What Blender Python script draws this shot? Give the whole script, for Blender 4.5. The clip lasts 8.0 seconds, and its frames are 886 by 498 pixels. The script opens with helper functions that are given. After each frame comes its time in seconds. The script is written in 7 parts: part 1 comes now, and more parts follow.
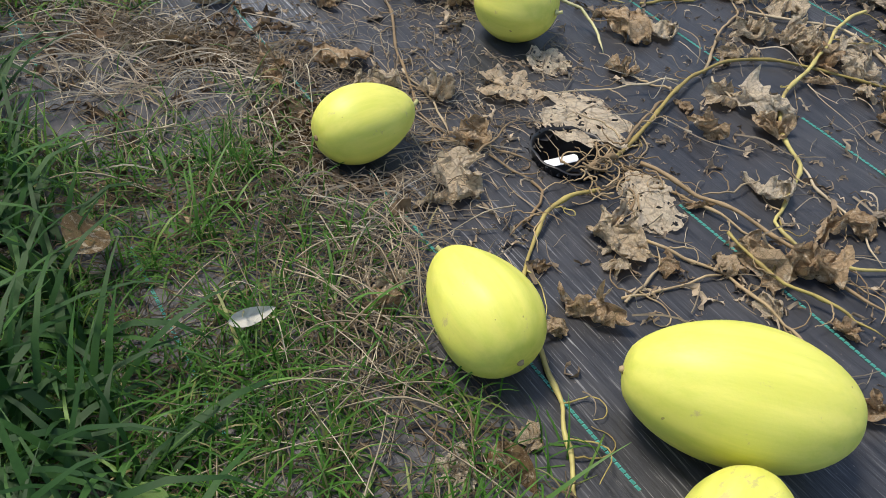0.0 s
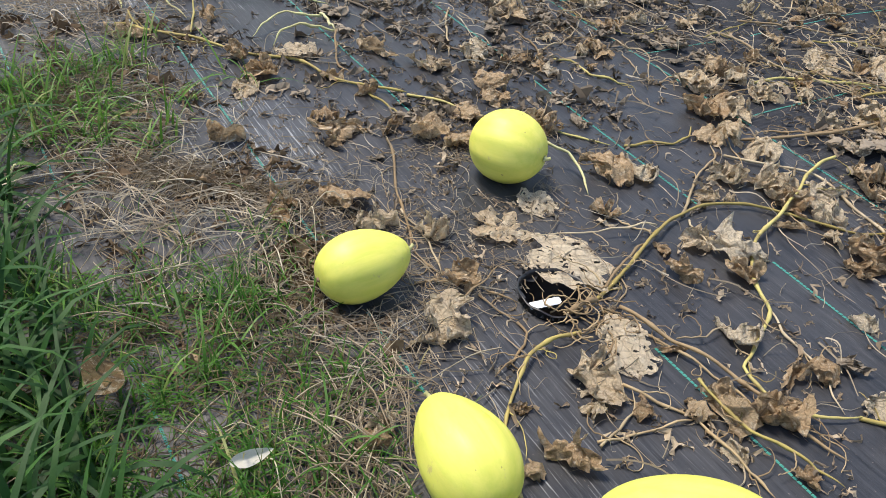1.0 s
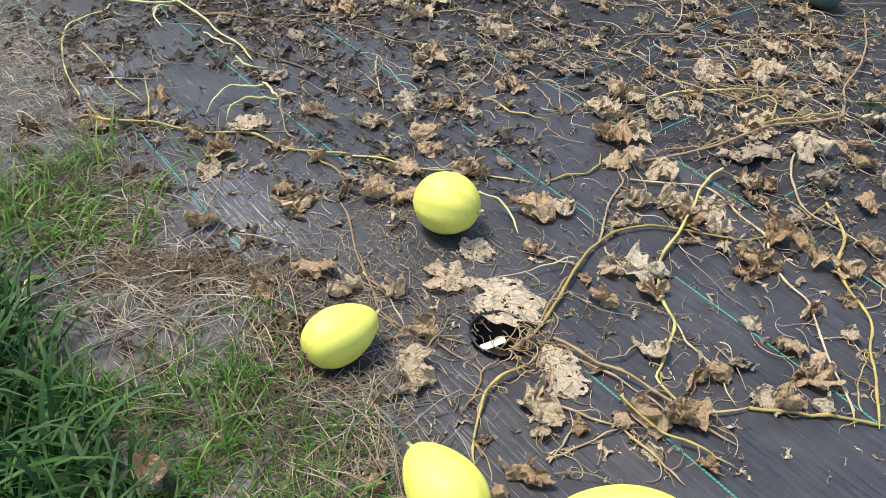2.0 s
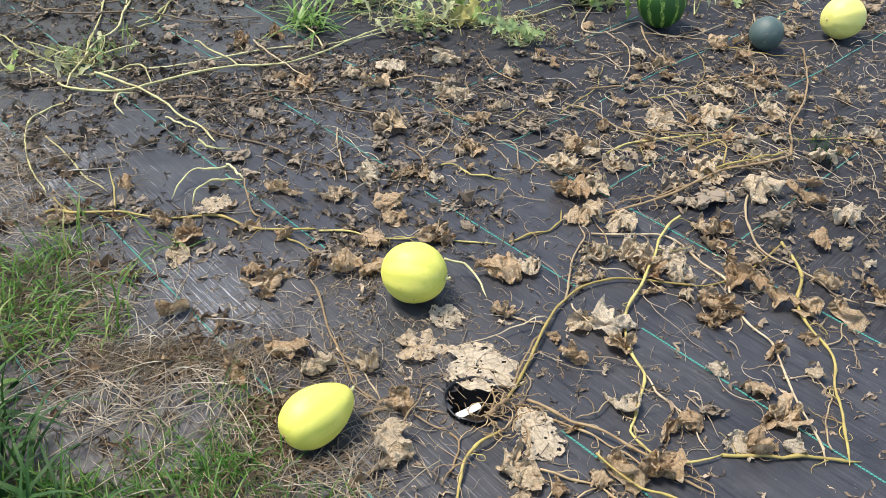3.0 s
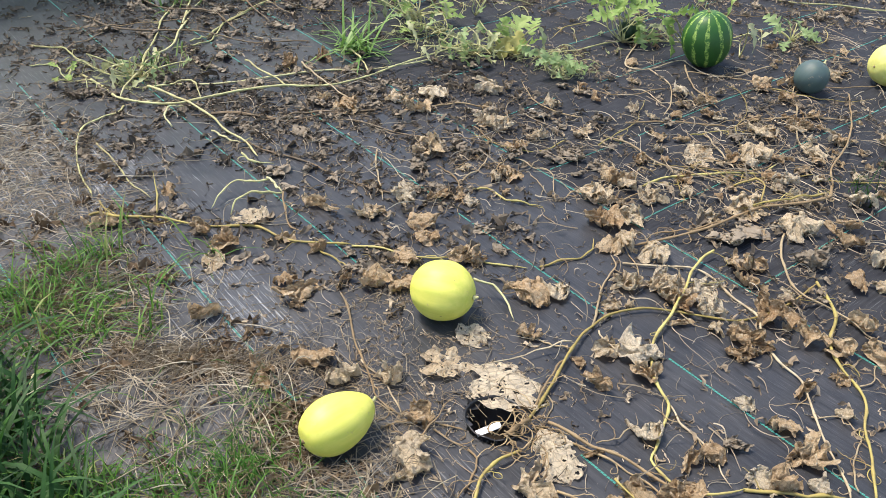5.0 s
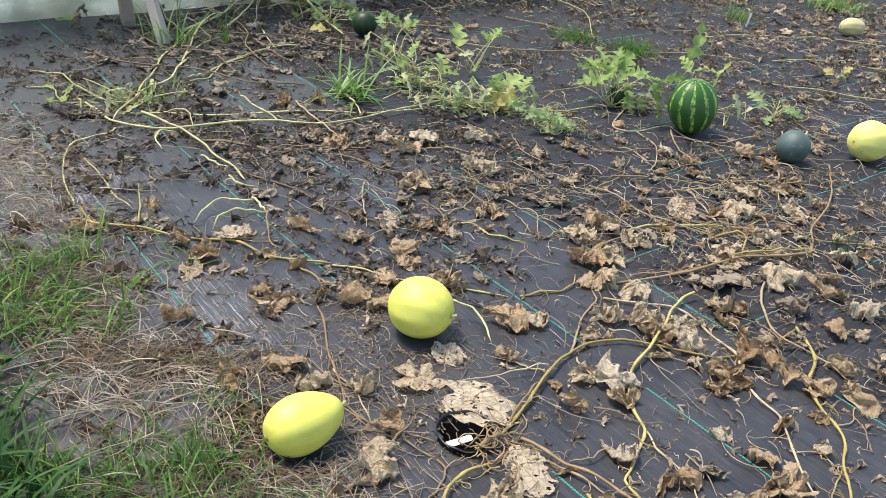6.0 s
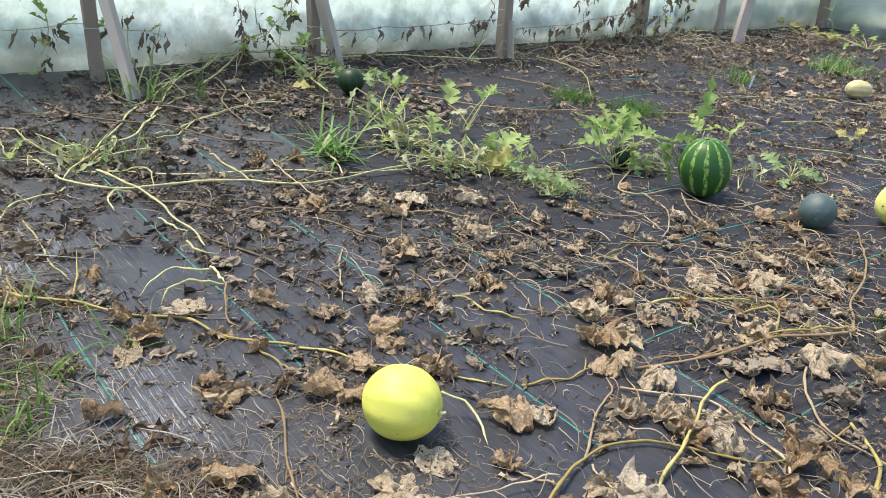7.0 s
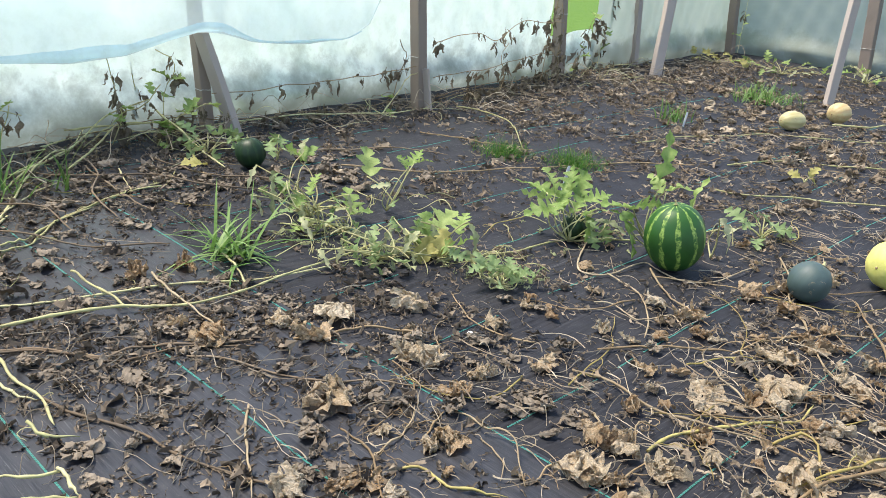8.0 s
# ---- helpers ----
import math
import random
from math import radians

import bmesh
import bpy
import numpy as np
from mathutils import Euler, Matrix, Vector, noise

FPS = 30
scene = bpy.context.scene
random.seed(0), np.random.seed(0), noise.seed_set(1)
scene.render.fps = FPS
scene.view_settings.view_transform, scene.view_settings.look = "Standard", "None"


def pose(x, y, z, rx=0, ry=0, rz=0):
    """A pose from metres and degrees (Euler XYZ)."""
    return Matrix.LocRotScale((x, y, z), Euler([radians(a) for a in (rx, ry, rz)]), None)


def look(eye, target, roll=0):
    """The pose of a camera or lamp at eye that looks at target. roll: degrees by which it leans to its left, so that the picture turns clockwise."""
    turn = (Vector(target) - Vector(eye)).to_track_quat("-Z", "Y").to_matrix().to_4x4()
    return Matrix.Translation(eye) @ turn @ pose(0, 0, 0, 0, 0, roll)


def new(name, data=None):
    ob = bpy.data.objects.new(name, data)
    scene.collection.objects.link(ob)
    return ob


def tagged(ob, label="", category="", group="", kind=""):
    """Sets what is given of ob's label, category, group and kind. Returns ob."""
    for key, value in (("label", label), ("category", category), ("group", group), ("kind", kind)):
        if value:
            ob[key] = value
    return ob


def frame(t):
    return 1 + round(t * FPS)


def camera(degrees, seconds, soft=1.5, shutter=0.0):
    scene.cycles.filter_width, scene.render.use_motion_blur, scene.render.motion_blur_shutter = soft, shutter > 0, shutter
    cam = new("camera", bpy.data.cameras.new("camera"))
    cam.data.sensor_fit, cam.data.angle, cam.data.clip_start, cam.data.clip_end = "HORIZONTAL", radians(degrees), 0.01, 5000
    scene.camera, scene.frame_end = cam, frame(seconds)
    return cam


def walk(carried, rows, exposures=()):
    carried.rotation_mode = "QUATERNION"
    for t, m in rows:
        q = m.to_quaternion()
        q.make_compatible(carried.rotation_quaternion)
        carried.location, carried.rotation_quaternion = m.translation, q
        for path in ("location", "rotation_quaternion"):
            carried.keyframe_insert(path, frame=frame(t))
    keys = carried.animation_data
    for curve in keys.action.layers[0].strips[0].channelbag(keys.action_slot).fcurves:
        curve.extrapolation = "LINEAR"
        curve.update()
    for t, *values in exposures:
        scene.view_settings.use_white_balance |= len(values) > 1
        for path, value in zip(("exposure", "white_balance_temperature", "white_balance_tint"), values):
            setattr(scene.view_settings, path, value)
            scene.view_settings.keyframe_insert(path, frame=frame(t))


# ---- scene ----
cam = camera(57.5, 8.0, soft=0.9)
PATH = [
    (0, (-0.034, 0.152, 0.812), (-0.086, 1.589, -0.578), 7.9),
    (0.3, (-0.051, 0.158, 0.84), (-0.141, 1.632, -0.509), 8.4),
    (0.5, (-0.054, 0.154, 0.861), (-0.152, 1.656, -0.456), 7.8),
    (1, (-0.029, 0.14, 0.946), (-0.122, 1.711, -0.288), 8.4),
    (1.5, (-0.06, 0.073, 1.169), (-0.123, 1.586, -0.138), 8.6),
    (1.7, (-0.069, 0.044, 1.23), (-0.085, 1.544, -0.092), 7.5),
    (2.8, (-0.044, 0.037, 1.349), (0.086, 1.632, 0.15), 1.0),
    (3, (-0.044, 0.045, 1.358), (0.059, 1.635, 0.149), 1.7),
    (3.5, (-0.056, 0.054, 1.344), (0.007, 1.664, 0.16), 3.3),
    (4, (-0.04, 0.041, 1.344), (0.007, 1.662, 0.173), 3.4),
    (4.5, (-0.045, 0.024, 1.342), (0.0, 1.656, 0.187), 2.8),
    (4.7, (-0.036, 0.013, 1.338), (-0.018, 1.651, 0.191), 2.1),
    (5.8, (-0.012, -0.026, 1.248), (0.001, 1.689, 0.22), 5.8),
    (6, (-0.004, -0.079, 1.176), (0.027, 1.679, 0.224), 6.5),
    (6.5, (0.024, -0.049, 1.095), (0.109, 1.744, 0.213), 7.8),
    (7, (0.012, 0.24, 1.043), (0.042, 2.07, 0.237), 6.6),
    (7.5, (0.003, 0.614, 1.053), (0.106, 2.488, 0.361), 4.2),
    (8, (-0.036, 0.863, 1.041), (0.19, 2.718, 0.328), 4.5),
]
walk(cam, [(t, look(eye, target, roll)) for t, eye, target, roll in PATH], exposures=[(0, 0.55, 7150, 10), (1, 0.85, 7150, 10), (1.7, 1.05, 7150, 10), (3, 1.1, 7150, 10), (8, 1.1, 7150, 10)])

# ---- world, sun, exposure ----
SUN_TO = Vector((-0.50, 0.22, 1.20)).normalized()
world = bpy.data.worlds.new("sky")
scene.world = world
world.use_nodes = True
wn = world.node_tree
sky = wn.nodes.new("ShaderNodeTexSky")
sky.sky_type, sky.sun_disc = "NISHITA", False
sky.sun_elevation = math.asin(SUN_TO.z)
sky.sun_rotation = math.atan2(SUN_TO.x, SUN_TO.y)
wn.links.new(sky.outputs[0], wn.nodes["Background"].inputs[0])
wn.nodes["Background"].inputs[1].default_value = 0.155
sun = new("sun", bpy.data.lights.new("sun", "SUN"))
sun.data.energy, sun.data.angle, sun.data.color = 2.7, radians(16.0), (1.0, 0.955, 0.89)
sun.matrix_world = look(SUN_TO * 30, (0, 0, 0))


# ---- materials ----
class Nodes:
    """Short hand for one node material."""

    def __init__(self, name, rough=0.6, spec=0.5):
        self.mat = bpy.data.materials.new(name)
        self.mat.use_nodes = True
        self.tree = self.mat.node_tree
        self.bsdf = self.tree.nodes["Principled BSDF"]
        self.out = self.tree.nodes["Material Output"]
        self.bsdf.inputs["Roughness"].default_value = rough
        self.bsdf.inputs["Specular IOR Level"].default_value = spec
        self.coords = self.tree.nodes.new("ShaderNodeTexCoord").outputs["Object"]

    def link(self, a, b):
        self.tree.links.new(a, b)

    def value(self, socket, v):
        if hasattr(v, "is_output"):
            self.link(v, socket)
        else:
            socket.default_value = v

    def mapping(self, turn=0.0, scale=(1, 1, 1)):
        m = self.tree.nodes.new("ShaderNodeMapping")
        m.vector_type = "POINT"
        m.inputs["Rotation"].default_value = (0, 0, radians(turn))
        self.link(self.coords, m.inputs["Vector"])
        k = self.tree.nodes.new("ShaderNodeMapping")
        k.inputs["Scale"].default_value = scale
        self.link(m.outputs[0], k.inputs["Vector"])
        return k.outputs[0]

    def noise(self, scale, detail=4.0, vec=None, rough=0.55):
        n = self.tree.nodes.new("ShaderNodeTexNoise")
        n.inputs["Scale"].default_value, n.inputs["Detail"].default_value, n.inputs["Roughness"].default_value = scale, detail, rough
        self.link(vec or self.coords, n.inputs["Vector"])
        return n.outputs[0]

    def ramp(self, fac, *stops):
        r = self.tree.nodes.new("ShaderNodeValToRGB")
        while len(r.color_ramp.elements) < len(stops):
            r.color_ramp.elements.new(0.5)
        for e, (p, c) in zip(r.color_ramp.elements, stops):
            e.position = p
            e.color = (*c, 1) if isinstance(c, tuple) else (c, c, c, 1)
        self.link(fac, r.inputs[0])
        return r.outputs[0]

    def mix(self, fac, a, b, kind="MIX"):
        m = self.tree.nodes.new("ShaderNodeMix")
        m.data_type, m.blend_type = "RGBA", kind
        for socket, v in ((m.inputs[0], fac), (m.inputs[6], a), (m.inputs[7], b)):
            if isinstance(v, tuple):
                v = (*v, 1)
            self.value(socket, v)
        return m.outputs[2]

    def math(self, op, a, b=0.0):
        m = self.tree.nodes.new("ShaderNodeMath")
        m.operation = op
        self.value(m.inputs[0], a), self.value(m.inputs[1], b)
        return m.outputs[0]

    def xyz(self, vec=None):
        s = self.tree.nodes.new("ShaderNodeSeparateXYZ")
        self.link(vec or self.coords, s.inputs[0])
        return s.outputs

    def random(self):
        return self.tree.nodes.new("ShaderNodeObjectInfo").outputs["Random"]

    def island(self):
        return self.tree.nodes.new("ShaderNodeNewGeometry").outputs["Random Per Island"]

    def bump(self, height, strength=0.5, distance=0.002):
        b = self.tree.nodes.new("ShaderNodeBump")
        b.inputs["Strength"].default_value, b.inputs["Distance"].default_value = strength, distance
        self.link(height, b.inputs["Height"])
        self.link(b.outputs[0], self.bsdf.inputs["Normal"])

    def colour(self, c):
        if isinstance(c, tuple):
            c = (*c, 1)
        self.value(self.bsdf.inputs["Base Color"], c)

    def rough(self, r):
        self.value(self.bsdf.inputs["Roughness"], r)

    def thin(self, share, tint):
        """Let some light through a thin sheet."""
        t = self.tree.nodes.new("ShaderNodeBsdfTranslucent")
        self.value(t.inputs[0], tint)
        m = self.tree.nodes.new("ShaderNodeMixShader")
        m.inputs[0].default_value = share
        self.link(self.bsdf.outputs[0], m.inputs[1]), self.link(t.outputs[0], m.inputs[2])
        self.link(m.outputs[0], self.out.inputs[0])


LINE_TURN = 50.0  # the near fabric's marker lines run 50 degrees below the x axis


def fabric_material(name, turn, gloss=0.5, add=0.0):
    m = Nodes(name, 0.45, gloss)
    streak = m.noise(1.0, 6, m.mapping(turn, (7, 110, 20)), 0.7)
    rib = m.noise(1.0, 2, m.mapping(turn, (4, 330, 30)), 0.5)
    wide = m.noise(2.3, 5)
    fine = m.noise(70, 3)
    dust = m.ramp(m.noise(5.5, 8, None, 0.7), (0.40, 0.0), (0.75, 1.0))
    base = m.mix(m.ramp(streak, (0.36, 0.0), (0.66, 1.0)), (0.011, 0.012, 0.015), (0.036, 0.038, 0.046))
    base = m.mix(m.math("MULTIPLY", dust, 0.38 if add == 0.0 else 0.22), base, (0.082, 0.079, 0.079))
    # pale flecks along the weave: glints of reflected light painted into the colour
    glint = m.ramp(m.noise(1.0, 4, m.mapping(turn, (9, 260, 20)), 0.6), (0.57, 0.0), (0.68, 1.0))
    worn_glint = m.ramp(m.noise(1.6, 3), (0.42, 0.15), (0.62, 1.0))
    ox, oy, oz = m.xyz()
    clean = m.math("MULTIPLY", ox, 0.0)
    wide_way = m.math("ADD", m.math("MULTIPLY", ox, 0.766), m.math("MULTIPLY", oy, 0.643))
    long_way = m.math("SUBTRACT", m.math("MULTIPLY", ox, 0.643), m.math("MULTIPLY", oy, 0.766))
    # dust-free patches; their sheen and bright streaks are put into the colour
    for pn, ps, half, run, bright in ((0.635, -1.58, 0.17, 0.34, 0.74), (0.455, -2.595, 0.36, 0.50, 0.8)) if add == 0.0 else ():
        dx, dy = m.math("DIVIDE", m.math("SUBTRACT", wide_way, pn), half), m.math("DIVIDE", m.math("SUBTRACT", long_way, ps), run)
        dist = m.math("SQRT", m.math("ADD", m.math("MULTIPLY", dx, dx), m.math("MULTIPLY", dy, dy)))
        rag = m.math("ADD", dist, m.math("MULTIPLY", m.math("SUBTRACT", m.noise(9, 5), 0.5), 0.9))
        bare_sheen = m.ramp(rag, (0.50, 1.0), (0.80, 0.0))
        clean = m.math("MAXIMUM", clean, bare_sheen)
        worn_glint = m.math("MAXIMUM", worn_glint, m.math("MULTIPLY", bare_sheen, 2.0 * bright))
        base = m.mix(m.math("MULTIPLY", bare_sheen, 0.6), base, (0.058, 0.064, 0.074))
        sheen_streak = m.ramp(m.noise(1.0, 5, m.mapping(turn, (6, 210, 20)), 0.65), (0.57, 0.0), (0.67, 1.0))
        base = m.mix(m.math("MULTIPLY", m.math("MULTIPLY", sheen_streak, bare_sheen), bright), base, (0.50, 0.51, 0.52))
    # the painted glints are strongest towards the grass side
    glint_side = m.ramp(wide_way, (0.55, 0.75), (1.0, 0.22))
    base = m.mix(m.math("MINIMUM", m.math("MULTIPLY", m.math("MULTIPLY", glint, worn_glint), glint_side if add == 0.0 else 0.2), 0.85), base, (0.40, 0.40, 0.40))
    specks = m.ramp(m.noise(210, 2), (0.70, 0.0), (0.76, 1.0))
    base = m.mix(m.math("MULTIPLY", specks, 0.5), base, (0.26, 0.22, 0.18))
    # trodden soil film that thickens towards the fabric's outer edge
    edge = m.math("SUBTRACT", 0.52, wide_way)
    soil = m.math("ADD", m.math("MULTIPLY", edge, 1.8), m.math("MULTIPLY", m.math("SUBTRACT", m.noise(5.0, 8, None, 0.65), 0.5), 2.4))
    soil = m.ramp(soil, (0.0, 0.0), (0.75, 1.0))
    soil_colour = m.mix(fine, (0.046, 0.042, 0.039), (0.140, 0.130, 0.122))
    base = m.mix(m.math("MULTIPLY", m.math("MULTIPLY", soil, m.math("SUBTRACT", 1.0, m.math("MULTIPLY", clean, 0.75))), m.ramp(streak, (0.38, 0.28), (0.60, 0.72))), base, soil_colour)
    m.colour(base)
    m.rough(m.ramp(m.mix(0.6, wide, streak), (0.32, 0.30 + add), (0.68, 0.60 + add)))
    height = m.mix(0.35, m.mix(0.65, rib, streak), m.noise(16, 4))
    m.bump(height, 0.55, 0.0035)
    return m.mat


def melon_material(name, base, pale, blush, rough=0.50, corky=0.63):
    m = Nodes(name, rough, 0.5)
    x, y, z = m.xyz()
    ang = m.math("ARCTAN2", y, z)
    rib = m.math("SINE", m.math("MULTIPLY", ang, 10.0))
    c = m.mix(m.noise(9, 4), base, pale)
    c = m.mix(m.math("MULTIPLY", m.math("ADD", rib, 1.0), 0.12), c, blush)
    streak = m.ramp(m.noise(1.0, 5, m.mapping(0, (5, 80, 80)), 0.65), (0.42, 0.0), (0.66, 1.0))
    c = m.mix(m.math("MULTIPLY", streak, 0.38), c, blush)
    c = m.mix(m.math("MULTIPLY", m.ramp(m.noise(16, 6, None, 0.7), (0.60, 0.0), (0.72, 1.0)), 0.35), c, blush)
    scar = m.ramp(m.noise(23, 8, m.mapping(20, (1, 2.2, 1)), 0.75), (corky, 0.0), (corky + 0.05, 1.0))
    c = m.mix(m.math("MULTIPLY", scar, 0.55), c, (0.40, 0.30, 0.17))
    dots = m.ramp(m.noise(95, 1), (0.79, 0.0), (0.81, 1.0))
    c = m.mix(m.math("MULTIPLY", dots, 0.6), c, (0.16, 0.11, 0.05))
    m.colour(c)
    m.bump(m.mix(0.5, m.noise(260, 2), m.noise(38, 4)), 0.22, 0.0015)
    m.bsdf.inputs["Subsurface Weight"].default_value = 0.12
    m.bsdf.inputs["Subsurface Radius"].default_value = (0.02, 0.015, 0.004)
    m.bsdf.inputs["Subsurface Scale"].default_value = 0.5
    return m.mat


def striped_material(name, dark, mid, light, stripes, contrast):
    m = Nodes(name, 0.48, 0.35)
    x, y, z = m.xyz()
    ang = m.math("ARCTAN2", y, x)
    wob = m.math("MULTIPLY", m.math("SUBTRACT", m.noise(22, 5, None, 0.7), 0.5), 3.0)
    s = m.math("SINE", m.math("ADD", m.math("MULTIPLY", ang, float(stripes)), wob))
    band = m.ramp(m.math("ADD", s, m.math("MULTIPLY", m.math("SUBTRACT", m.noise(14, 4, None, 0.7), 0.55), 2.2)), (0.0, 0.0), (0.40, 0.0), (0.66, 1.0))
    veins = m.ramp(m.noise(60, 5, None, 0.7), (0.42, 0.0), (0.6, 1.0))
    c = m.mix(m.noise(20, 4), dark, mid)
    lightc = m.mix(veins, light, mid)
    m.colour(m.mix(m.math("MULTIPLY", band, contrast), c, lightc))
    m.bump(m.noise(120, 2), 0.1, 0.001)
    return m.mat


def fibre_material(name, a, b, c, rough=0.75, island=False):
    m = Nodes(name, rough, 0.3)
    pick = m.island() if island else m.random()
    col = m.ramp(pick, (0.0, a), (0.55, b), (1.0, c))
    grain = m.noise(140, 4, m.mapping(0, (1, 1, 1)))
    dead = m.ramp(m.noise(7.0, 4, None, 0.65), (0.46, 0.0), (0.62, 1.0))
    col = m.mix(m.math("MULTIPLY", dead, 0.45), col, (0.26, 0.16, 0.075))
    blotch = m.ramp(m.noise(28, 4), (0.42, 0.0), (0.7, 1.0))
    col = m.mix(m.math("MULTIPLY", blotch, 0.55), col, tuple(v * 0.45 for v in a))
    col = m.mix(m.math("MULTIPLY", grain, 0.35), col, c)
    m.colour(col)
    m.bump(grain, 0.4, 0.001)
    return m.mat


def leaf_material(name, stops, share, island=False, vein=None, rough=0.6, rust=0.0):
    m = Nodes(name, rough, 0.35)
    pick = m.island() if island else m.random()
    col = m.ramp(pick, *stops)
    mott = m.ramp(m.noise(42, 6, None, 0.7), (0.35, 0.0), (0.68, 1.0))
    col = m.mix(m.math("MULTIPLY", mott, 0.3 if rust else 0.6), col, stops[0][1])
    slow = m.ramp(m.noise(4.5, 5, None, 0.65), (0.36, 0.0), (0.66, 1.0))
    if not island:
        col = m.mix(m.math("MULTIPLY", slow, 0.55), col, stops[-1][1])
    if rust:
        patch = m.ramp(m.noise(2.4, 6, None, 0.7), (0.42, 0.0), (0.58, 1.0))
        col = m.mix(m.math("MULTIPLY", patch, rust), col, (0.25, 0.140, 0.062))
        pale = m.ramp(m.noise(6.0, 5, None, 0.75), (0.54, 0.0), (0.64, 1.0))
        col = m.mix(m.math("MULTIPLY", pale, 0.7), col, (0.92, 0.81, 0.62))
        cells = m.tree.nodes.new("ShaderNodeTexVoronoi")
        cells.feature = "DISTANCE_TO_EDGE"
        cells.inputs["Scale"].default_value = 8.0
        m.link(m.coords, cells.inputs["Vector"])
        crease = m.ramp(m.math("ADD", cells.outputs[0], m.math("MULTIPLY", m.math("SUBTRACT", m.noise(9, 4), 0.5), 0.18)), (0.0, 1.0), (0.09, 0.0))
        col = m.mix(m.math("MULTIPLY", crease, 0.40), col, (0.16, 0.09, 0.042))
        spots = m.ramp(m.noise(26, 4, None, 0.7), (0.57, 0.0), (0.64, 1.0))
        col = m.mix(m.math("MULTIPLY", spots, 0.30), col, (0.15, 0.085, 0.038))
    if vein:
        net = m.tree.nodes.new("ShaderNodeTexVoronoi")
        net.feature = "DISTANCE_TO_EDGE"
        net.inputs["Scale"].default_value = 9.0
        m.link(m.coords, net.inputs["Vector"])
        lines = m.ramp(net.outputs[0], (0.0, 1.0), (0.07, 0.0))
        col = m.mix(m.math("MULTIPLY", lines, 0.5), col, vein)
        m.bump(lines, 0.4, 0.002)
    else:
        m.bump(m.noise(24, 6, None, 0.7), 0.8 if rust else 0.2, 0.02 if rust else 0.004)
    m.colour(col)
    m.thin(share, col)
    return m.mat


MAT = {}
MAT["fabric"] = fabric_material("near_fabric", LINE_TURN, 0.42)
MAT["fabric_far"] = fabric_material("far_fabric", LINE_TURN + 90, 0.15, 0.20)


def plain(name, a, b, scale, rough, spec=0.4, bump=0.3, stretch=None):
    m = Nodes(name, rough, spec)
    vec = m.mapping(0, stretch) if stretch else None
    n = m.noise(scale, 6, vec, 0.65)
    n2 = m.noise(scale * 0.13, 4)
    m.colour(m.mix(n2, m.mix(n, a, b), m.mix(n, b, a)))
    m.bump(n, bump, 0.002)
    return m.mat


MAT["soil"] = plain("soil", (0.055, 0.040, 0.028), (0.13, 0.10, 0.072), 60, 0.9, 0.2, 0.9)
MAT["peat"] = plain("dark_peat", (0.012, 0.009, 0.007), (0.035, 0.027, 0.020), 90, 0.95, 0.15, 0.9)
MAT["thread"] = plain("green_thread", (0.035, 0.23, 0.185), (0.09, 0.38, 0.32), 300, 0.45)
MAT["pot"] = plain("black_plastic", (0.010, 0.010, 0.011), (0.022, 0.022, 0.024), 90, 0.4)
MAT["tag"] = plain("white_plastic", (0.72, 0.73, 0.74), (0.82, 0.82, 0.80), 80, 0.35)
MAT["timber"] = plain("grey_timber", (0.33, 0.275, 0.235), (0.55, 0.48, 0.42), 9, 0.8, 0.25, 0.7, (14, 14, 1.2))
MAT["timber_dark"] = plain("brown_timber", (0.21, 0.16, 0.125), (0.38, 0.31, 0.255), 9, 0.8, 0.25, 0.7, (14, 14, 1.2))
MAT["wire"] = plain("pale_wire", (0.5, 0.5, 0.48), (0.65, 0.65, 0.62), 80, 0.5)
MAT["stone"] = plain("white_stone", (0.62, 0.60, 0.55), (0.75, 0.73, 0.70), 60, 0.6)
MAT["yellow"] = melon_material("yellow_rind", (0.63, 0.615, 0.10), (0.71, 0.675, 0.17), (0.45, 0.51, 0.06))
MAT["scarred"] = melon_material("scarred_yellow_rind", (0.63, 0.615, 0.10), (0.71, 0.675, 0.17), (0.45, 0.51, 0.06), corky=0.54)
MAT["pale"] = melon_material("pale_yellow_rind", (0.66, 0.63, 0.17), (0.74, 0.70, 0.25), (0.56, 0.56, 0.12))
MAT["cream"] = melon_material("cream_rind", (0.50, 0.45, 0.21), (0.58, 0.54, 0.30), (0.38, 0.29, 0.12))
MAT["orange"] = melon_material("orange_rind", (0.54, 0.43, 0.20), (0.58, 0.50, 0.28), (0.46, 0.22, 0.07))
MAT["blue_green"] = melon_material("grey_green_rind", (0.050, 0.085, 0.082), (0.075, 0.115, 0.11), (0.040, 0.070, 0.068), 0.55)
MAT["striped"] = striped_material("striped_rind", (0.012, 0.060, 0.012), (0.030, 0.115, 0.020), (0.31, 0.44, 0.10), 11, 0.95)
MAT["dark_rind"] = striped_material("dark_rind", (0.006, 0.022, 0.008), (0.012, 0.040, 0.014), (0.03, 0.07, 0.02), 11, 0.5)
MAT["vine_yellow"] = fibre_material("yellow_vine", (0.21, 0.145, 0.045), (0.35, 0.275, 0.080), (0.50, 0.44, 0.16), 0.55)
MAT["vine_green"] = fibre_material("pale_green_vine", (0.31, 0.31, 0.13), (0.45, 0.44, 0.20), (0.60, 0.57, 0.31), 0.55)
MAT["vine_brown"] = fibre_material("brown_vine", (0.14, 0.092, 0.050), (0.26, 0.18, 0.098), (0.44, 0.335, 0.195), 0.7)
MAT["vine_dead"] = fibre_material("dead_vine", (0.085, 0.064, 0.046), (0.16, 0.122, 0.086), (0.30, 0.235, 0.16), 0.75)
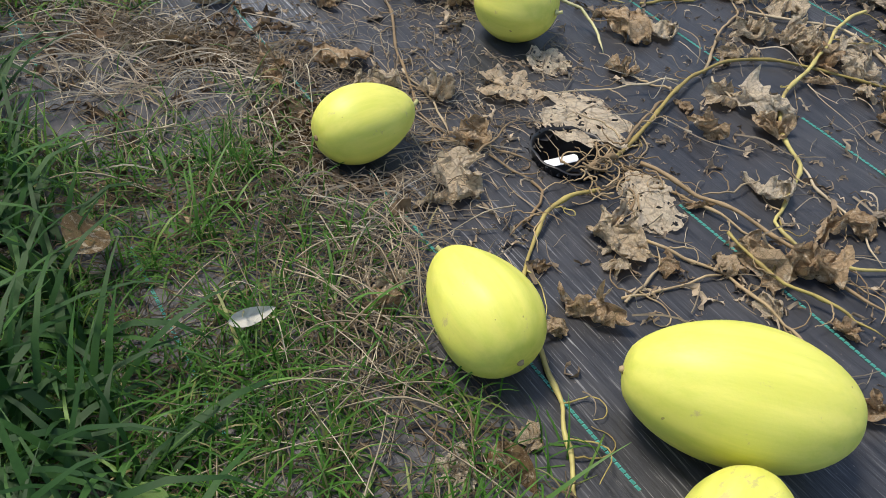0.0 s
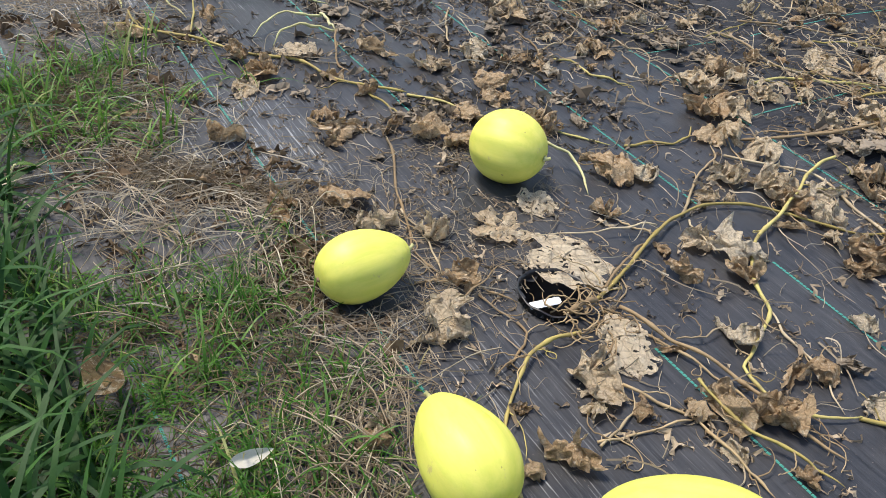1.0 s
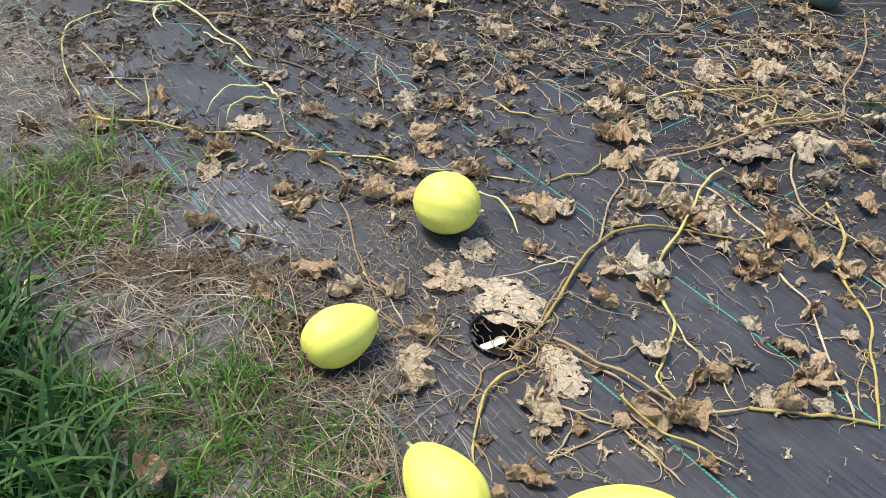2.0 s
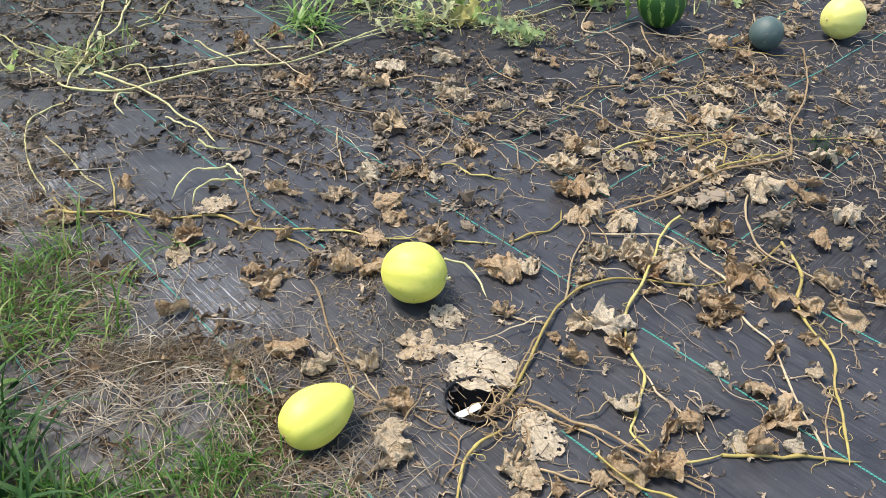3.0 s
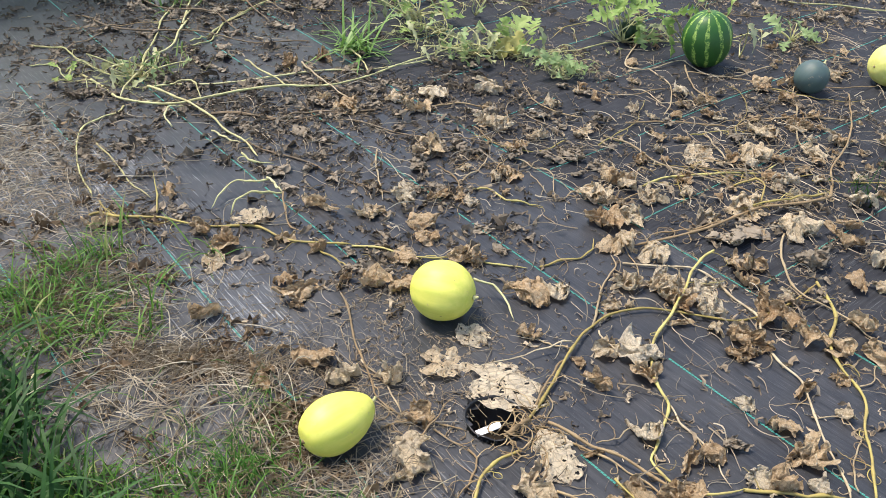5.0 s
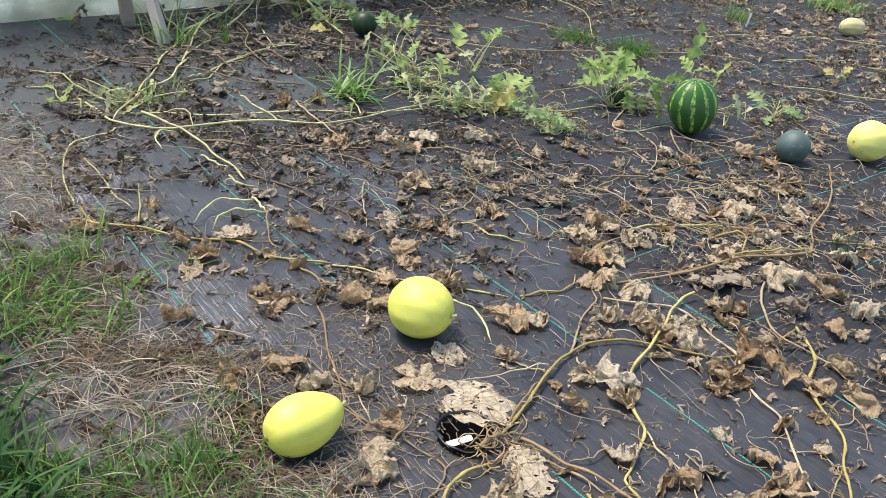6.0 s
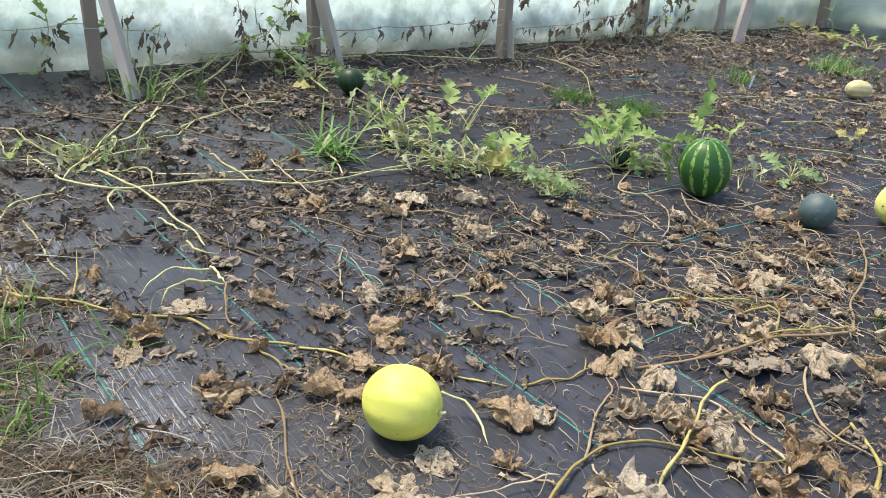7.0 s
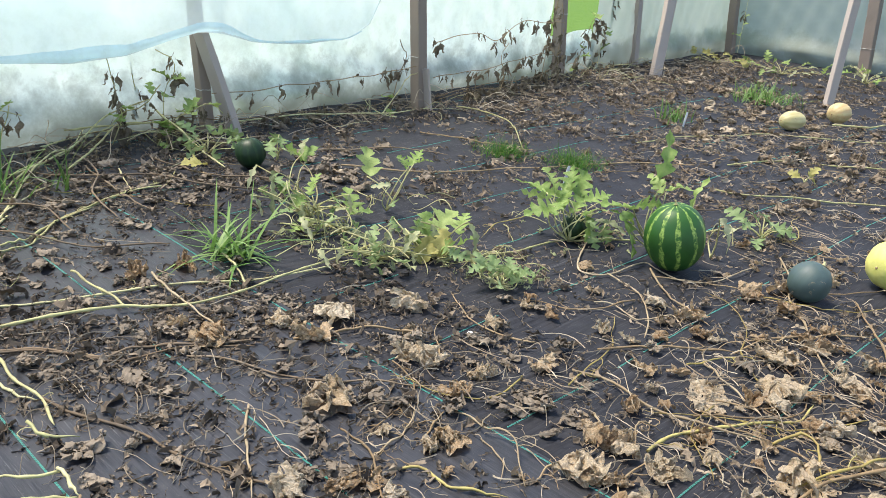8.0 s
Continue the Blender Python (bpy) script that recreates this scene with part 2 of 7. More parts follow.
MAT["vine_pale"] = fibre_material("pale_yellow_vine", (0.33, 0.31, 0.13), (0.47, 0.44, 0.21), (0.60, 0.56, 0.33), 0.55)
MAT["vine_straw"] = fibre_material("straw_pale_vine", (0.19, 0.14, 0.08), (0.34, 0.265, 0.16), (0.52, 0.43, 0.29), 0.65)
MAT["straw"] = fibre_material("straw", (0.11, 0.083, 0.054), (0.25, 0.196, 0.135), (0.56, 0.48, 0.36), 0.75, True)
MAT["thatch"] = fibre_material("dead_grass", (0.046, 0.032, 0.019), (0.11, 0.078, 0.047), (0.30, 0.235, 0.145), 0.8, True)
MAT["straw_single"] = fibre_material("straw_stalk", (0.22, 0.17, 0.11), (0.42, 0.34, 0.23), (0.66, 0.58, 0.43), 0.75)
MAT["straw_bleached"] = fibre_material("bleached_straw", (0.30, 0.24, 0.165), (0.48, 0.40, 0.29), (0.70, 0.62, 0.48), 0.75, True)
MAT["straw_brown"] = fibre_material("brown_straw", (0.12, 0.092, 0.066), (0.29, 0.232, 0.160), (0.58, 0.50, 0.37), 0.75, True)
MAT["straw_green"] = fibre_material("pale_green_stems", (0.26, 0.27, 0.12), (0.42, 0.42, 0.20), (0.60, 0.57, 0.34), 0.6, True)
MAT["leaf_wilted"] = leaf_material("wilted_leaf", ((0.0, (0.20, 0.24, 0.10)), (0.5, (0.34, 0.37, 0.18)), (1.0, (0.52, 0.52, 0.32))), 0.3)
MAT["leaf_brown"] = leaf_material("dry_brown_leaf", ((0.0, (0.42, 0.265, 0.140)), (0.5, (0.64, 0.445, 0.260)), (1.0, (0.84, 0.645, 0.420))), 0.22, rough=0.62, rust=0.26)
MAT["leaf_pale"] = leaf_material("dry_pale_leaf", ((0.0, (0.66, 0.49, 0.30)), (0.5, (0.84, 0.67, 0.45)), (1.0, (0.91, 0.80, 0.62))), 0.24, rough=0.6, rust=0.20)
MAT["leaf_dark"] = leaf_material("dark_litter", ((0.0, (0.085, 0.067, 0.050)), (0.6, (0.19, 0.15, 0.108)), (1.0, (0.40, 0.32, 0.23))), 0.1, True, rough=0.8)
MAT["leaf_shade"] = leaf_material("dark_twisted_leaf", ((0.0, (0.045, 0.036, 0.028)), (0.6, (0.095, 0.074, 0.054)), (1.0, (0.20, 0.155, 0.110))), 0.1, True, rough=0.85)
MAT["leaf_clod"] = leaf_material("rotting_leaf", ((0.0, (0.075, 0.047, 0.026)), (0.6, (0.17, 0.112, 0.064)), (1.0, (0.36, 0.26, 0.155))), 0.1, True, rough=0.8)
MAT["leaf_shrivelled"] = leaf_material("shrivelled_leaf", ((0.0, (0.12, 0.096, 0.072)), (0.5, (0.21, 0.17, 0.125)), (1.0, (0.34, 0.28, 0.21))), 0.1, rough=0.75)
MAT["leaf_climber"] = leaf_material("withered_climber_leaf", ((0.0, (0.085, 0.065, 0.045)), (0.6, (0.17, 0.135, 0.095)), (1.0, (0.30, 0.25, 0.17))), 0.25, rough=0.8)
MAT["leaf_tan"] = leaf_material("tan_litter", ((0.0, (0.17, 0.128, 0.090)), (0.6, (0.36, 0.28, 0.19)), (1.0, (0.62, 0.51, 0.37))), 0.15, True, rough=0.8)
MAT["leaf_green"] = leaf_material("green_leaf", ((0.0, (0.11, 0.22, 0.045)), (0.5, (0.24, 0.39, 0.085)), (1.0, (0.46, 0.55, 0.20))), 0.35, vein=(0.26, 0.34, 0.12))
MAT["leaf_grey"] = leaf_material("grey_green_leaf", ((0.0, (0.13, 0.21, 0.075)), (0.5, (0.23, 0.33, 0.13)), (1.0, (0.36, 0.45, 0.22))), 0.3)
MAT["leaf_weed"] = leaf_material("weed_leaf", ((0.0, (0.06, 0.13, 0.03)), (0.5, (0.12, 0.21, 0.05)), (1.0, (0.24, 0.32, 0.10))), 0.3, True)
MAT["leaf_tree"] = leaf_material("tree_leaf", ((0.0, (0.16, 0.085, 0.04)), (0.5, (0.30, 0.19, 0.09)), (1.0, (0.50, 0.42, 0.20))), 0.25, rust=0.6)
MAT["leaf_bleached"] = leaf_material("bleached_leaf", ((0.0, (0.42, 0.40, 0.34)), (1.0, (0.66, 0.63, 0.55))), 0.2)
MAT["leaf_yellow"] = leaf_material("yellowing_leaf", ((0.0, (0.30, 0.28, 0.08)), (1.0, (0.48, 0.44, 0.16))), 0.3)
MAT["grass"] = leaf_material("grass_blade", ((0.0, (0.012, 0.048, 0.010)), (0.6, (0.024, 0.086, 0.015)), (1.0, (0.066, 0.170, 0.035))), 0.35, True, rough=0.6)
MAT["grass_coarse"] = leaf_material("coarse_grass", ((0.0, (0.045, 0.13, 0.018)), (0.5, (0.10, 0.235, 0.035)), (0.85, (0.20, 0.34, 0.07)), (1.0, (0.36, 0.34, 0.14))), 0.35, True, rough=0.5)
MAT["grass_bright"] = leaf_material("bright_grass", ((0.0, (0.10, 0.21, 0.05)), (0.5, (0.18, 0.32, 0.08)), (1.0, (0.34, 0.46, 0.17))), 0.35, True, rough=0.45)
MAT["grass_short"] = leaf_material("short_grass", ((0.0, (0.022, 0.088, 0.008)), (0.80, (0.080, 0.225, 0.022)), (0.92, (0.17, 0.21, 0.05)), (1.0, (0.38, 0.30, 0.16))), 0.35, True, rough=0.6)


def meadow_material():
    m = Nodes("meadow", 0.9, 0.2)
    n = m.noise(6, 8, None, 0.7)
    green = m.mix(n, (0.055, 0.13, 0.02), (0.14, 0.25, 0.04))
    ox, oy, oz = m.xyz()
    off = m.math("SUBTRACT", oy, ox)
    soil = m.mix(m.noise(60, 6), (0.055, 0.040, 0.028), (0.13, 0.10, 0.072))
    side = m.math("ADD", m.math("MULTIPLY", ox, 0.766), m.math("MULTIPLY", oy, 0.643))
    lawn = m.ramp(m.math("ADD", m.math("MULTIPLY", side, -3.0), m.math("SUBTRACT", m.noise(3.0, 5), 0.9)), (0.0, 0.0), (0.6, 1.0))
    grassy = m.math("MAXIMUM", lawn, m.ramp(m.math("MULTIPLY", m.math("SUBTRACT", off, 6.2), 2.0), (0.0, 0.0), (1.0, 1.0)))
    m.colour(m.mix(grassy, soil, green))
    m.bump(m.noise(60, 6), 0.8, 0.01)
    return m.mat


def film_material(name, tint, clear, dirt):
    """Translucent greenhouse film with soil and algae splashed along its foot."""
    m = Nodes(name, 0.6, 0.2)
    x, y, z = m.xyz()
    n = m.noise(3.5, 8, None, 0.7)
    n2 = m.noise(14, 6, None, 0.7)
    splash = m.math("ADD", m.math("SUBTRACT", 0.31, z), m.math("MULTIPLY", m.math("SUBTRACT", n, 0.5), 0.8))
    splash = m.ramp(m.math("MULTIPLY", splash, 1.7), (0.0, 0.0), (0.62, 1.0))
    splash = m.math("MULTIPLY", splash, dirt)
    stain = m.math("MAXIMUM", splash, m.math("MULTIPLY", m.math("MULTIPLY", m.ramp(n2, (0.45, 0.0), (0.75, 1.0)), m.ramp(z, (0.15, 1.0), (0.75, 0.12))), 0.5))
    col = m.mix(splash, m.mix(stain, tint, m.mix(n2, (0.24, 0.29, 0.23), (0.46, 0.52, 0.45))), m.mix(n2, (0.10, 0.115, 0.085), (0.30, 0.34, 0.28)))
    m.colour(col)
    t = m.tree.nodes.new("ShaderNodeBsdfTranslucent")
    m.link(col, t.inputs[0])
    a = m.tree.nodes.new("ShaderNodeMixShader")
    m.link(m.math("SUBTRACT", 0.60, m.math("MULTIPLY", stain, 0.42)), a.inputs[0])
    m.link(m.bsdf.outputs[0], a.inputs[1]), m.link(t.outputs[0], a.inputs[2])
    clear_node = m.tree.nodes.new("ShaderNodeBsdfTransparent")
    b = m.tree.nodes.new("ShaderNodeMixShader")
    b.inputs[0].default_value = clear
    m.link(a.outputs[0], b.inputs[1]), m.link(clear_node.outputs[0], b.inputs[2])
    m.link(b.outputs[0], m.out.inputs[0])
    return m.mat


MAT["meadow"] = meadow_material()
MAT["film"] = film_material("greenhouse_film", (0.84, 0.945, 0.90), 0.06, 0.92)
# same film with a greyer tint that paints in weaker backlight
MAT["film_old"] = film_material("weakly_backlit_film", (0.43, 0.49, 0.46), 0.05, 1.0)
MAT["film_blue"] = film_material("blue_film", (0.86, 0.97, 1.0), 0.45, 0.0)
MAT["film_fold"] = film_material("folded_blue_film", (0.72, 0.93, 1.0), 0.30, 0.0)


# ---- building helpers ----
rng = np.random.default_rng(7)
LX, LY = 0.643, -0.766  # along the near fabric's marker lines
NX, NY = 0.766, 0.643  # across them, away from the grass


def hz(x, y):
    """Height of the fabric: shallow waves."""
    s, n = LX * x + LY * y, NX * x + NY * y
    return 0.004 * np.sin(3.1 * s + 1.7 * np.sin(2.3 * n)) + 0.003 * np.sin(7.3 * n + 2 * np.sin(1.9 * s) + 1) + 0.0015 * np.sin(17 * n + 5 * s)


def mesh(name, verts, faces, mat, smooth=True):
    me = bpy.data.meshes.new(name)
    me.from_pydata(np.asarray(verts, float).tolist(), [], faces.tolist() if hasattr(faces, "tolist") else faces)
    me.materials.append(MAT[mat])
    if smooth:
        me.polygons.foreach_set("use_smooth", [True] * len(me.polygons))
    me.update()
    return me


def part(name, me, parent=None, label="", at=None):
    ob = new(name, me)
    if at is not None:
        ob.matrix_basis = at
    if parent is not None:
        ob.parent = parent
    return tagged(ob, label)


def smooth_line(points, step=0.012):
    """Catmull-Rom through points, evenly dense."""
    p = np.array(points, float)
    p = np.vstack([2 * p[0] - p[1], p, 2 * p[-1] - p[-2]])
    out = []
    for i in range(1, len(p) - 2):
        a, b, c, d = p[i - 1:i + 3]
        k = max(2, int(np.linalg.norm(c - b) / step))
        for t in np.linspace(0, 1, k, endpoint=False):
            out.append(0.5 * (2 * b + (c - a) * t + (2 * a - 5 * b + 4 * c - d) * t * t + (3 * b - a - 3 * c + d) * t ** 3))
    out.append(p[-2])
    return np.array(out)


def tube(line, radii, sides=7):
    line = np.asarray(line, float)
    n = len(line)
    tan = np.gradient(line, axis=0)
    tan /= np.linalg.norm(tan, axis=1)[:, None] + 1e-9
    ref = np.where(np.abs(tan[:, 2:3]) > 0.9, np.array([[1.0, 0, 0]]), np.array([[0, 0, 1.0]]))
    u = np.cross(tan, ref)
    u /= np.linalg.norm(u, axis=1)[:, None] + 1e-9
    v = np.cross(tan, u)
    a = np.linspace(0, 2 * np.pi, sides, endpoint=False)
    r = np.broadcast_to(np.asarray(radii, float), (n,))[:, None, None]
    verts = line[:, None] + r * (np.cos(a)[None, :, None] * u[:, None] + np.sin(a)[None, :, None] * v[:, None])
    faces = []
    for i in range(n - 1):
        for k in range(sides):
            q = (k + 1) % sides
            faces.append((i * sides + k, i * sides + q, (i + 1) * sides + q, (i + 1) * sides + k))
    faces.append(tuple(range(sides - 1, -1, -1)))
    faces.append(tuple((n - 1) * sides + k for k in range(sides)))
    return verts.reshape(-1, 3), faces


def wobble(n, amp, k=4):
    """A slow random wave of n values."""
    t = np.linspace(0, 1, n)
    return amp * sum(np.sin(2 * np.pi * (f * t + rng.random())) / f for f in range(1, k + 1))


def vine(points, r=0.004, mat="vine_yellow", label="", lift=0.0, tendrils=0, taper=0.7, height=None, rough_line=0.0045):
    """A trailing stem over the fabric with swollen joints and thin curled tendrils."""
    flat = smooth_line([(x, y, 0) for x, y in points])
    n = len(flat)
    length = n * 0.012
    waves = max(4, int(length / 0.09))
    flat[:, 0] += wobble(n, rough_line * 0.45, waves) + rng.normal(size=n) * 0.00025
    flat[:, 1] += wobble(n, rough_line * 0.45, waves) + rng.normal(size=n) * 0.00025
    r = r * 0.80
    flat[:, 2] = hz(flat[:, 0], flat[:, 1]) + r * 0.9 + np.abs(wobble(n, 0.005 + lift * 0.4)) + lift
    if height is not None:
        flat[:, 2] += np.interp(np.linspace(0, 1, n), np.linspace(0, 1, len(height)), height)
    rad = np.linspace(1, taper, n) * r * (1 + 0.08 * wobble(n, 1, 6))
    rad[-3:] *= (0.85, 0.6, 0.35)
    for k in range(5, n - 2, max(6, int(0.085 / 0.012))):
        rad[k - 1:k + 2] *= (1.1, 1.38, 1.1)
    ob = part("vine", mesh("vine", *tube(flat, np.abs(rad)), mat))
    tagged(ob, label, "vine", "melon vines")
    for i in range(tendrils):
        k = int(rng.integers(2, n - 2))
        line = curl(flat[k], 0.05 + 0.09 * rng.random())
        part("tendril", mesh("tendril", *tube(line, np.linspace(0.0014, 0.0006, len(line)), 5), "vine_brown" if rng.random() < 0.5 else mat), ob)
    return ob


def curl(start, length):
    """A thin line that wanders and ends in a small curl."""
    k, a = 16, rng.random() * 6.28
    p, out, turn = np.array(start, float), [], rng.normal() * 0.09
    for i in range(k):
        out.append(p.copy())
        turn += rng.normal() * 0.09
        a += turn
        p = p + length / k * np.array((math.cos(a), math.sin(a), 0))
        p[2] = max(hz(p[0], p[1]) + 0.002, p[2] + rng.normal() * 0.002)
    return np.array(out)


def strips(roots, azim, lengths, widths, lean, levels=5, curve=1.0):
    """Grass blades: tapered strips that bend over. Returns verts, faces."""
    n = len(roots)
    t = np.linspace(0, 1, levels)
    ang = lean[:, None] + curve * t[None, :] ** 1.5 * (0.9 + 0.6 * np.sin(azim * 7)[:, None])
    seg = lengths[:, None] / (levels - 1)
    dz = np.cumsum(np.cos(ang) * seg, axis=1) - np.cos(ang[:, :1]) * seg
    dr = np.cumsum(np.sin(ang) * seg, axis=1) - np.sin(ang[:, :1]) * seg
    d = np.stack([np.cos(azim), np.sin(azim)], -1)
    side = np.stack([-np.sin(azim), np.cos(azim)], -1)
    w = widths[:, None] * (1 - t[None, :] ** 2.2) * 0.5 + 0.0002
    c = roots[:, None, :] + np.concatenate([d[:, None, :] * dr[:, :, None], dz[:, :, None]], -1)
    floor = hz(c[..., 0], c[..., 1]) + 0.001
    c[..., 2] = np.maximum(c[..., 2], floor)
    off = np.concatenate([side[:, None, :] * w[:, :, None], np.zeros((n, levels, 1))], -1)
    verts = np.stack([c - off, c + off], 2).reshape(-1, 3)
    base = np.arange(n)[:, None] * levels * 2
    i = np.arange(levels - 1)[None, :] * 2
    f = base + i
    faces = np.stack([f, f + 1, f + 3, f + 2], -1).reshape(-1, 4)
    return verts, faces


def fibres(xy, lengths, radius, bend=1.0, rise=0.012):
    """Fallen straws and roots: thin three-sided bent rods lying on the fabric."""
    n, k = len(xy), 10
    a = rng.random(n) * 6.28
    turn = rng.normal(size=(n, k)) * 0.15
    turn[:, 1:] = 0.6 * turn[:, 1:] + 0.6 * turn[:, :-1]
    turn = (turn + rng.normal(size=(n, 1)) * 0.13) * bend
    head = a[:, None] + np.cumsum(turn, 1)
    step = (lengths / (k - 1))[:, None, None] * np.stack([np.cos(head), np.sin(head)], -1)
    p = xy[:, None, :] + np.cumsum(step, 1) - step[:, :1] - step.sum(1)[:, None] * 0.5
    along = np.linspace(0, 1, k)[None, :]
    arch = np.sin(np.pi * along * (0.5 + 0.7 * rng.random((n, 1))) + 1.0 * rng.random((n, 1))) ** 2
    z = hz(p[..., 0], p[..., 1]) + radius + np.abs(rng.normal(size=(n, 1))) * rise * 0.3 + np.abs(rng.normal(size=(n, 1))) * rise * 0.9 * arch
    side = np.stack([-np.sin(head), np.cos(head), np.zeros_like(head)], -1)
    up = np.array((0, 0, 1.0))
    c = np.concatenate([p, z[..., None]], -1)
    rad = (radius * (0.6 + 0.8 * rng.random(n)))[:, None, None] * np.linspace(1.1, 0.5, k)[None, :, None]
    verts = np.stack([c + up * rad, c - up * rad * 0.5 + side * rad * 0.87, c - up * rad * 0.5 - side * rad * 0.87], 2).reshape(-1, 3)
    base = (np.arange(n) * k * 3)[:, None, None] + (np.arange(k - 1) * 3)[None, :, None]
    s = np.arange(3)[None, None, :]
    q = (s + 1) % 3
    faces = np.stack([base + s, base + q, base + q + 3, base + s + 3], -1).reshape(-1, 4)
    return verts, faces


def inside(count, cx, cy, rx, ry, turn=0.0, soft=0.55):
    """Random places in a soft oval of the plan."""
    a = rng.normal(size=(count, 2)) * soft * np.array((rx, ry))
    c, s = math.cos(radians(turn)), math.sin(radians(turn))
    return np.stack([cx + c * a[:, 0] - s * a[:, 1], cy + s * a[:, 0] + c * a[:, 1]], -1)


def box(count, x0, x1, y0, y1):
    return np.stack([x0 + (x1 - x0) * rng.random(count), y0 + (y1 - y0) * rng.random(count)], -1)


def across(xy):
    return NX * xy[:, 0] + NY * xy[:, 1]


def grid(us, vs, place):
    """A sheet over us x vs; place(U, V) gives x, y, z."""
    U, V = np.meshgrid(us, vs, indexing="ij")
    verts = np.stack(place(U, V), -1).reshape(-1, 3)
    w = len(vs)
    i, j = np.meshgrid(np.arange(len(us) - 1), np.arange(w - 1), indexing="ij")
    f = (i * w + j).ravel()
    return verts, np.stack([f, f + w, f + w + 1, f + 1], -1)


# ---- ground ----
HOLE = (0.115, 1.268, 0.068)


def ground():
    def place(U, V):
        n = NX * U + NY * V
        under = np.clip((n - 0.0) / 0.2, 0, 1) * (V - U < 6.4)
        return U, V, -0.010 - 0.16 * under + 0.004 * np.sin(9 * U) * np.sin(8 * V)

    side = np.concatenate([[-400, -120, -40, -15], np.arange(-8, 14.01, 0.2), [20, 45, 120, 400]])
    tagged(part("ground", mesh("ground", *grid(side, side, place), "meadow")), "brown soil and green meadow under and beyond the fabric", "ground", kind="structure")


def fabric_sheet(name, mat, n0, n1, s0, s1, drop, label):
    def place(N, S):
        x, y = NX * N + LX * S, NY * N + LY * S
        d = np.hypot(x - HOLE[0], y - HOLE[1])
        near = np.abs(d - HOLE[2]) < 0.0135
        k = np.where(near, HOLE[2] / np.maximum(d, 1e-6), 1.0)
        x, y = HOLE[0] + (x - HOLE[0]) * k, HOLE[1] + (y - HOLE[1]) * k
        return x, y, hz(x, y) - drop + np.where(near, 0.004, 0.0)

    verts, faces = grid(np.arange(n0, n1 + 0.001, 0.02), np.arange(s0, s1 + 0.001, 0.03), place)
    d = np.hypot(verts[:, 0] - HOLE[0], verts[:, 1] - HOLE[1])
    keep = ~np.all(d[faces] < HOLE[2] + 0.002, axis=1)
    ob = part(name, mesh(name, verts, faces[keep], mat))
    return tagged(ob, label, "weed fabric", kind="structure")


def marker_line(sheet, fixed, lo, hi, near, drop):
    """A stitched line of green thread: short slanted stitches, proud of the weave."""
    t = np.arange(lo, hi, 0.0085)
    verts, faces = [], []
    for k, s in enumerate(t):
        wob = 0.004 * math.sin(1.7 * s + fixed * 9) + 0.0015 * math.sin(6.1 * s + fixed * 5)
        if noise.noise(Vector((s * 2.7, fixed * 13, 0))) + 0.4 * noise.noise(Vector((s * 14, fixed * 7, 2))) > (0.24 if fixed > 0.7 or not near or (fixed < 0.3 and -1.62 < s < -1.2) else 0.02):
            continue  # buried under dirt
        for off in (-0.0012, 0.0012):
            ax, bx = s, s + 0.0072
            for (p, q, zz) in ((ax, off - 0.0013, 0.0006), (bx, off - 0.0005, 0.0006), (bx, off + 0.0015, 0.0010), (ax, off + 0.0007, 0.0010), ((ax + bx) / 2, off, 0.0026)):
                a, n = (p, fixed + wob + q) if near else (fixed + wob + q, p)
                x, y = (NX * n + LX * a, NY * n + LY * a)
                verts.append((x, y, float(hz(x, y)) - drop + zz))
            b = len(verts) - 5
            faces += [(b, b + 1, b + 4), (b + 1, b + 2, b + 4), (b + 2, b + 3, b + 4), (b + 3, b, b + 4)]
    part("marker_line", mesh("marker_line", verts, faces, "thread", False), sheet, "green stitched thread line")


ground()
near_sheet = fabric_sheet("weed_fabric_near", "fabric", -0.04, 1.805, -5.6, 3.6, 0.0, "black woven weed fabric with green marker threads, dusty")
far_sheet = fabric_sheet("weed_fabric_far", "fabric_far", 1.775, 11.6, -6.6, 3.6, 0.006, "black woven weed fabric overlapped by the nearer strip")
for n in (0.200, 0.581, 0.982, 1.388, 1.784):
    marker_line(near_sheet, n, -5.0 if n > 0.9 else -3.4, 1.6, True, 0.0)
for k in range(-4, 13):
    marker_line(far_sheet, -(0.835 + 0.41 * k), 1.83, 7.0 if k > -2 else 3.4, False, 0.006)


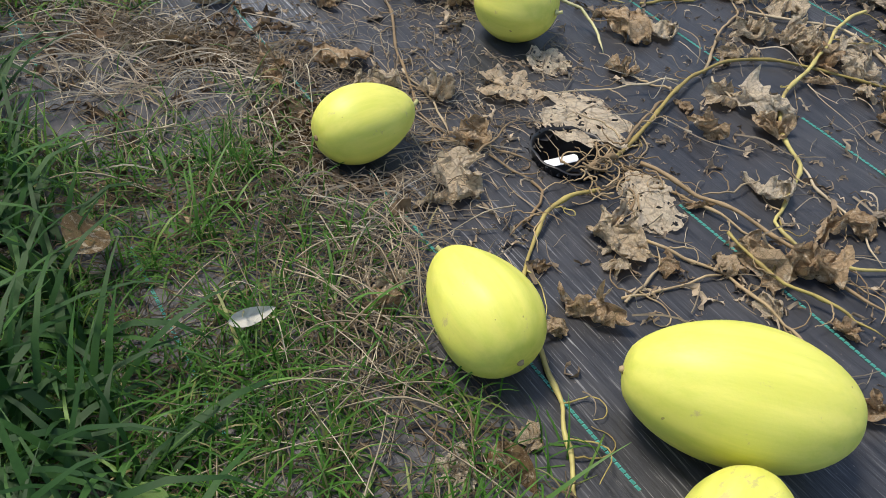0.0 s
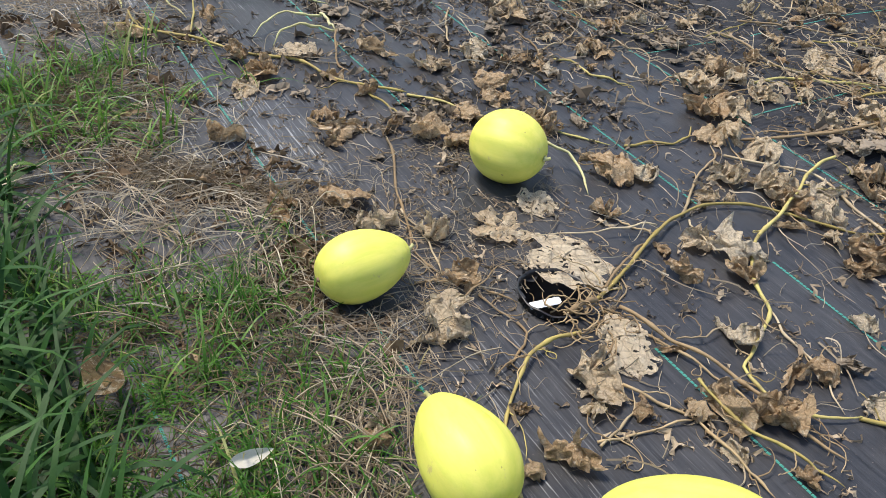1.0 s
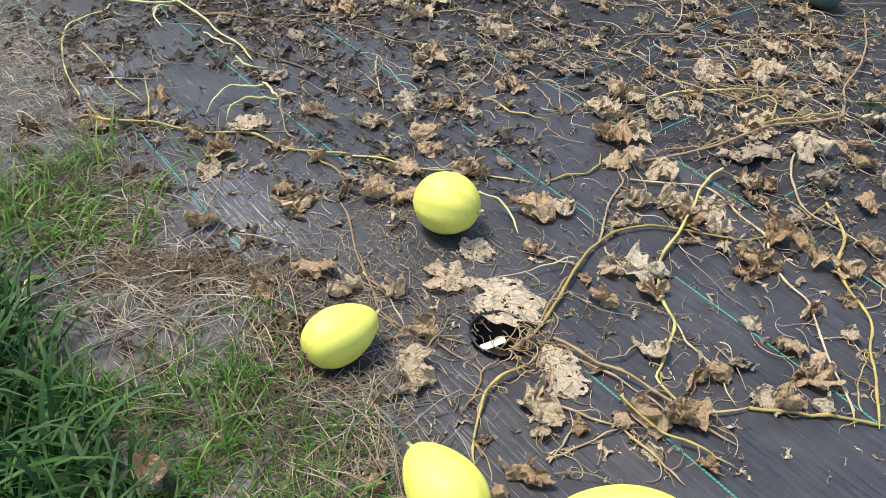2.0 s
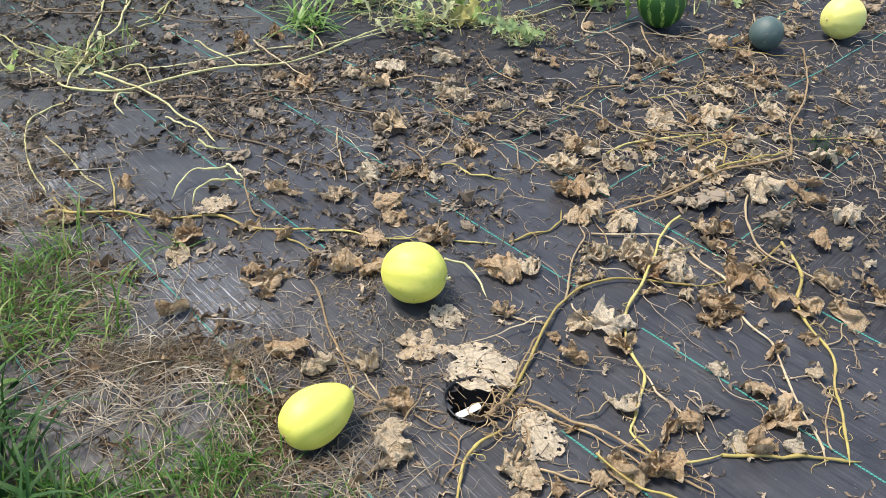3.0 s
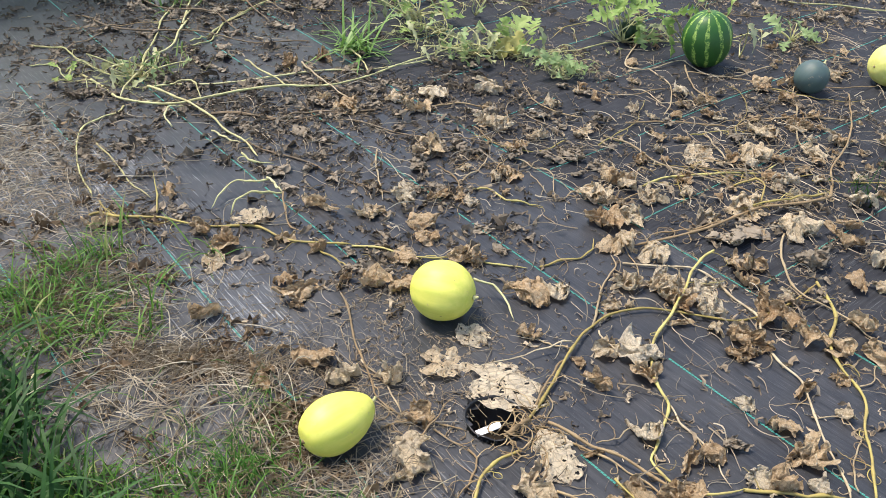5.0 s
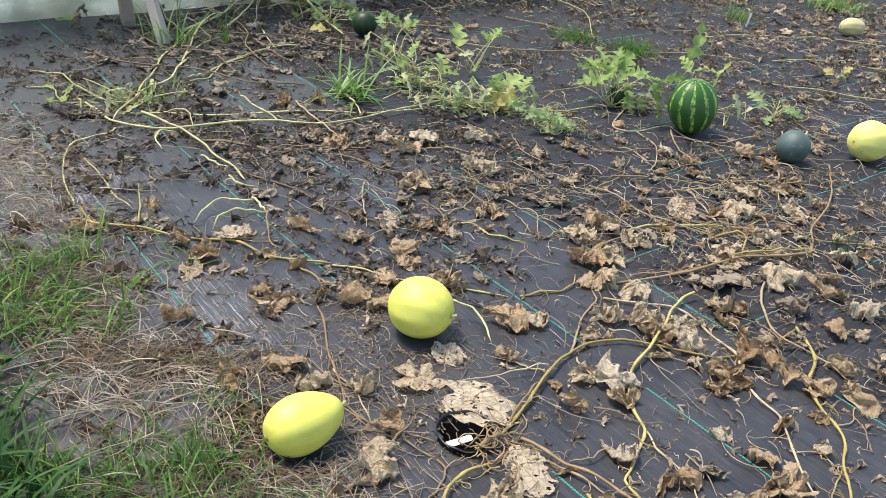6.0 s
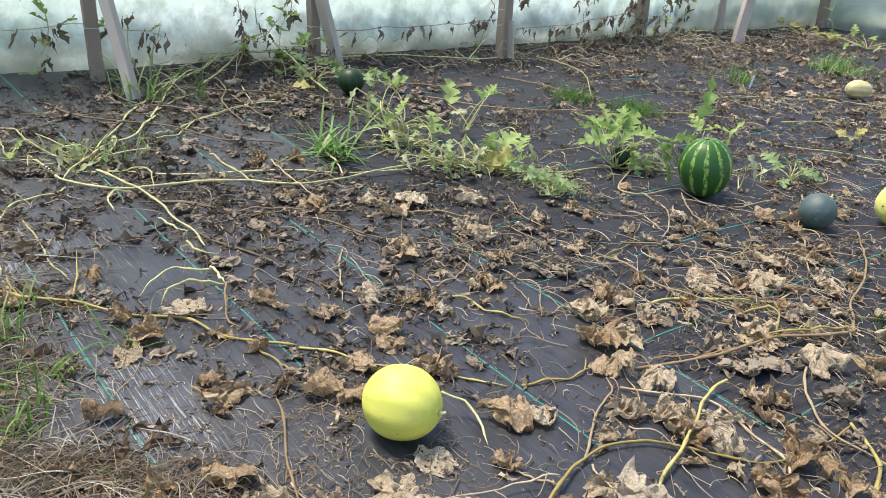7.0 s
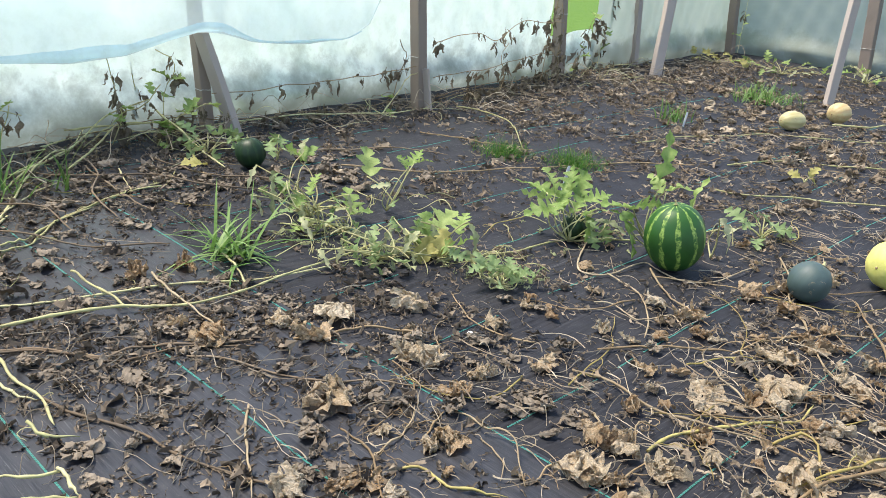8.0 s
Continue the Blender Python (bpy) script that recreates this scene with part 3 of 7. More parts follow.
# ---- planting hole ----
def planting_hole():
    cx, cy, r = HOLE
    pot = []
    prof = ((r * 1.02, 0.008), (r * 0.985, 0.010), (r * 0.95, 0.002), (r * 0.86, -0.085), (0.0, -0.085))
    n = 40
    verts, faces = [], []
    for rr, zz in prof:
        for k in range(n):
            a = 2 * math.pi * k / n
            rag = 0.006 * max(0.0, math.sin(a * 1.0 - 2.2)) + 0.002 * math.sin(9 * a) if zz > 0 else 0.0
            verts.append((cx + rr * math.cos(a), cy + rr * math.sin(a), zz + rag))
    for i in range(len(prof) - 1):
        for k in range(n):
            q = (k + 1) % n
            faces.append((i * n + k, i * n + q, (i + 1) * n + q, (i + 1) * n + k))
    cup = tagged(part("plant_pot", mesh("plant_pot", verts, faces, "pot")), "black plastic pot sunk in the fabric's planting hole", "plant pot")
    soil = [(cx, cy, -0.072)] + [(cx + r * 0.9 * math.cos(2 * math.pi * k / 24), cy + r * 0.9 * math.sin(2 * math.pi * k / 24), -0.078 + 0.006 * math.sin(5 * k)) for k in range(24)]
    part("potting_soil", mesh("potting_soil", soil, [(0, 1 + k, 1 + (k + 1) % 24) for k in range(24)], "peat"), cup, "dark brown soil")
    # torn rim of fabric standing up round the hole
    verts, faces = [], []
    for k in range(46):
        a = radians(60 + 5.2 * k) + 0.03 * rng.normal()
        h, w = 0.003 + 0.007 * rng.random(), 0.0020
        out = r + 0.003
        b = len(verts)
        for da, zz, ro in ((-w / r, 0.0, 0), (w / r, 0.0, 0), (0.4 * w / r, h, 0.005 * rng.normal()), (-0.4 * w / r, h * 0.9, 0.004 * rng.normal())):
            verts.append((cx + (out + ro) * math.cos(a + da), cy + (out + ro) * math.sin(a + da), 0.003 + zz))
        faces.append((b, b + 1, b + 2, b + 3))
    part("torn_edge", mesh("torn_edge", verts, faces, "pot", False), cup, "frayed black fabric edge")
    m = pose(0.100, 1.232, 0.010, 14, -8, 24)
    tag = [(x * 0.5, y * 0.5, z) for z in (0, 0.0012) for x, y in ((-0.058, -0.015), (0.05, -0.015), (0.058, -0.008), (0.058, 0.008), (0.05, 0.015), (-0.058, 0.015))]
    faces = [(5, 4, 3, 2, 1, 0), (6, 7, 8, 9, 10, 11)] + [(k, (k + 1) % 6, 6 + (k + 1) % 6, 6 + k) for k in range(6)]
    tagged(part("plant_label", mesh("plant_label", tag, faces, "tag", False), at=m), "white plastic plant label leaning in the planting hole", "plant label")


planting_hole()


# ---- melons ----
def melon(name, mat, centre, half, axis=0.0, pitch=0.0, pear=0.0, ribs=10, rib=0.012, label="", category="melon", stem=(0.012, "vine_green"), upright=False):
    """An oval fruit, half its length and its two half widths; its blunt end and its stem lie on the long axis."""
    L, W, H = half
    rows, cols = 40, 64
    verts, faces = [], []
    for i in range(rows + 1):
        th = math.pi * i / rows
        c, s = math.cos(th), math.sin(th)
        slim = 1 - pear * c
        for k in range(cols):
            a = 2 * math.pi * k / cols
            bulge = 1 + rib * math.cos(ribs * a) * s + 0.012 * math.sin(2 * a + 3 * c) + 0.008 * math.sin(3 * a - 4 * c)
            end = 1 - 0.03 * max(0.0, abs(c) - 0.93) / 0.07
            verts.append((L * c * end, W * s * slim * bulge * math.cos(a), H * s * slim * bulge * math.sin(a)))
    for i in range(rows):
        for k in range(cols):
            q = (k + 1) % cols
            faces.append((i * cols + k, i * cols + q, (i + 1) * cols + q, (i + 1) * cols + k))
    if upright:
        verts = [(y, z, x) for x, y, z in verts]
    m = Matrix.Translation(centre) @ Matrix.Rotation(radians(axis), 4, "Z") @ Matrix.Rotation(radians(-pitch), 4, "Y")
    low = min((m @ Vector(v)).z for v in verts)
    m.translation.z += float(hz(centre[0], centre[1])) - low - 0.003
    fruit = tagged(part(name, mesh(name, verts, faces, mat), at=m), label, category, "fruits lying on the fabric")
    end = Vector((0, 0, L)) if upright else Vector((L, 0, 0))
    if stem:
        way = end.normalized()
        line = [end * 0.985 + way * stem[0] * t + Vector((0, 0.35 * stem[0] * t * t, 0.25 * stem[0] * t * t)) for t in np.linspace(0, 1, 7)]
        rad = [0.008, 0.0055, 0.0042, 0.0036, 0.0034, 0.0034, 0.0036]
        part("stem", mesh("stem", *tube([tuple(p) for p in line], rad, 8), stem[1]), fruit, "dried stub of stem")
    line = [tuple(-end * 0.965), tuple(-end * 1.004)]
    part("blossom_scar", mesh("blossom_scar", *tube(line, [0.0055, 0.003], 10), "vine_brown"), fruit, "small brown blossom scar")
    return fruit


melon("melon", "yellow", (-0.222, 1.195, 0.06), (0.088, 0.061, 0.060), 40, 4, 0.19, ribs=5, rib=0.018, label="small oval yellow melon lying in a scrape of dry straw")
melon("melon", "yellow", (-0.012, 1.635, 0.08), (0.085, 0.078, 0.078), -21, 3, 0.0, label="round yellow-green melon among withered leaves")
melon("melon", "yellow", (-0.003, 0.835, 0.065), (0.097, 0.066, 0.066), 127, 3, 0.25, label="egg-shaped yellow melon with faint grey scars beside the grass")
melon("melon", "yellow", (0.307, 0.751, 0.08), (0.140, 0.084, 0.083), -4, 0, -0.03, rib=0.007, stem=(0.003, "vine_green"), label="large oblong pale yellow melon")
melon("melon", "scarred", (0.288, 0.578, 0.06), (0.088, 0.063, 0.062), 66, 0, 0.06, label="yellow melon with brown corky scars against the oblong one")
melon("melon", "pale", (1.872, 3.343, 0.095), (0.094, 0.088, 0.089), 20, 0, 0.0, label="pale yellow round melon on bare fabric")
melon("melon", "cream", (2.952, 6.116, 0.07), (0.100, 0.068, 0.066), 12, 0, 0.05, label="pale cream oval melon near a leaning brace")
melon("melon", "orange", (3.474, 6.428, 0.08), (0.090, 0.080, 0.076), 25, 5, 0.05, label="cream melon with an orange blush beside a leaning brace")
melon("melon", "blue_green", (1.492, 3.217, 0.076), (0.071, 0.069, 0.069), 0, 60, 0.0, rib=0.004, label="round grey-green melon with a bloomy rind")
melon("watermelon", "striped", (1.102, 3.458, 0.125), (0.126, 0.108, 0.108), 20, 10, 0.0, ribs=12, rib=0.004, label="round watermelon with dark and light green stripes", category="watermelon", upright=True)
melon("watermelon", "dark_rind", (-0.512, 4.56, 0.076), (0.070, 0.070, 0.070), 0, 10, 0.0, label="small dark green watermelon at the foot of a brace", category="watermelon", upright=True)
melon("watermelon", "dark_rind", (0.816, 3.73, 0.05), (0.052, 0.050, 0.050), 0, 10, 0.0, label="very small dark watermelon half hidden under its leaves", category="watermelon", upright=True)


def pebble(x, y, r):
    me = bpy.data.meshes.new("stone")
    bm = bmesh.new()
    bmesh.ops.create_icosphere(bm, subdivisions=3, radius=r)
    for v in bm.verts:
        v.co *= 1 + 0.18 * noise.noise(v.co / r * 0.9)
        v.co.z *= 0.8
    bm.to_mesh(me)
    bm.free()
    me.materials.append(MAT["stone"])
    me.polygons.foreach_set("use_smooth", [True] * len(me.polygons))
    tagged(part("stone", me, at=pose(x, y, float(hz(x, y)) + r * 0.6 - 0.006)), "small rounded white stone on the fabric", "stone")


pebble(0.312, 2.913, 0.011)


# ---- posts, braces and film walls ----
WALL = ((-3.52, 2.80), (4.54, 10.86))  # foot line of the long film wall
CORNER_END = (7.2, 7.6)


def timber(name, foot, top, w, d, mat, label, category, ties=()):
    a, b = Vector(foot), Vector(top)
    L = (b - a).length
    n = 14
    verts, faces = [], []
    cham = 0.12
    prof = [(w / 2 * sx, d / 2 * sy) for sx, sy in ((-1, -1 + cham), (-1 + cham, -1), (1 - cham, -1), (1, -1 + cham), (1, 1 - cham), (1 - cham, 1), (-1 + cham, 1), (-1, 1 - cham))]
    bow = rng.normal() * 0.006
    for i in range(n + 1):
        t = i / n
        for x, y in prof:
            verts.append((x * (1 + 0.02 * rng.normal()) + bow * math.sin(math.pi * t), y * (1 + 0.02 * rng.normal()), L * t))
    for i in range(n):
        for k in range(8):
            q = (k + 1) % 8
            faces.append((i * 8 + k, i * 8 + q, (i + 1) * 8 + q, (i + 1) * 8 + k))
    faces += [tuple(range(7, -1, -1)), tuple(n * 8 + k for k in range(8))]
    m = Matrix.Translation(a) @ (b - a).to_track_quat("Z", "Y").to_matrix().to_4x4() @ Matrix.Rotation(radians(45), 4, "Z")
    ob = tagged(part(name, mesh(name, verts, faces, mat, False), at=m), label, category, "timbers of the film wall")
    for z in ties:
        loop = [(x * 1.06, y * 1.06, z + 0.006 * math.sin(3 * k)) for k, (x, y) in enumerate(prof)]
        loop.append(loop[0])
        part("wire_tie", mesh("wire_tie", *tube(loop, 0.002, 5), "wire", False), ob, "pale wire tied round the post")
    return ob


LEAN_X = -0.075  # the posts lean a little
for x, y, w, d, mat, ties in ((-1.73, 4.22, 0.085, 0.06, "timber_dark", (0.28,)), (-0.82, 5.22, 0.085, 0.055, "timber_dark", (0.24,)), (0.375, 6.17, 0.095, 0.07, "timber_dark", (0.35, 0.75)),
                             (1.71, 7.88, 0.10, 0.07, "timber_dark", (0.55, 0.2)), (2.75, 9.0, 0.09, 0.07, "timber", ()), (4.52, 10.66, 0.10, 0.08, "timber_dark", ()), (5.5, 9.38, 0.12, 0.08, "timber_dark", (0.3,))):
    timber("fence_post", (x, y, -0.02), (x + LEAN_X * 1.25, y + 0.02, 1.25), w, d, mat, "weathered grey-brown timber post carrying the film", "post", ties)
timber("timber_brace", (-1.45, 3.96, -0.01), (-1.74, 4.20, 0.72), 0.09, 0.045, "timber", "pale grey board propped against a post in tall grass", "brace")
timber("timber_brace", (-0.67, 5.18, -0.01), (-0.86, 5.16, 0.60), 0.075, 0.045, "timber", "pale grey board propped against a post", "brace")
timber("stake", (0.437, 6.12, -0.01), (0.40, 6.12, 0.26), 0.05, 0.02, "timber", "short pale stake beside a post", "stake")
timber("timber_brace", (2.765, 8.36, -0.01), (2.98, 8.75, 1.35), 0.10, 0.06, "timber", "pale grey board propped against the film wall", "brace")
timber("timber_brace", (3.80, 7.13, -0.01), (4.02, 7.45, 1.6), 0.075, 0.05, "timber", "pale grey leaning board behind cream melons", "brace")


def film_wall(name, a, b, u0, u1, v0, v1, mat, label, inward=0.10, seed=0.0, off=0.0, fold=0.016):
    """A sheet of film along the line a to b: loose folds, its foot swept inward over the fabric."""
    a, b = np.array(a), np.array(b)
    way = (b - a) / np.linalg.norm(b - a)
    inn = np.array((way[1], -way[0]))

    def place(U, V):
        f = fold * (np.sin(2.1 * U + seed + 0.8 * np.sin(1.7 * V)) + 0.5 * np.sin(5.3 * U - 1.3 * V + seed * 2) + 0.25 * np.sin(13 * U + 3 * V + seed))
        f = f + 0.012 * np.sin(23 * U + 9 * V) * np.sin(17 * V - 4 * U + seed)
        foot = inward * 0.35 * np.exp(-((V - 0.11) / 0.10) ** 2) * (1 + 0.5 * np.sin(3.3 * U + seed) + 0.3 * np.sin(7.7 * U))
        o = off + f * np.clip(V / 0.3, 0.2, 1) + foot
        x, y = a[0] + way[0] * U + inn[0] * o, a[1] + way[1] * U + inn[1] * o
        return x, y, V + 0.02 * np.sin(4 * U + seed) * (V > v0 + 0.01)

    ob = part(name, mesh(name, *grid(np.arange(u0, u1 + 0.01, 0.05), np.concatenate([np.linspace(v0, v0 + 0.3, 12), np.arange(v0 + 0.36, v1 + 0.01, 0.06)]), place), mat))
    return tagged(ob, label, "film wall", kind="structure")


film_wall("wall_north", *WALL, 0.0, 7.28, -0.01, 1.1, "film", "loose translucent greenhouse film wall, soil-stained at its foot", seed=0.3)
film_wall("wall_north_gap", *WALL, 7.24, 8.0, -0.01, 0.34, "film", "torn lower strip of film below an opening", seed=1.1)
film_wall("wall_north_far", *WALL, 7.95, 11.4, -0.01, 1.1, "film_old", "grey translucent film wall hanging in folds", seed=2.0, fold=0.04)
film_wall("wall_east", WALL[1], CORNER_END, 0.0, 4.1, -0.01, 1.1, "film_old", "pale translucent film wall with a dark soil-splashed foot", seed=4.0, inward=0.2)


def blue_film():
    """A second, bluish film draped over the brace's head: its lower edge hangs in shallow curves."""
    a, b = np.array(WALL[0]), np.array(WALL[1])
    way = (b - a) / np.linalg.norm(b - a)
    inn = np.array((way[1], -way[0]))
    us = np.arange(0.4, 5.06, 0.04)

    def place(U, V):
        top = 1.1
        low = np.interp(U, (0.4, 2.55, 2.9, 3.17, 3.35, 3.49, 3.63, 3.92, 4.36, 4.62, 4.8, 4.94, 5.05), (0.46, 0.421, 0.392, 0.427, 0.497, 0.538, 0.521, 0.456, 0.415, 0.44, 0.53, 0.74, 1.06))
        low = low + 0.006 * np.sin(9 * U)
        z = low + (top - low) * V
        o = 0.10 * np.exp(-((U - 3.50) / 0.3) ** 2) * (1 - 0.6 * V) + 0.20 + 0.03 * np.sin(4 * U + 2 * V) + 0.015 * np.sin(11 * U - 3 * V)
        return a[0] + way[0] * U + inn[0] * o, a[1] + way[1] * U + inn[1] * o, z

    sheet = tagged(part("draped_film", mesh("draped_film", *grid(us, np.linspace(0, 1, 24), place), "film_blue")), "thin bluish plastic film draped over a post", "plastic film")
    hem = np.stack(place(us, np.zeros_like(us)), -1)
    fold_us = us[us < 4.75]

    def gathered(U, V):
        x, y, z = place(U, 0 * V)
        deep = 0.030 + 0.022 * np.sin(2.3 * U + 0.7) + 0.008 * np.sin(9 * U)
        o = 0.006 + 0.012 * np.sin(np.pi * V) + 0.004 * np.sin(31 * U)
        return x + inn[0] * o, y + inn[1] * o, z + deep * V

    part("fold", mesh("fold", *grid(fold_us, np.linspace(0, 1, 7), gathered), "film_fold"), sheet, "bluish gathered fold above the hem")
    part("hem", mesh("hem", *tube(hem, 0.005 + 0.003 * np.sin(9 * us), 6), "film_blue"), sheet, "gathered bluish lower hem")


blue_film()


# ---- vines ----
Y, G, B, D = "vine_yellow", "vine_green", "vine_brown", "vine_dead"
P, S = "vine_pale", "vine_straw"
vine([(0.189, 1.280), (0.218, 1.324), (0.267, 1.415), (0.317, 1.515), (0.344, 1.561), (0.375, 1.595), (0.425, 1.644), (0.496, 1.670), (0.542, 1.677), (0.600, 1.668), (0.686, 1.654), (0.760, 1.653), (0.843, 1.680), (0.909, 1.718), (0.966, 1.770), (1.034, 1.836)], 0.0044, Y, "yellow-brown melon vine trailing from the planting hole", tendrils=10, height=[0.0, 0.012, 0.006, 0.004, 0, 0])
vine([(0.203, 1.297), (0.244, 1.387), (0.286, 1.464), (0.317, 1.515)], 0.0036, B, "yellow-brown melon vine trailing from the planting hole", tendrils=1, height=[0.0, 0.014, 0.01, 0.004])
vine([(0.769, 1.951), (0.729, 1.912), (0.680, 1.843), (0.648, 1.765), (0.617, 1.706), (0.587, 1.645), (0.533, 1.566), (0.511, 1.513), (0.500, 1.434), (0.511, 1.370), (0.519, 1.335), (0.496, 1.275), (0.462, 1.202), (0.446, 1.171), (0.459, 1.134), (0.485, 1.097), (0.535, 1.084), (0.589, 1.093), (0.622, 1.104)], 0.005, Y, "yellow-green melon vine winding across the fabric", tendrils=8, height=[0.01, 0.02, 0.012, 0.0, 0.0, 0.0])
vine([(0.497, 1.885), (0.552, 1.881), (0.624, 1.879), (0.701, 1.876), (0.749, 1.834), (0.776, 1.760), (0.808, 1.713), (0.827, 1.668), (0.818, 1.611), (0.815, 1.558), (0.826, 1.497), (0.855, 1.440), (0.855, 1.384), (0.848, 1.313), (0.842, 1.246), (0.848, 1.184), (0.849, 1.125), (0.831, 1.068)], 0.0042, S, "straw-pale melon vine with withered side shoots", tendrils=9)
vine([(1.034, 1.836), (1.038, 1.773), (1.036, 1.701), (1.022, 1.655), (0.994, 1.609), (0.975, 1.555), (0.976, 1.483), (0.990, 1.417), (0.976, 1.353), (0.947, 1.291), (0.934, 1.226), (0.916, 1.156), (0.884, 1.070)], 0.0052, Y, "ochre melon vine over a marker line", tendrils=8)
vine([(1.017, 2.067), (0.993, 2.013), (0.969, 1.926), (0.961, 1.845), (0.974, 1.770), (1.027, 1.724), (1.065, 1.668), (1.097, 1.603), (1.138, 1.568)], 0.0042, S, "straw-pale melon vine with withered side shoots", tendrils=6)
vine([(1.285, 2.393), (1.240, 2.300), (1.153, 2.243), (1.072, 2.220), (0.972, 2.191), (0.886, 2.143), (0.776, 2.059), (0.699, 2.024), (0.592, 1.997), (0.538, 1.979)], 0.006, B, "thick brown vine through the withered tangle", tendrils=10, height=[0.0, 0.015, 0.02, 0.015, 0.01, 0.0])
vine([(1.240, 2.325), (1.141, 2.259), (1.037, 2.225), (0.917, 2.187)], 0.0045, Y, "ochre vine twisted round another", tendrils=4, height=[0.015, 0.03, 0.03, 0.015])
vine([(0.880, 2.152), (0.806, 2.110), (0.727, 2.071), (0.619, 2.049)], 0.004, B, "brown side vine of the withered tangle", tendrils=5)
vine([(1.285, 2.393), (1.319, 2.491), (1.395, 2.598), (1.476, 2.734), (1.581, 2.982), (1.620, 3.090), (1.658, 3.203)], 0.0046, B, "tan vine running towards the pale melon", tendrils=7, height=[0.0, 0.03, 0.02, 0.01, 0.0])
vine([(-0.278, 1.908), (-0.214, 1.907), (-0.133, 1.876), (-0.054, 1.867), (0.041, 1.873), (0.135, 1.857), (0.225, 1.844)], 0.0042, Y, "brown-yellow melon vine behind the round melon", tendrils=5)
vine([(0.261, 1.854), (0.336, 1.890), (0.378, 1.903), (0.417, 1.949), (0.433, 2.008)], 0.0042, Y, "brown-yellow melon vine behind the round melon", tendrils=4)
vine([(-1.066, 2.002), (-1.049, 2.021), (-1.025, 2.022), (-0.996, 2.006), (-0.906, 2.003), (-0.854, 2.003), (-0.754, 1.978), (-0.674, 1.980), (-0.570, 1.986), (-0.489, 1.937), (-0.454, 1.920), (-0.381, 1.910), (-0.341, 1.905), (-0.278, 1.908)], 0.0054, Y, "long yellow melon vine with dry joints", tendrils=5)
vine([(-0.381, 1.910), (-0.343, 1.859), (-0.284, 1.815), (-0.233, 1.790)], 0.0042, Y, "short yellow side shoot of the long vine", tendrils=1)
vine([(-1.054, 2.056), (-1.017, 2.023), (-0.988, 2.007)], 0.0042, Y, "cut yellow end of the long vine", height=[0.02, 0.008, 0.0])
vine([(-1.480, 3.017), (-1.355, 2.909), (-1.261, 2.818), (-1.144, 2.772), (-1.043, 2.776), (-0.955, 2.833), (-0.807, 2.921), (-0.669, 2.992), (-0.583, 3.000), (-0.476, 3.027), (-0.352, 3.127), (-0.224, 3.274), (-0.132, 3.364), (-0.011, 3.467), (0.064, 3.529)], 0.0056, G, "long pale green watermelon vine", tendrils=4, height=[0.0, 0.01, 0.02, 0.01, 0.01, 0.02])
vine([(-1.216, 2.938), (-1.123, 2.984), (-0.979, 3.014), (-0.835, 3.056), (-0.731, 3.094), (-0.585, 3.166), (-0.406, 3.213), (-0.224, 3.274), (-0.060, 3.397)], 0.0046, G, "long pale green watermelon vine", tendrils=4)
vine([(-1.191, 2.925), (-1.087, 2.859), (-0.983, 2.782), (-0.878, 2.690), (-0.807, 2.595), (-0.723, 2.523), (-0.651, 2.399)], 0.0058, P, "pale yellow-green watermelon vine", tendrils=2, height=[0.01, 0.02, 0.01, 0.01])
vine([(-0.858, 2.604), (-0.786, 2.546), (-0.723, 2.523)], 0.0046, P, "pale yellow-green watermelon vine")
vine([(-0.723, 2.523), (-0.616, 2.459), (-0.474, 2.393), (-0.372, 2.309), (-0.240, 2.248), (-0.131, 2.189)], 0.0046, D, "long dark brown dead vine", tendrils=6)
vine([(-0.700, 2.387), (-0.660, 2.353), (-0.591, 2.373)], 0.005, G, "cut pale green vine stub", tendrils=1, height=[0.03, 0.015, 0.0])
vine([(-1.259, 3.726), (-1.247, 3.547), (-1.223, 3.350), (-1.262, 3.193), (-1.254, 3.024), (-1.265, 2.892), (-1.261, 2.818)], 0.0054, G, "pale green watermelon vine over dark litter", tendrils=2, height=[0.0, 0.01, 0.02, 0.03, 0.01])
vine([(-1.372, 3.675), (-1.315, 3.404), (-1.293, 3.219), (-1.265, 3.078)], 0.0046, G, "pale green watermelon vine over dark litter", tendrils=1, height=[0.0, 0.01, 0.03])
vine([(-1.083, 3.637), (-1.082, 3.477), (-1.148, 3.404), (-1.223, 3.350)], 0.0046, G, "pale green watermelon vine over dark litter", tendrils=1)
vine([(-1.822, 3.314), (-1.722, 3.294), (-1.655, 3.270), (-1.595, 3.204), (-1.478, 3.101), (-1.343, 2.999), (-1.256, 2.997), (-1.256, 3.079)], 0.0044, G, "pale green watermelon vine over soiled fabric", tendrils=2, height=[0.0, 0.01, 0.01, 0.03])
vine([(-1.732, 3.102), (-1.637, 3.141), (-1.606, 3.203)], 0.0038, G, "thin pale green shoot on soiled fabric", tendrils=1)
vine([(-1.655, 3.270), (-1.656, 3.333), (-1.589, 3.438), (-1.578, 3.542)], 0.0038, D, "dark dead side shoot on soiled fabric", tendrils=1)
vine([(-1.235, 2.773), (-1.232, 2.703), (-1.270, 2.668), (-1.302, 2.595), (-1.293, 2.504), (-1.250, 2.371), (-1.191, 2.249), (-1.127, 2.159), (-1.103, 2.116)], 0.0042, G, "thin pale green shoot on soiled fabric", tendrils=2)
vine([(-1.221, 2.462), (-1.167, 2.404), (-1.104, 2.327), (-1.041, 2.243), (-0.972, 2.163), (-0.919, 2.112)], 0.0036, P, "bare straw-coloured shoot on soiled fabric")
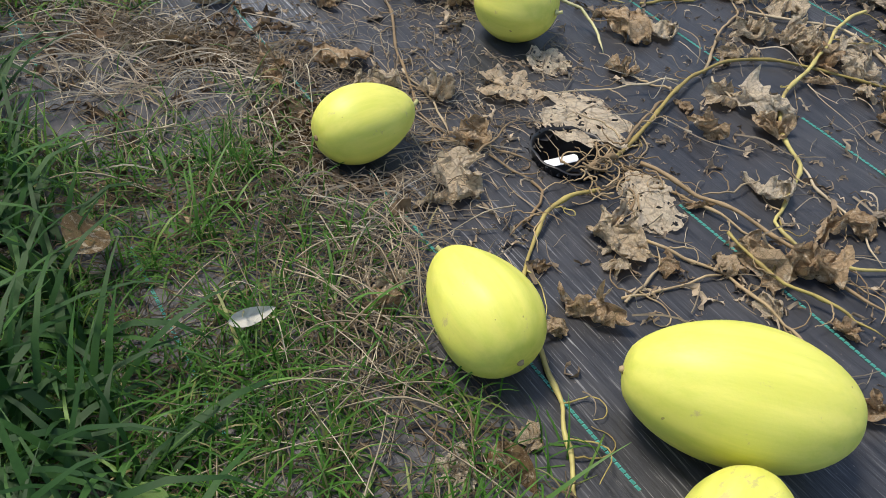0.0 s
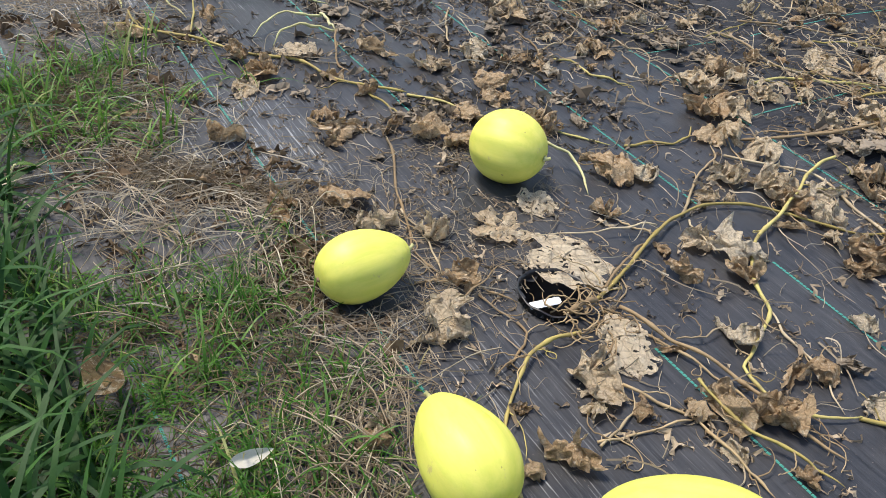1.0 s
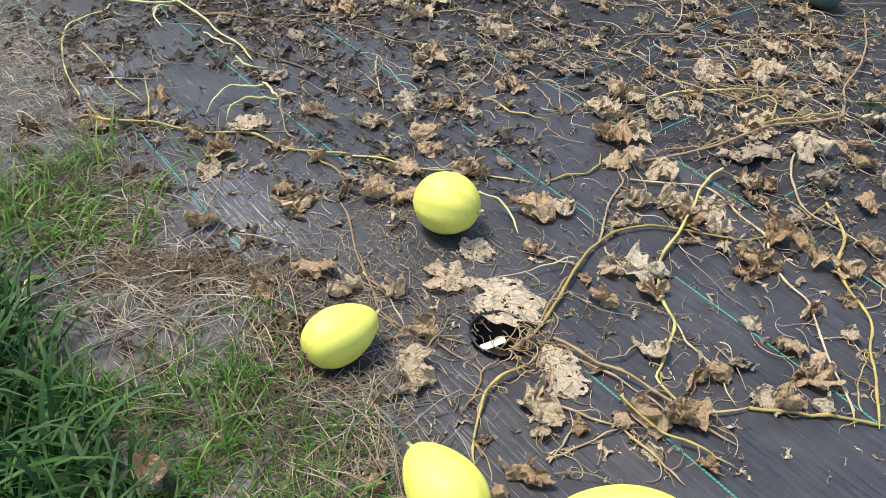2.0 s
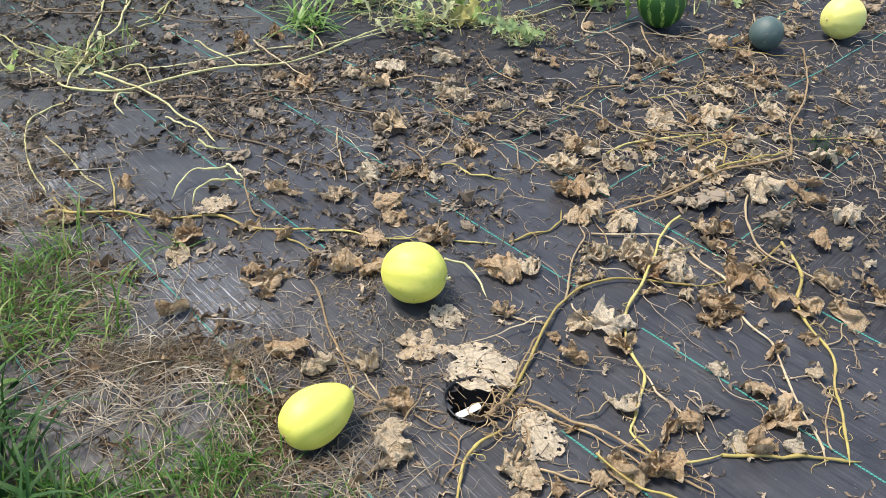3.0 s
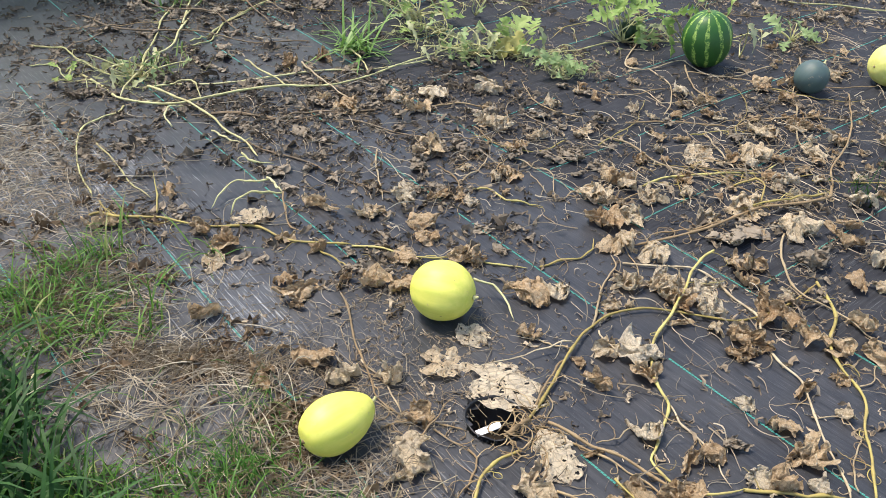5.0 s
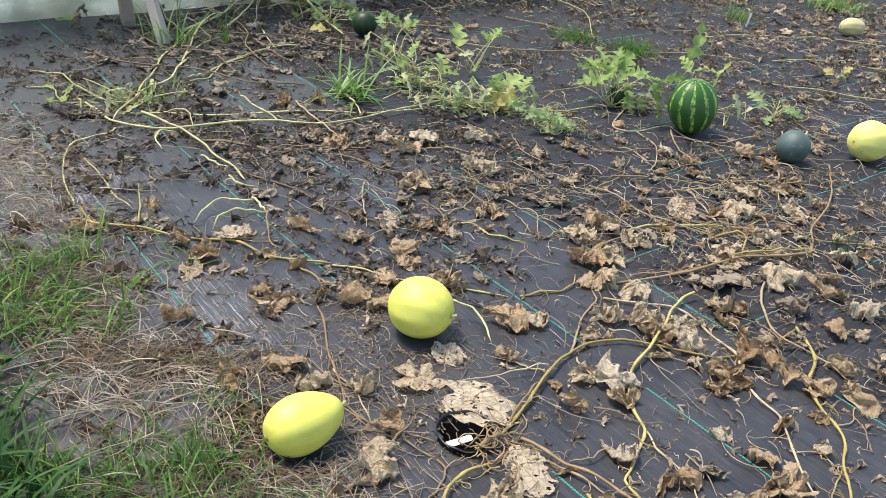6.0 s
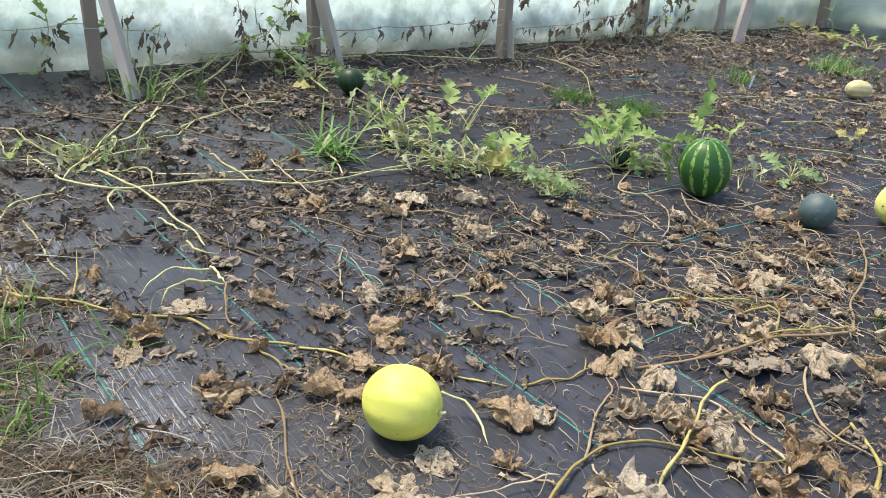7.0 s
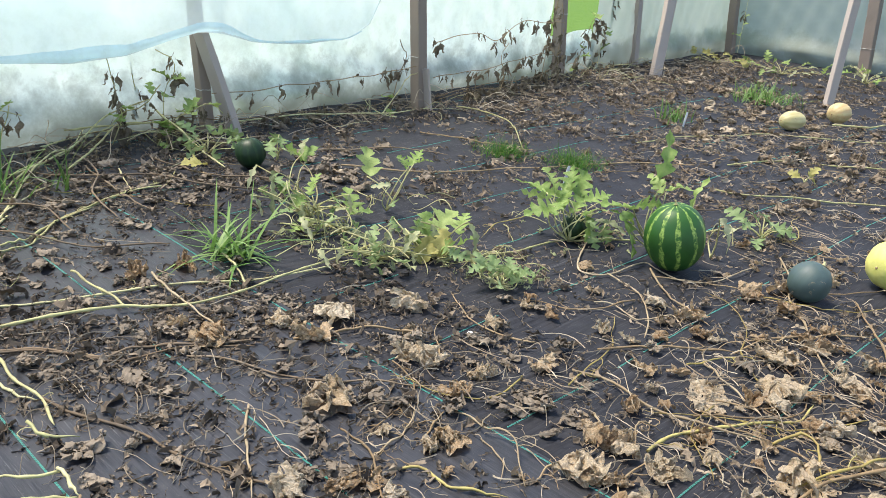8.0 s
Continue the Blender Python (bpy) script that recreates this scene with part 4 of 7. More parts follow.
vine([(-1.006, 2.612), (-1.038, 2.653), (-1.037, 2.721), (-1.000, 2.771)], 0.004, G, "small pale green loop of watermelon vine", height=[0.0, 0.03, 0.03, 0.01])
vine([(-1.118, 2.968), (-1.035, 2.977), (-0.996, 2.929), (-0.965, 2.856)], 0.0038, P, "pale arched side shoot of watermelon", height=[0.01, 0.03, 0.02, 0.0])
vine([(-0.867, 3.188), (-0.753, 3.092), (-0.653, 2.999)], 0.005, P, "pale cut vine end sticking up", height=[0.03, 0.015, 0.005])
vine([(-0.632, 3.178), (-0.563, 3.094), (-0.471, 2.985), (-0.397, 2.900)], 0.0044, S, "dry tan vine end over the fabric", tendrils=2, height=[0.03, 0.015, 0.0])
vine([(-0.463, 3.417), (-0.402, 3.285), (-0.344, 3.162)], 0.0046, P, "pale cut vine under the couch grass", height=[0.01, 0.03, 0.0])
vine([(-0.965, 2.714), (-0.813, 2.755), (-0.621, 2.712), (-0.448, 2.788), (-0.281, 2.789)], 0.0042, D, "long dark brown dead vine", tendrils=5)
vine([(0.260, 3.432), (0.364, 3.496), (0.576, 3.581), (0.749, 3.692), (0.857, 3.704), (1.068, 3.700)], 0.005, G, "pale watermelon vine feeding the striped fruit", tendrils=5)
vine([(0.873, 3.731), (0.764, 3.460), (0.778, 3.374), (0.871, 3.382), (1.017, 3.483), (1.052, 3.433), (1.109, 3.336), (1.236, 3.346), (1.427, 3.465)], 0.0038, S, "thin tan shoot looping before the watermelon", tendrils=3)
vine([(0.847, 3.370), (0.884, 3.294), (0.906, 3.182), (0.867, 2.994), (0.815, 2.881)], 0.0034, S, "thin pale shoot before the watermelon", tendrils=3)
vine([(0.730, 3.126), (0.799, 3.110), (0.826, 3.023), (0.874, 3.014), (0.958, 3.038), (0.956, 2.961)], 0.003, S, "thin pale shoot before the watermelon", tendrils=2)
vine([(1.020, 3.430), (1.006, 3.304), (1.007, 3.145), (1.027, 3.075), (1.047, 2.966)], 0.0044, S, "cream dead vine end before the watermelon", tendrils=2)
vine([(1.574, 3.561), (1.522, 3.394), (1.424, 3.195), (1.402, 3.106), (1.375, 3.003), (1.330, 2.871), (1.289, 2.735), (1.277, 2.643)], 0.0042, S, "tan dead vine beside the grey-green melon", tendrils=6)
vine([(1.056, 2.807), (1.177, 2.881), (1.277, 2.904), (1.417, 2.929), (1.559, 2.937)], 0.0038, B, "tan dead vine in the withered tangle", tendrils=6)
vine([(0.664, 2.822), (0.767, 2.837), (0.899, 2.833), (1.056, 2.807)], 0.0044, B, "tan dead vine in the withered tangle", tendrils=5)
vine([(0.562, 2.707), (0.624, 2.680), (0.674, 2.596), (0.712, 2.530), (0.766, 2.481), (0.841, 2.422), (0.910, 2.389), (0.979, 2.334)], 0.0044, S, "long straw-pale vine across the tangle", tendrils=6)
vine([(0.636, 2.330), (0.685, 2.374), (0.748, 2.397), (0.860, 2.434), (0.967, 2.449), (1.061, 2.463), (1.149, 2.542)], 0.005, Y, "ochre vine through the withered tangle", tendrils=6)
vine([(0.942, 2.355), (1.011, 2.368), (1.029, 2.324), (0.997, 2.231)], 0.0044, Y, "ochre hooked vine end among leaves", tendrils=3, height=[0.0, 0.03, 0.02, 0.0])
vine([(0.942, 2.753), (0.959, 2.662), (0.968, 2.577), (0.985, 2.486)], 0.0038, S, "straw-pale dead shoot in the tangle", tendrils=3)
vine([(-0.182, 2.848), (-0.092, 2.886), (0.001, 2.927), (0.097, 2.921), (0.176, 2.901)], 0.0048, B, "brown dead vine on bare fabric", tendrils=5)
vine([(-0.899, 2.750), (-0.803, 2.764), (-0.690, 2.730), (-0.634, 2.724), (-0.592, 2.774), (-0.499, 2.800), (-0.355, 2.807), (-0.285, 2.826)], 0.0046, D, "long dark brown dead vine", tendrils=6)
vine([(-0.444, 2.741), (-0.342, 2.716), (-0.223, 2.663), (-0.110, 2.631), (0.029, 2.625), (0.141, 2.601), (0.212, 2.609)], 0.0036, D, "long thin dark dead vine", tendrils=6)
vine([(-0.258, 2.505), (-0.251, 2.402), (-0.230, 2.280), (-0.210, 2.169)], 0.0036, S, "thin bleached shoot on bare fabric", tendrils=3)
vine([(0.026, 2.312), (0.076, 2.375), (0.118, 2.455), (0.129, 2.515)], 0.003, S, "thin bleached branching shoot", tendrils=3)
vine([(-0.048, 2.406), (0.002, 2.364), (0.026, 2.312), (0.038, 2.226), (0.040, 2.156)], 0.0034, B, "thin tan branching shoot", tendrils=4)
vine([(0.072, 2.273), (0.131, 2.264), (0.185, 2.209), (0.240, 2.191), (0.295, 2.173)], 0.0042, Y, "thin ochre vine over a marker line", tendrils=3)
vine([(0.201, 2.492), (0.250, 2.458), (0.272, 2.401), (0.300, 2.390), (0.338, 2.347), (0.335, 2.266), (0.337, 2.209)], 0.0027, S, "thin bleached shoot across a marker line", tendrils=2, height=[0.0, 0.015, 0.02, 0.0])
vine([(0.272, 2.401), (0.295, 2.447), (0.331, 2.459)], 0.0022, S, "short bleached side shoot on fabric", height=[0.02, 0.02, 0.0])
vine([(0.266, 2.378), (0.304, 2.295), (0.287, 2.227)], 0.0024, S, "short bleached side shoot on fabric")
vine([(0.364, 2.228), (0.413, 2.286), (0.500, 2.328), (0.531, 2.350)], 0.0032, B, "thin brown shoot under curled leaves", tendrils=2)
vine([(0.556, 2.489), (0.562, 2.436), (0.564, 2.372)], 0.0032, S, "short bleached side shoot on fabric")
vine([(0.603, 2.329), (0.624, 2.384), (0.653, 2.400), (0.704, 2.408)], 0.0028, S, "curled bleached shoot beside dry leaves", tendrils=2, height=[0.0, 0.03, 0.03, 0.0])
vine([(-1.104, 3.519), (-1.072, 3.727), (-0.996, 3.937), (-0.932, 4.095), (-0.822, 4.250), (-0.815, 4.410)], 0.005, G, "pale green watermelon vine over dark litter", tendrils=3)
vine([(-1.174, 3.448), (-1.104, 3.519)], 0.005, G, "pale green watermelon vine over dark litter")
vine([(-1.275, 3.702), (-1.310, 3.893), (-1.353, 4.148), (-1.375, 4.499), (-1.314, 4.611), (-1.364, 4.935)], 0.0055, G, "pale green vine reaching towards the film", tendrils=3, height=[0.0, 0.01, 0.03, 0.04])
vine([(0.164, 1.176), (0.109, 1.138), (0.079, 1.099), (0.065, 1.032), (0.058, 0.965), (0.059, 0.921)], 0.0046, Y, "yellow-brown melon vine trailing from the planting hole", tendrils=4, height=[0.01, 0.01, 0.0, 0.0])
vine([(0.078, 0.844), (0.085, 0.826), (0.099, 0.793), (0.114, 0.761), (0.118, 0.712), (0.126, 0.661), (0.135, 0.613)], 0.0046, Y, "yellow-brown melon vine trailing from the planting hole", tendrils=3)
vine([(0.229, 1.260), (0.275, 1.226), (0.318, 1.193), (0.402, 1.146), (0.448, 1.105), (0.513, 1.047), (0.575, 1.005)], 0.0048, B, "brown woody melon vine from the hole", tendrils=6, height=[0.01, 0.012, 0.01, 0.0])
vine([(0.210, 1.255), (0.265, 1.216), (0.313, 1.189), (0.376, 1.146), (0.430, 1.101), (0.466, 1.060)], 0.0036, B, "brown woody melon vine from the hole", tendrils=4)
vine([(0.352, 1.094), (0.403, 1.033), (0.440, 1.008), (0.499, 0.982), (0.560, 0.949)], 0.0038, Y, "straw-yellow cut vine near a melon", tendrils=3, height=[0.025, 0.015, 0.0])
vine([(0.239, 1.080), (0.305, 1.052), (0.345, 1.032), (0.387, 0.985), (0.428, 0.940), (0.452, 0.905)], 0.0036, B, "tan dead vine beside the oblong melon", tendrils=5)
vine([(0.200, 0.942), (0.234, 0.995), (0.253, 1.034), (0.251, 1.070)], 0.0028, S, "thin bleached shoot beside the oblong melon", tendrils=2)
vine([(0.193, 0.951), (0.258, 0.983), (0.318, 1.014), (0.354, 1.040)], 0.0028, B, "thin brown shoot beside the oblong melon", tendrils=2)
vine([(-0.279, 1.693), (-0.248, 1.604), (-0.225, 1.511), (-0.199, 1.443), (-0.168, 1.379), (-0.151, 1.327), (-0.092, 1.270)], 0.0036, B, "brown dead vine between two melons", tendrils=5)
vine([(-0.199, 1.443), (-0.148, 1.380), (-0.106, 1.311), (-0.089, 1.268)], 0.0028, S, "thin dead vine between two melons", tendrils=3)
vine([(-0.139, 1.236), (-0.091, 1.254), (-0.017, 1.251), (0.050, 1.235)], 0.0032, B, "brown dead stem beside the planting hole", tendrils=3)
vine([(-0.023, 1.232), (0.019, 1.205), (0.057, 1.185)], 0.0026, B, "brown dead stem beside the planting hole", tendrils=2)
vine([(-0.070, 1.169), (-0.035, 1.216), (0.020, 1.307)], 0.0026, B, "dry brown straw leaning over the fabric", height=[0.0, 0.02, 0.035])
vine([(0.071, 1.711), (0.110, 1.711), (0.130, 1.702), (0.155, 1.664), (0.177, 1.607)], 0.0042, G, "green fruit stalk of the round melon", tendrils=1, height=[0.05, 0.03, 0.012, 0.0])
vine([(0.317, 1.515), (0.245, 1.532), (0.184, 1.560)], 0.003, B, "brown side shoot with a withered leaf", tendrils=2)
vine([(0.313, 1.519), (0.241, 1.491), (0.142, 1.448), (0.074, 1.426)], 0.0024, S, "bleached stalk of the holed leaf", tendrils=1, height=[0.02, 0.015, 0.015])
vine([(0.375, 1.595), (0.395, 1.669), (0.412, 1.741), (0.443, 1.804), (0.478, 1.871), (0.471, 1.925)], 0.0042, S, "tan dead side vine on fabric", tendrils=5)
vine([(0.387, 1.591), (0.402, 1.549), (0.418, 1.519), (0.441, 1.492)], 0.003, S, "thin bleached side shoot", tendrils=3)
vine([(0.519, 1.335), (0.530, 1.284), (0.562, 1.237), (0.587, 1.191), (0.589, 1.131), (0.598, 1.103)], 0.003, S, "thin tan shoot beside the winding vine", tendrils=4)
vine([(0.335, 1.210), (0.372, 1.214), (0.403, 1.247), (0.431, 1.264), (0.437, 1.306)], 0.002, S, "wiry curled tendril on the fabric", tendrils=1, height=[0.0, 0.01, 0.01, 0.0])
vine([(0.622, 1.104), (0.724, 1.093), (0.816, 1.089), (0.861, 1.083), (0.916, 1.082)], 0.0052, Y, "ochre melon vine along bare fabric", tendrils=4)
vine([(0.861, 1.111), (0.886, 1.185), (0.925, 1.249), (0.947, 1.291)], 0.0026, S, "thin bleached side shoot", tendrils=2)
vine([(0.845, 1.321), (0.913, 1.329), (0.930, 1.291), (0.943, 1.283)], 0.0024, S, "thin bleached side shoot", tendrils=1)
vine([(0.994, 1.426), (1.026, 1.437), (1.054, 1.487), (1.085, 1.508)], 0.0022, S, "wiry curled tendril on the fabric", tendrils=1)
vine([(0.055, 1.185), (0.072, 1.159), (0.064, 1.101), (0.029, 1.045)], 0.0032, B, "brown root shoot from the planting hole", tendrils=3)
vine([(0.196, 1.224), (0.222, 1.178), (0.198, 1.119)], 0.0028, B, "brown root shoot from the planting hole", tendrils=2)
vine([(0.234, 1.359), (0.250, 1.325), (0.225, 1.273), (0.197, 1.232)], 0.002, S, "wiry curled tendril on the fabric", tendrils=1)
vine([(-0.87, 2.03), (-0.89, 2.09), (-0.91, 2.15)], 0.0035, Y, "short yellow side shoot standing up", height=[0, 0.03, 0.07])
vine([(-0.514, 2.131), (-0.544, 2.123), (-0.592, 2.113), (-0.628, 2.101), (-0.648, 2.076), (-0.652, 2.038)], 0.0044, G, "pale green arched shoot on dusty fabric", height=[0.030, 0.040, 0.042, 0.038, 0.025, 0.000])
vine([(-0.573, 2.205), (-0.614, 2.180), (-0.675, 2.186), (-0.696, 2.161), (-0.709, 2.120), (-0.721, 2.070)], 0.0040, G, "pale green arched shoot on dusty fabric", height=[0.035, 0.042, 0.040, 0.030, 0.015, 0.000])
vine([(-0.579, 2.206), (-0.549, 2.180), (-0.514, 2.131)], 0.0050, P, "thick pale joint of the arched shoots", height=[0.040, 0.035, 0.030])
vine([(-0.514, 2.131), (-0.499, 2.079), (-0.475, 1.997), (-0.432, 1.958)], 0.0036, B, "brown dry stem below the arched shoots", tendrils=2, height=[0.030, 0.020, 0.005, 0.000])
vine([(-1.5, 4.62), (-1.31, 5.0), (-1.0, 5.05), (-0.81, 5.2), (-0.43, 5.45), (-0.06, 5.62), (0.21, 5.74), (0.33, 5.95)], 0.0055, G, "pale vine along the foot of the film", tendrils=4, height=[0, 0.02, 0.05, 0.02])
vine([(0.12, 5.80), (0.26, 5.98), (0.30, 6.05), (0.34, 6.0)], 0.0050, G, "straw-yellow vine climbing a post", height=[0.0, 0.1, 0.2, 0.25])
vine([(0.33, 5.38), (0.60, 5.25), (0.78, 5.18), (0.95, 5.1)], 0.005, B, "pale brown dead vine near the wall", tendrils=2)
vine([(0.6, 6.0), (0.76, 5.94), (0.89, 5.63), (0.88, 5.13)], 0.0050, G, "straw-yellow arched vine near the film", tendrils=2, height=[0.05, 0.04, 0.03, 0])
vine([(-0.10, 4.60), (0.33, 4.59), (0.73, 4.70), (1.21, 4.88), (1.8, 4.95)], 0.005, B, "thin straight dry vine across far fabric", tendrils=3)
vine([(1.7, 4.5), (1.92, 4.42), (2.51, 4.35), (3.1, 4.2)], 0.0055, G, "straight pale green dead vine", tendrils=2)
vine([(1.6, 5.4), (1.95, 5.61), (2.62, 5.86), (3.03, 5.81), (3.9, 5.7)], 0.0050, G, "pale straw-coloured vine on far fabric", tendrils=3)
vine([(2.0, 5.0), (2.5, 5.15), (3.2, 5.0), (3.9, 5.2)], 0.0050, G, "pale straw-coloured vine on far fabric", tendrils=3)
vine([(3.3, 6.2), (3.6, 6.15), (4.1, 6.5), (4.8, 6.9)], 0.007, G, "pale straw-coloured vine on far fabric", height=[0.02, 0.05, 0.03])


for pts in ([(-1.5, 4.35), (-1.2, 4.22), (-0.9, 4.3), (-0.62, 4.16), (-0.3, 4.2)], [(-1.3, 4.6), (-1.12, 4.3), (-1.05, 4.0), (-0.88, 3.75)], [(-0.95, 4.6), (-0.7, 4.35), (-0.42, 4.3), (-0.2, 4.1)], [(-1.75, 3.7), (-1.5, 3.5), (-1.2, 3.55), (-0.9, 3.42), (-0.65, 3.5)], [(-0.5, 4.85), (-0.2, 4.8), (0.1, 4.95), (0.45, 4.9)], [(-1.7, 4.1), (-1.45, 3.85), (-1.2, 3.82), (-1.0, 3.6)]):
    vine(pts, 0.0050, "vine_dead", "dark brown dead vine over dusty fabric", tendrils=6, height=[0, 0.015, 0.01, 0.02, 0])


def side_shoot(x, y, length, turn):
    """A thin dead shoot that wanders over the fabric."""
    p, a, bend, pts = np.array((x, y)), turn, 0.0, []
    for i in range(int(length / 0.06)):
        pts.append(tuple(p))
        bend = 0.5 * bend + rng.normal() * 0.2
        a += bend
        p = p + 0.06 * np.array((math.cos(a), math.sin(a)))
    vine(pts, 0.0026 + 0.001 * rng.random(), ("vine_brown", "vine_brown", "vine_yellow")[int(rng.integers(3))], "thin tan dead side shoot with curled tendrils", tendrils=int(rng.integers(1, 4)), taper=0.45)


for x, y in np.vstack([inside(10, 1.1, 2.5, 0.6, 0.35), inside(12, 1.9, 3.5, 1.0, 0.6), inside(12, 2.8, 5.4, 1.3, 1.2), inside(5, 0.2, 2.6, 0.5, 0.3), inside(5, -0.9, 4.0, 0.6, 0.5)]).tolist():
    side_shoot(x, y, 0.3 + 0.5 * rng.random(), rng.random() * 6.28)


def root_crown(x, y):
    """The dry crown of roots and shoot stubs at the planting hole."""
    line = smooth_line([(x - 0.03, y - 0.02, 0.012), (x, y, 0.03), (x + 0.02, y + 0.02, 0.02)], 0.006)
    crown = tagged(part("root_crown", mesh("root_crown", *tube(line, 0.0048 + 0.0014 * np.sin(np.arange(len(line))), 8), "vine_brown")), "dry brown root crown with wiry shoots at the hole", "root crown")
    for i in range(34):
        start = np.array((x, y - 0.01, 0.016)) + rng.normal(size=3) * np.array((0.030, 0.030, 0.008))
        strand = curl(start, 0.05 + 0.09 * rng.random())
        part("root", mesh("root", *tube(strand, np.linspace(0.0019, 0.0007, len(strand)), 5), "vine_brown"), crown)


root_crown(0.17, 1.235)


# ---- dry leaves ----
def dry_leaf_mesh(seed, mat, curl_up, pleat, crush, holes=0.0, long=1.0, fold=0.0):
    """A withered lobed leaf, one unit wide: its margin curls over, more on some sides than on others, and the blade is pleated and crushed."""
    r0 = np.random.default_rng(seed)
    rings, segs = (24, 110) if holes else (20, 90)
    ph = r0.random(8) * 6.28
    o = Vector((seed * 3.7, seed * 1.9, seed * 0.7))
    a = np.linspace(0, 2 * np.pi, segs, endpoint=False)
    u = np.linspace(0.0, 1.0, rings + 1)
    rag = np.array([noise.noise(Vector((math.cos(t) * 5, math.sin(t) * 5, seed))) + 0.6 * noise.noise(Vector((math.cos(t) * 12, math.sin(t) * 12, seed))) for t in a])
    edge = 0.5 * (1 + 0.06 * np.cos(5 * a + ph[0]) + 0.06 * np.cos(3 * a + ph[1]) + 0.06 * rag) * (1 - 0.42 * np.exp(-((a - np.pi) / 0.22) ** 2))
    lean = curl_up * (0.75 + 0.50 * np.sin(a + ph[2]) + 0.35 * np.sin(2 * a + ph[3]) + 0.30 * np.sin(3 * a + ph[4]))
    theta = lean[None, :] * u[:, None] ** 1.6
    ds = edge[None, :] / rings
    r = np.cumsum(np.cos(theta) * ds, axis=0) - ds * np.cos(theta[:1])
    z = np.cumsum(np.sin(theta) * ds, axis=0) - ds * np.sin(theta[:1])
    m1, m2 = int(r0.integers(4, 7)), int(r0.integers(8, 13))
    wave = np.sin(m1 * a + ph[5] + 1.3 * np.sin(2 * a + ph[6])) + 0.5 * np.sin(m2 * a + ph[7] + np.sin(3 * a))
    z = z + pleat * wave[None, :] * u[:, None] ** 1.4
    swing = a[None, :] + 1.2 * pleat * np.cos(m1 * a + ph[5])[None, :] * u[:, None]
    x, y = r * np.cos(swing) * long, r * np.sin(swing)
    if seed % 3 == 1:
        z = -z
    if fold:
        w = x * math.cos(ph[1]) + y * math.sin(ph[1])
        v = y * math.cos(ph[1]) - x * math.sin(ph[1])
        turn = fold * (1.0 + 0.35 * np.sin(3 * v + ph[0])) * w * 2.2
        k = fold * 2.2
        w, z = np.sin(turn) / k - z * np.sin(turn), (1 - np.cos(turn)) / k + z * np.cos(turn)
        x, y = w * math.cos(ph[1]) - v * math.sin(ph[1]), w * math.sin(ph[1]) + v * math.cos(ph[1])
    p = np.stack([x, y, z], -1).reshape(-1, 3)
    for k in range(len(p)):
        q = Vector(p[k])
        p[k] += crush * (0.15 * np.array(noise.noise_vector(q * 2.3 + o)) + 0.10 * np.array(noise.noise_vector(q * 5.2 + o)) + 0.045 * np.array(noise.noise_vector(q * 12.0 + o)))
        p[k, 2] += crush * (0.16 * (0.3 - abs(noise.noise(q * 4.0 + o))) + 0.09 * (0.3 - abs(noise.noise(q * 9.0 + o))))
    faces = []
    for i in range(rings):
        for k in range(segs):
            q = (k + 1) % segs
            c, t = u[i], a[k]
            gap = noise.noise(Vector((c * math.cos(t) * 6, c * math.sin(t) * 6, seed + 9))) + 0.5 * noise.noise(Vector((c * math.cos(t) * 15, c * math.sin(t) * 15, seed + 3)))
            if holes and i > 1 and gap > 0.72 - holes:
                continue
            if holes and i > rings - 3 and gap > 0.35:
                continue
            faces.append((i * segs + k, i * segs + q, (i + 1) * segs + q, (i + 1) * segs + k))
    p[:, :2] /= max(np.ptp(p[:, 0]), np.ptp(p[:, 1]))
    p[:, 2] = (p[:, 2] - np.percentile(p[:, 2], 4))
    return mesh("dry_leaf", p, faces, mat)


LEAF = {
    "flat": [dry_leaf_mesh(s, "leaf_pale", 0.45, 0.05, 0.62, 0.30, 1.25) for s in (1, 2, 3)],
    "pale": [dry_leaf_mesh(s, "leaf_pale", 2.5, 0.15, 1.0, 0.0, 1.1, 0.4 * (s % 2)) for s in (4, 5, 6, 7, 17, 18, 19)],
    "brown": [dry_leaf_mesh(s, "leaf_brown", 2.8, 0.16, 1.1, 0.0, 1.0 + 0.2 * (s % 3), 0.6 * (s % 2)) for s in (8, 9, 10, 11, 12, 13, 20, 22, 23)],
    "rolled": [dry_leaf_mesh(s, "leaf_brown", 2.4, 0.12, 1.3, 0.0, 2.0, 0.9) for s in (14, 15, 16)],
    "dark": [dry_leaf_mesh(s, "leaf_shrivelled", 2.4, 0.14, 1.3, 0.0, 2.1, 0.9) for s in (31, 32, 33, 34)],
}
LEAF_LABEL = {
    "dark": "dark grey-brown shrivelled leaf on dusty fabric",
    "flat": "pale tan dried melon leaf, holed and lying flat",
    "pale": "pale crumpled dried melon leaf on black fabric",
    "brown": "brown crumpled dried melon leaf on black fabric",
    "rolled": "brown withered leaf rolled up lengthwise",
}


def dry_leaf(x, y, size, turn, kind, lift=0.0):
    me = LEAF[kind][int(rng.integers(len(LEAF[kind])))]
    m = pose(x, y, float(hz(x, y)) + 0.001 + lift, rng.normal() * 9, rng.normal() * 9, turn) @ Matrix.Diagonal((size * 1.12, size * 1.12 * (0.75 + 0.35 * rng.random()), size * (0.7 + 0.35 * rng.random()) * (0.55 if kind in ("rolled", "dark") else 1.0) * min(1.0, 0.11 / size), 1))
    dark = kind == "dark"
    tagged(part("shrivelled_leaf" if dark else "dry_leaf", me, at=m), LEAF_LABEL[kind], "dry leaf", "shrivelled leaves on the fabric" if dark else "dry leaves on the fabric")


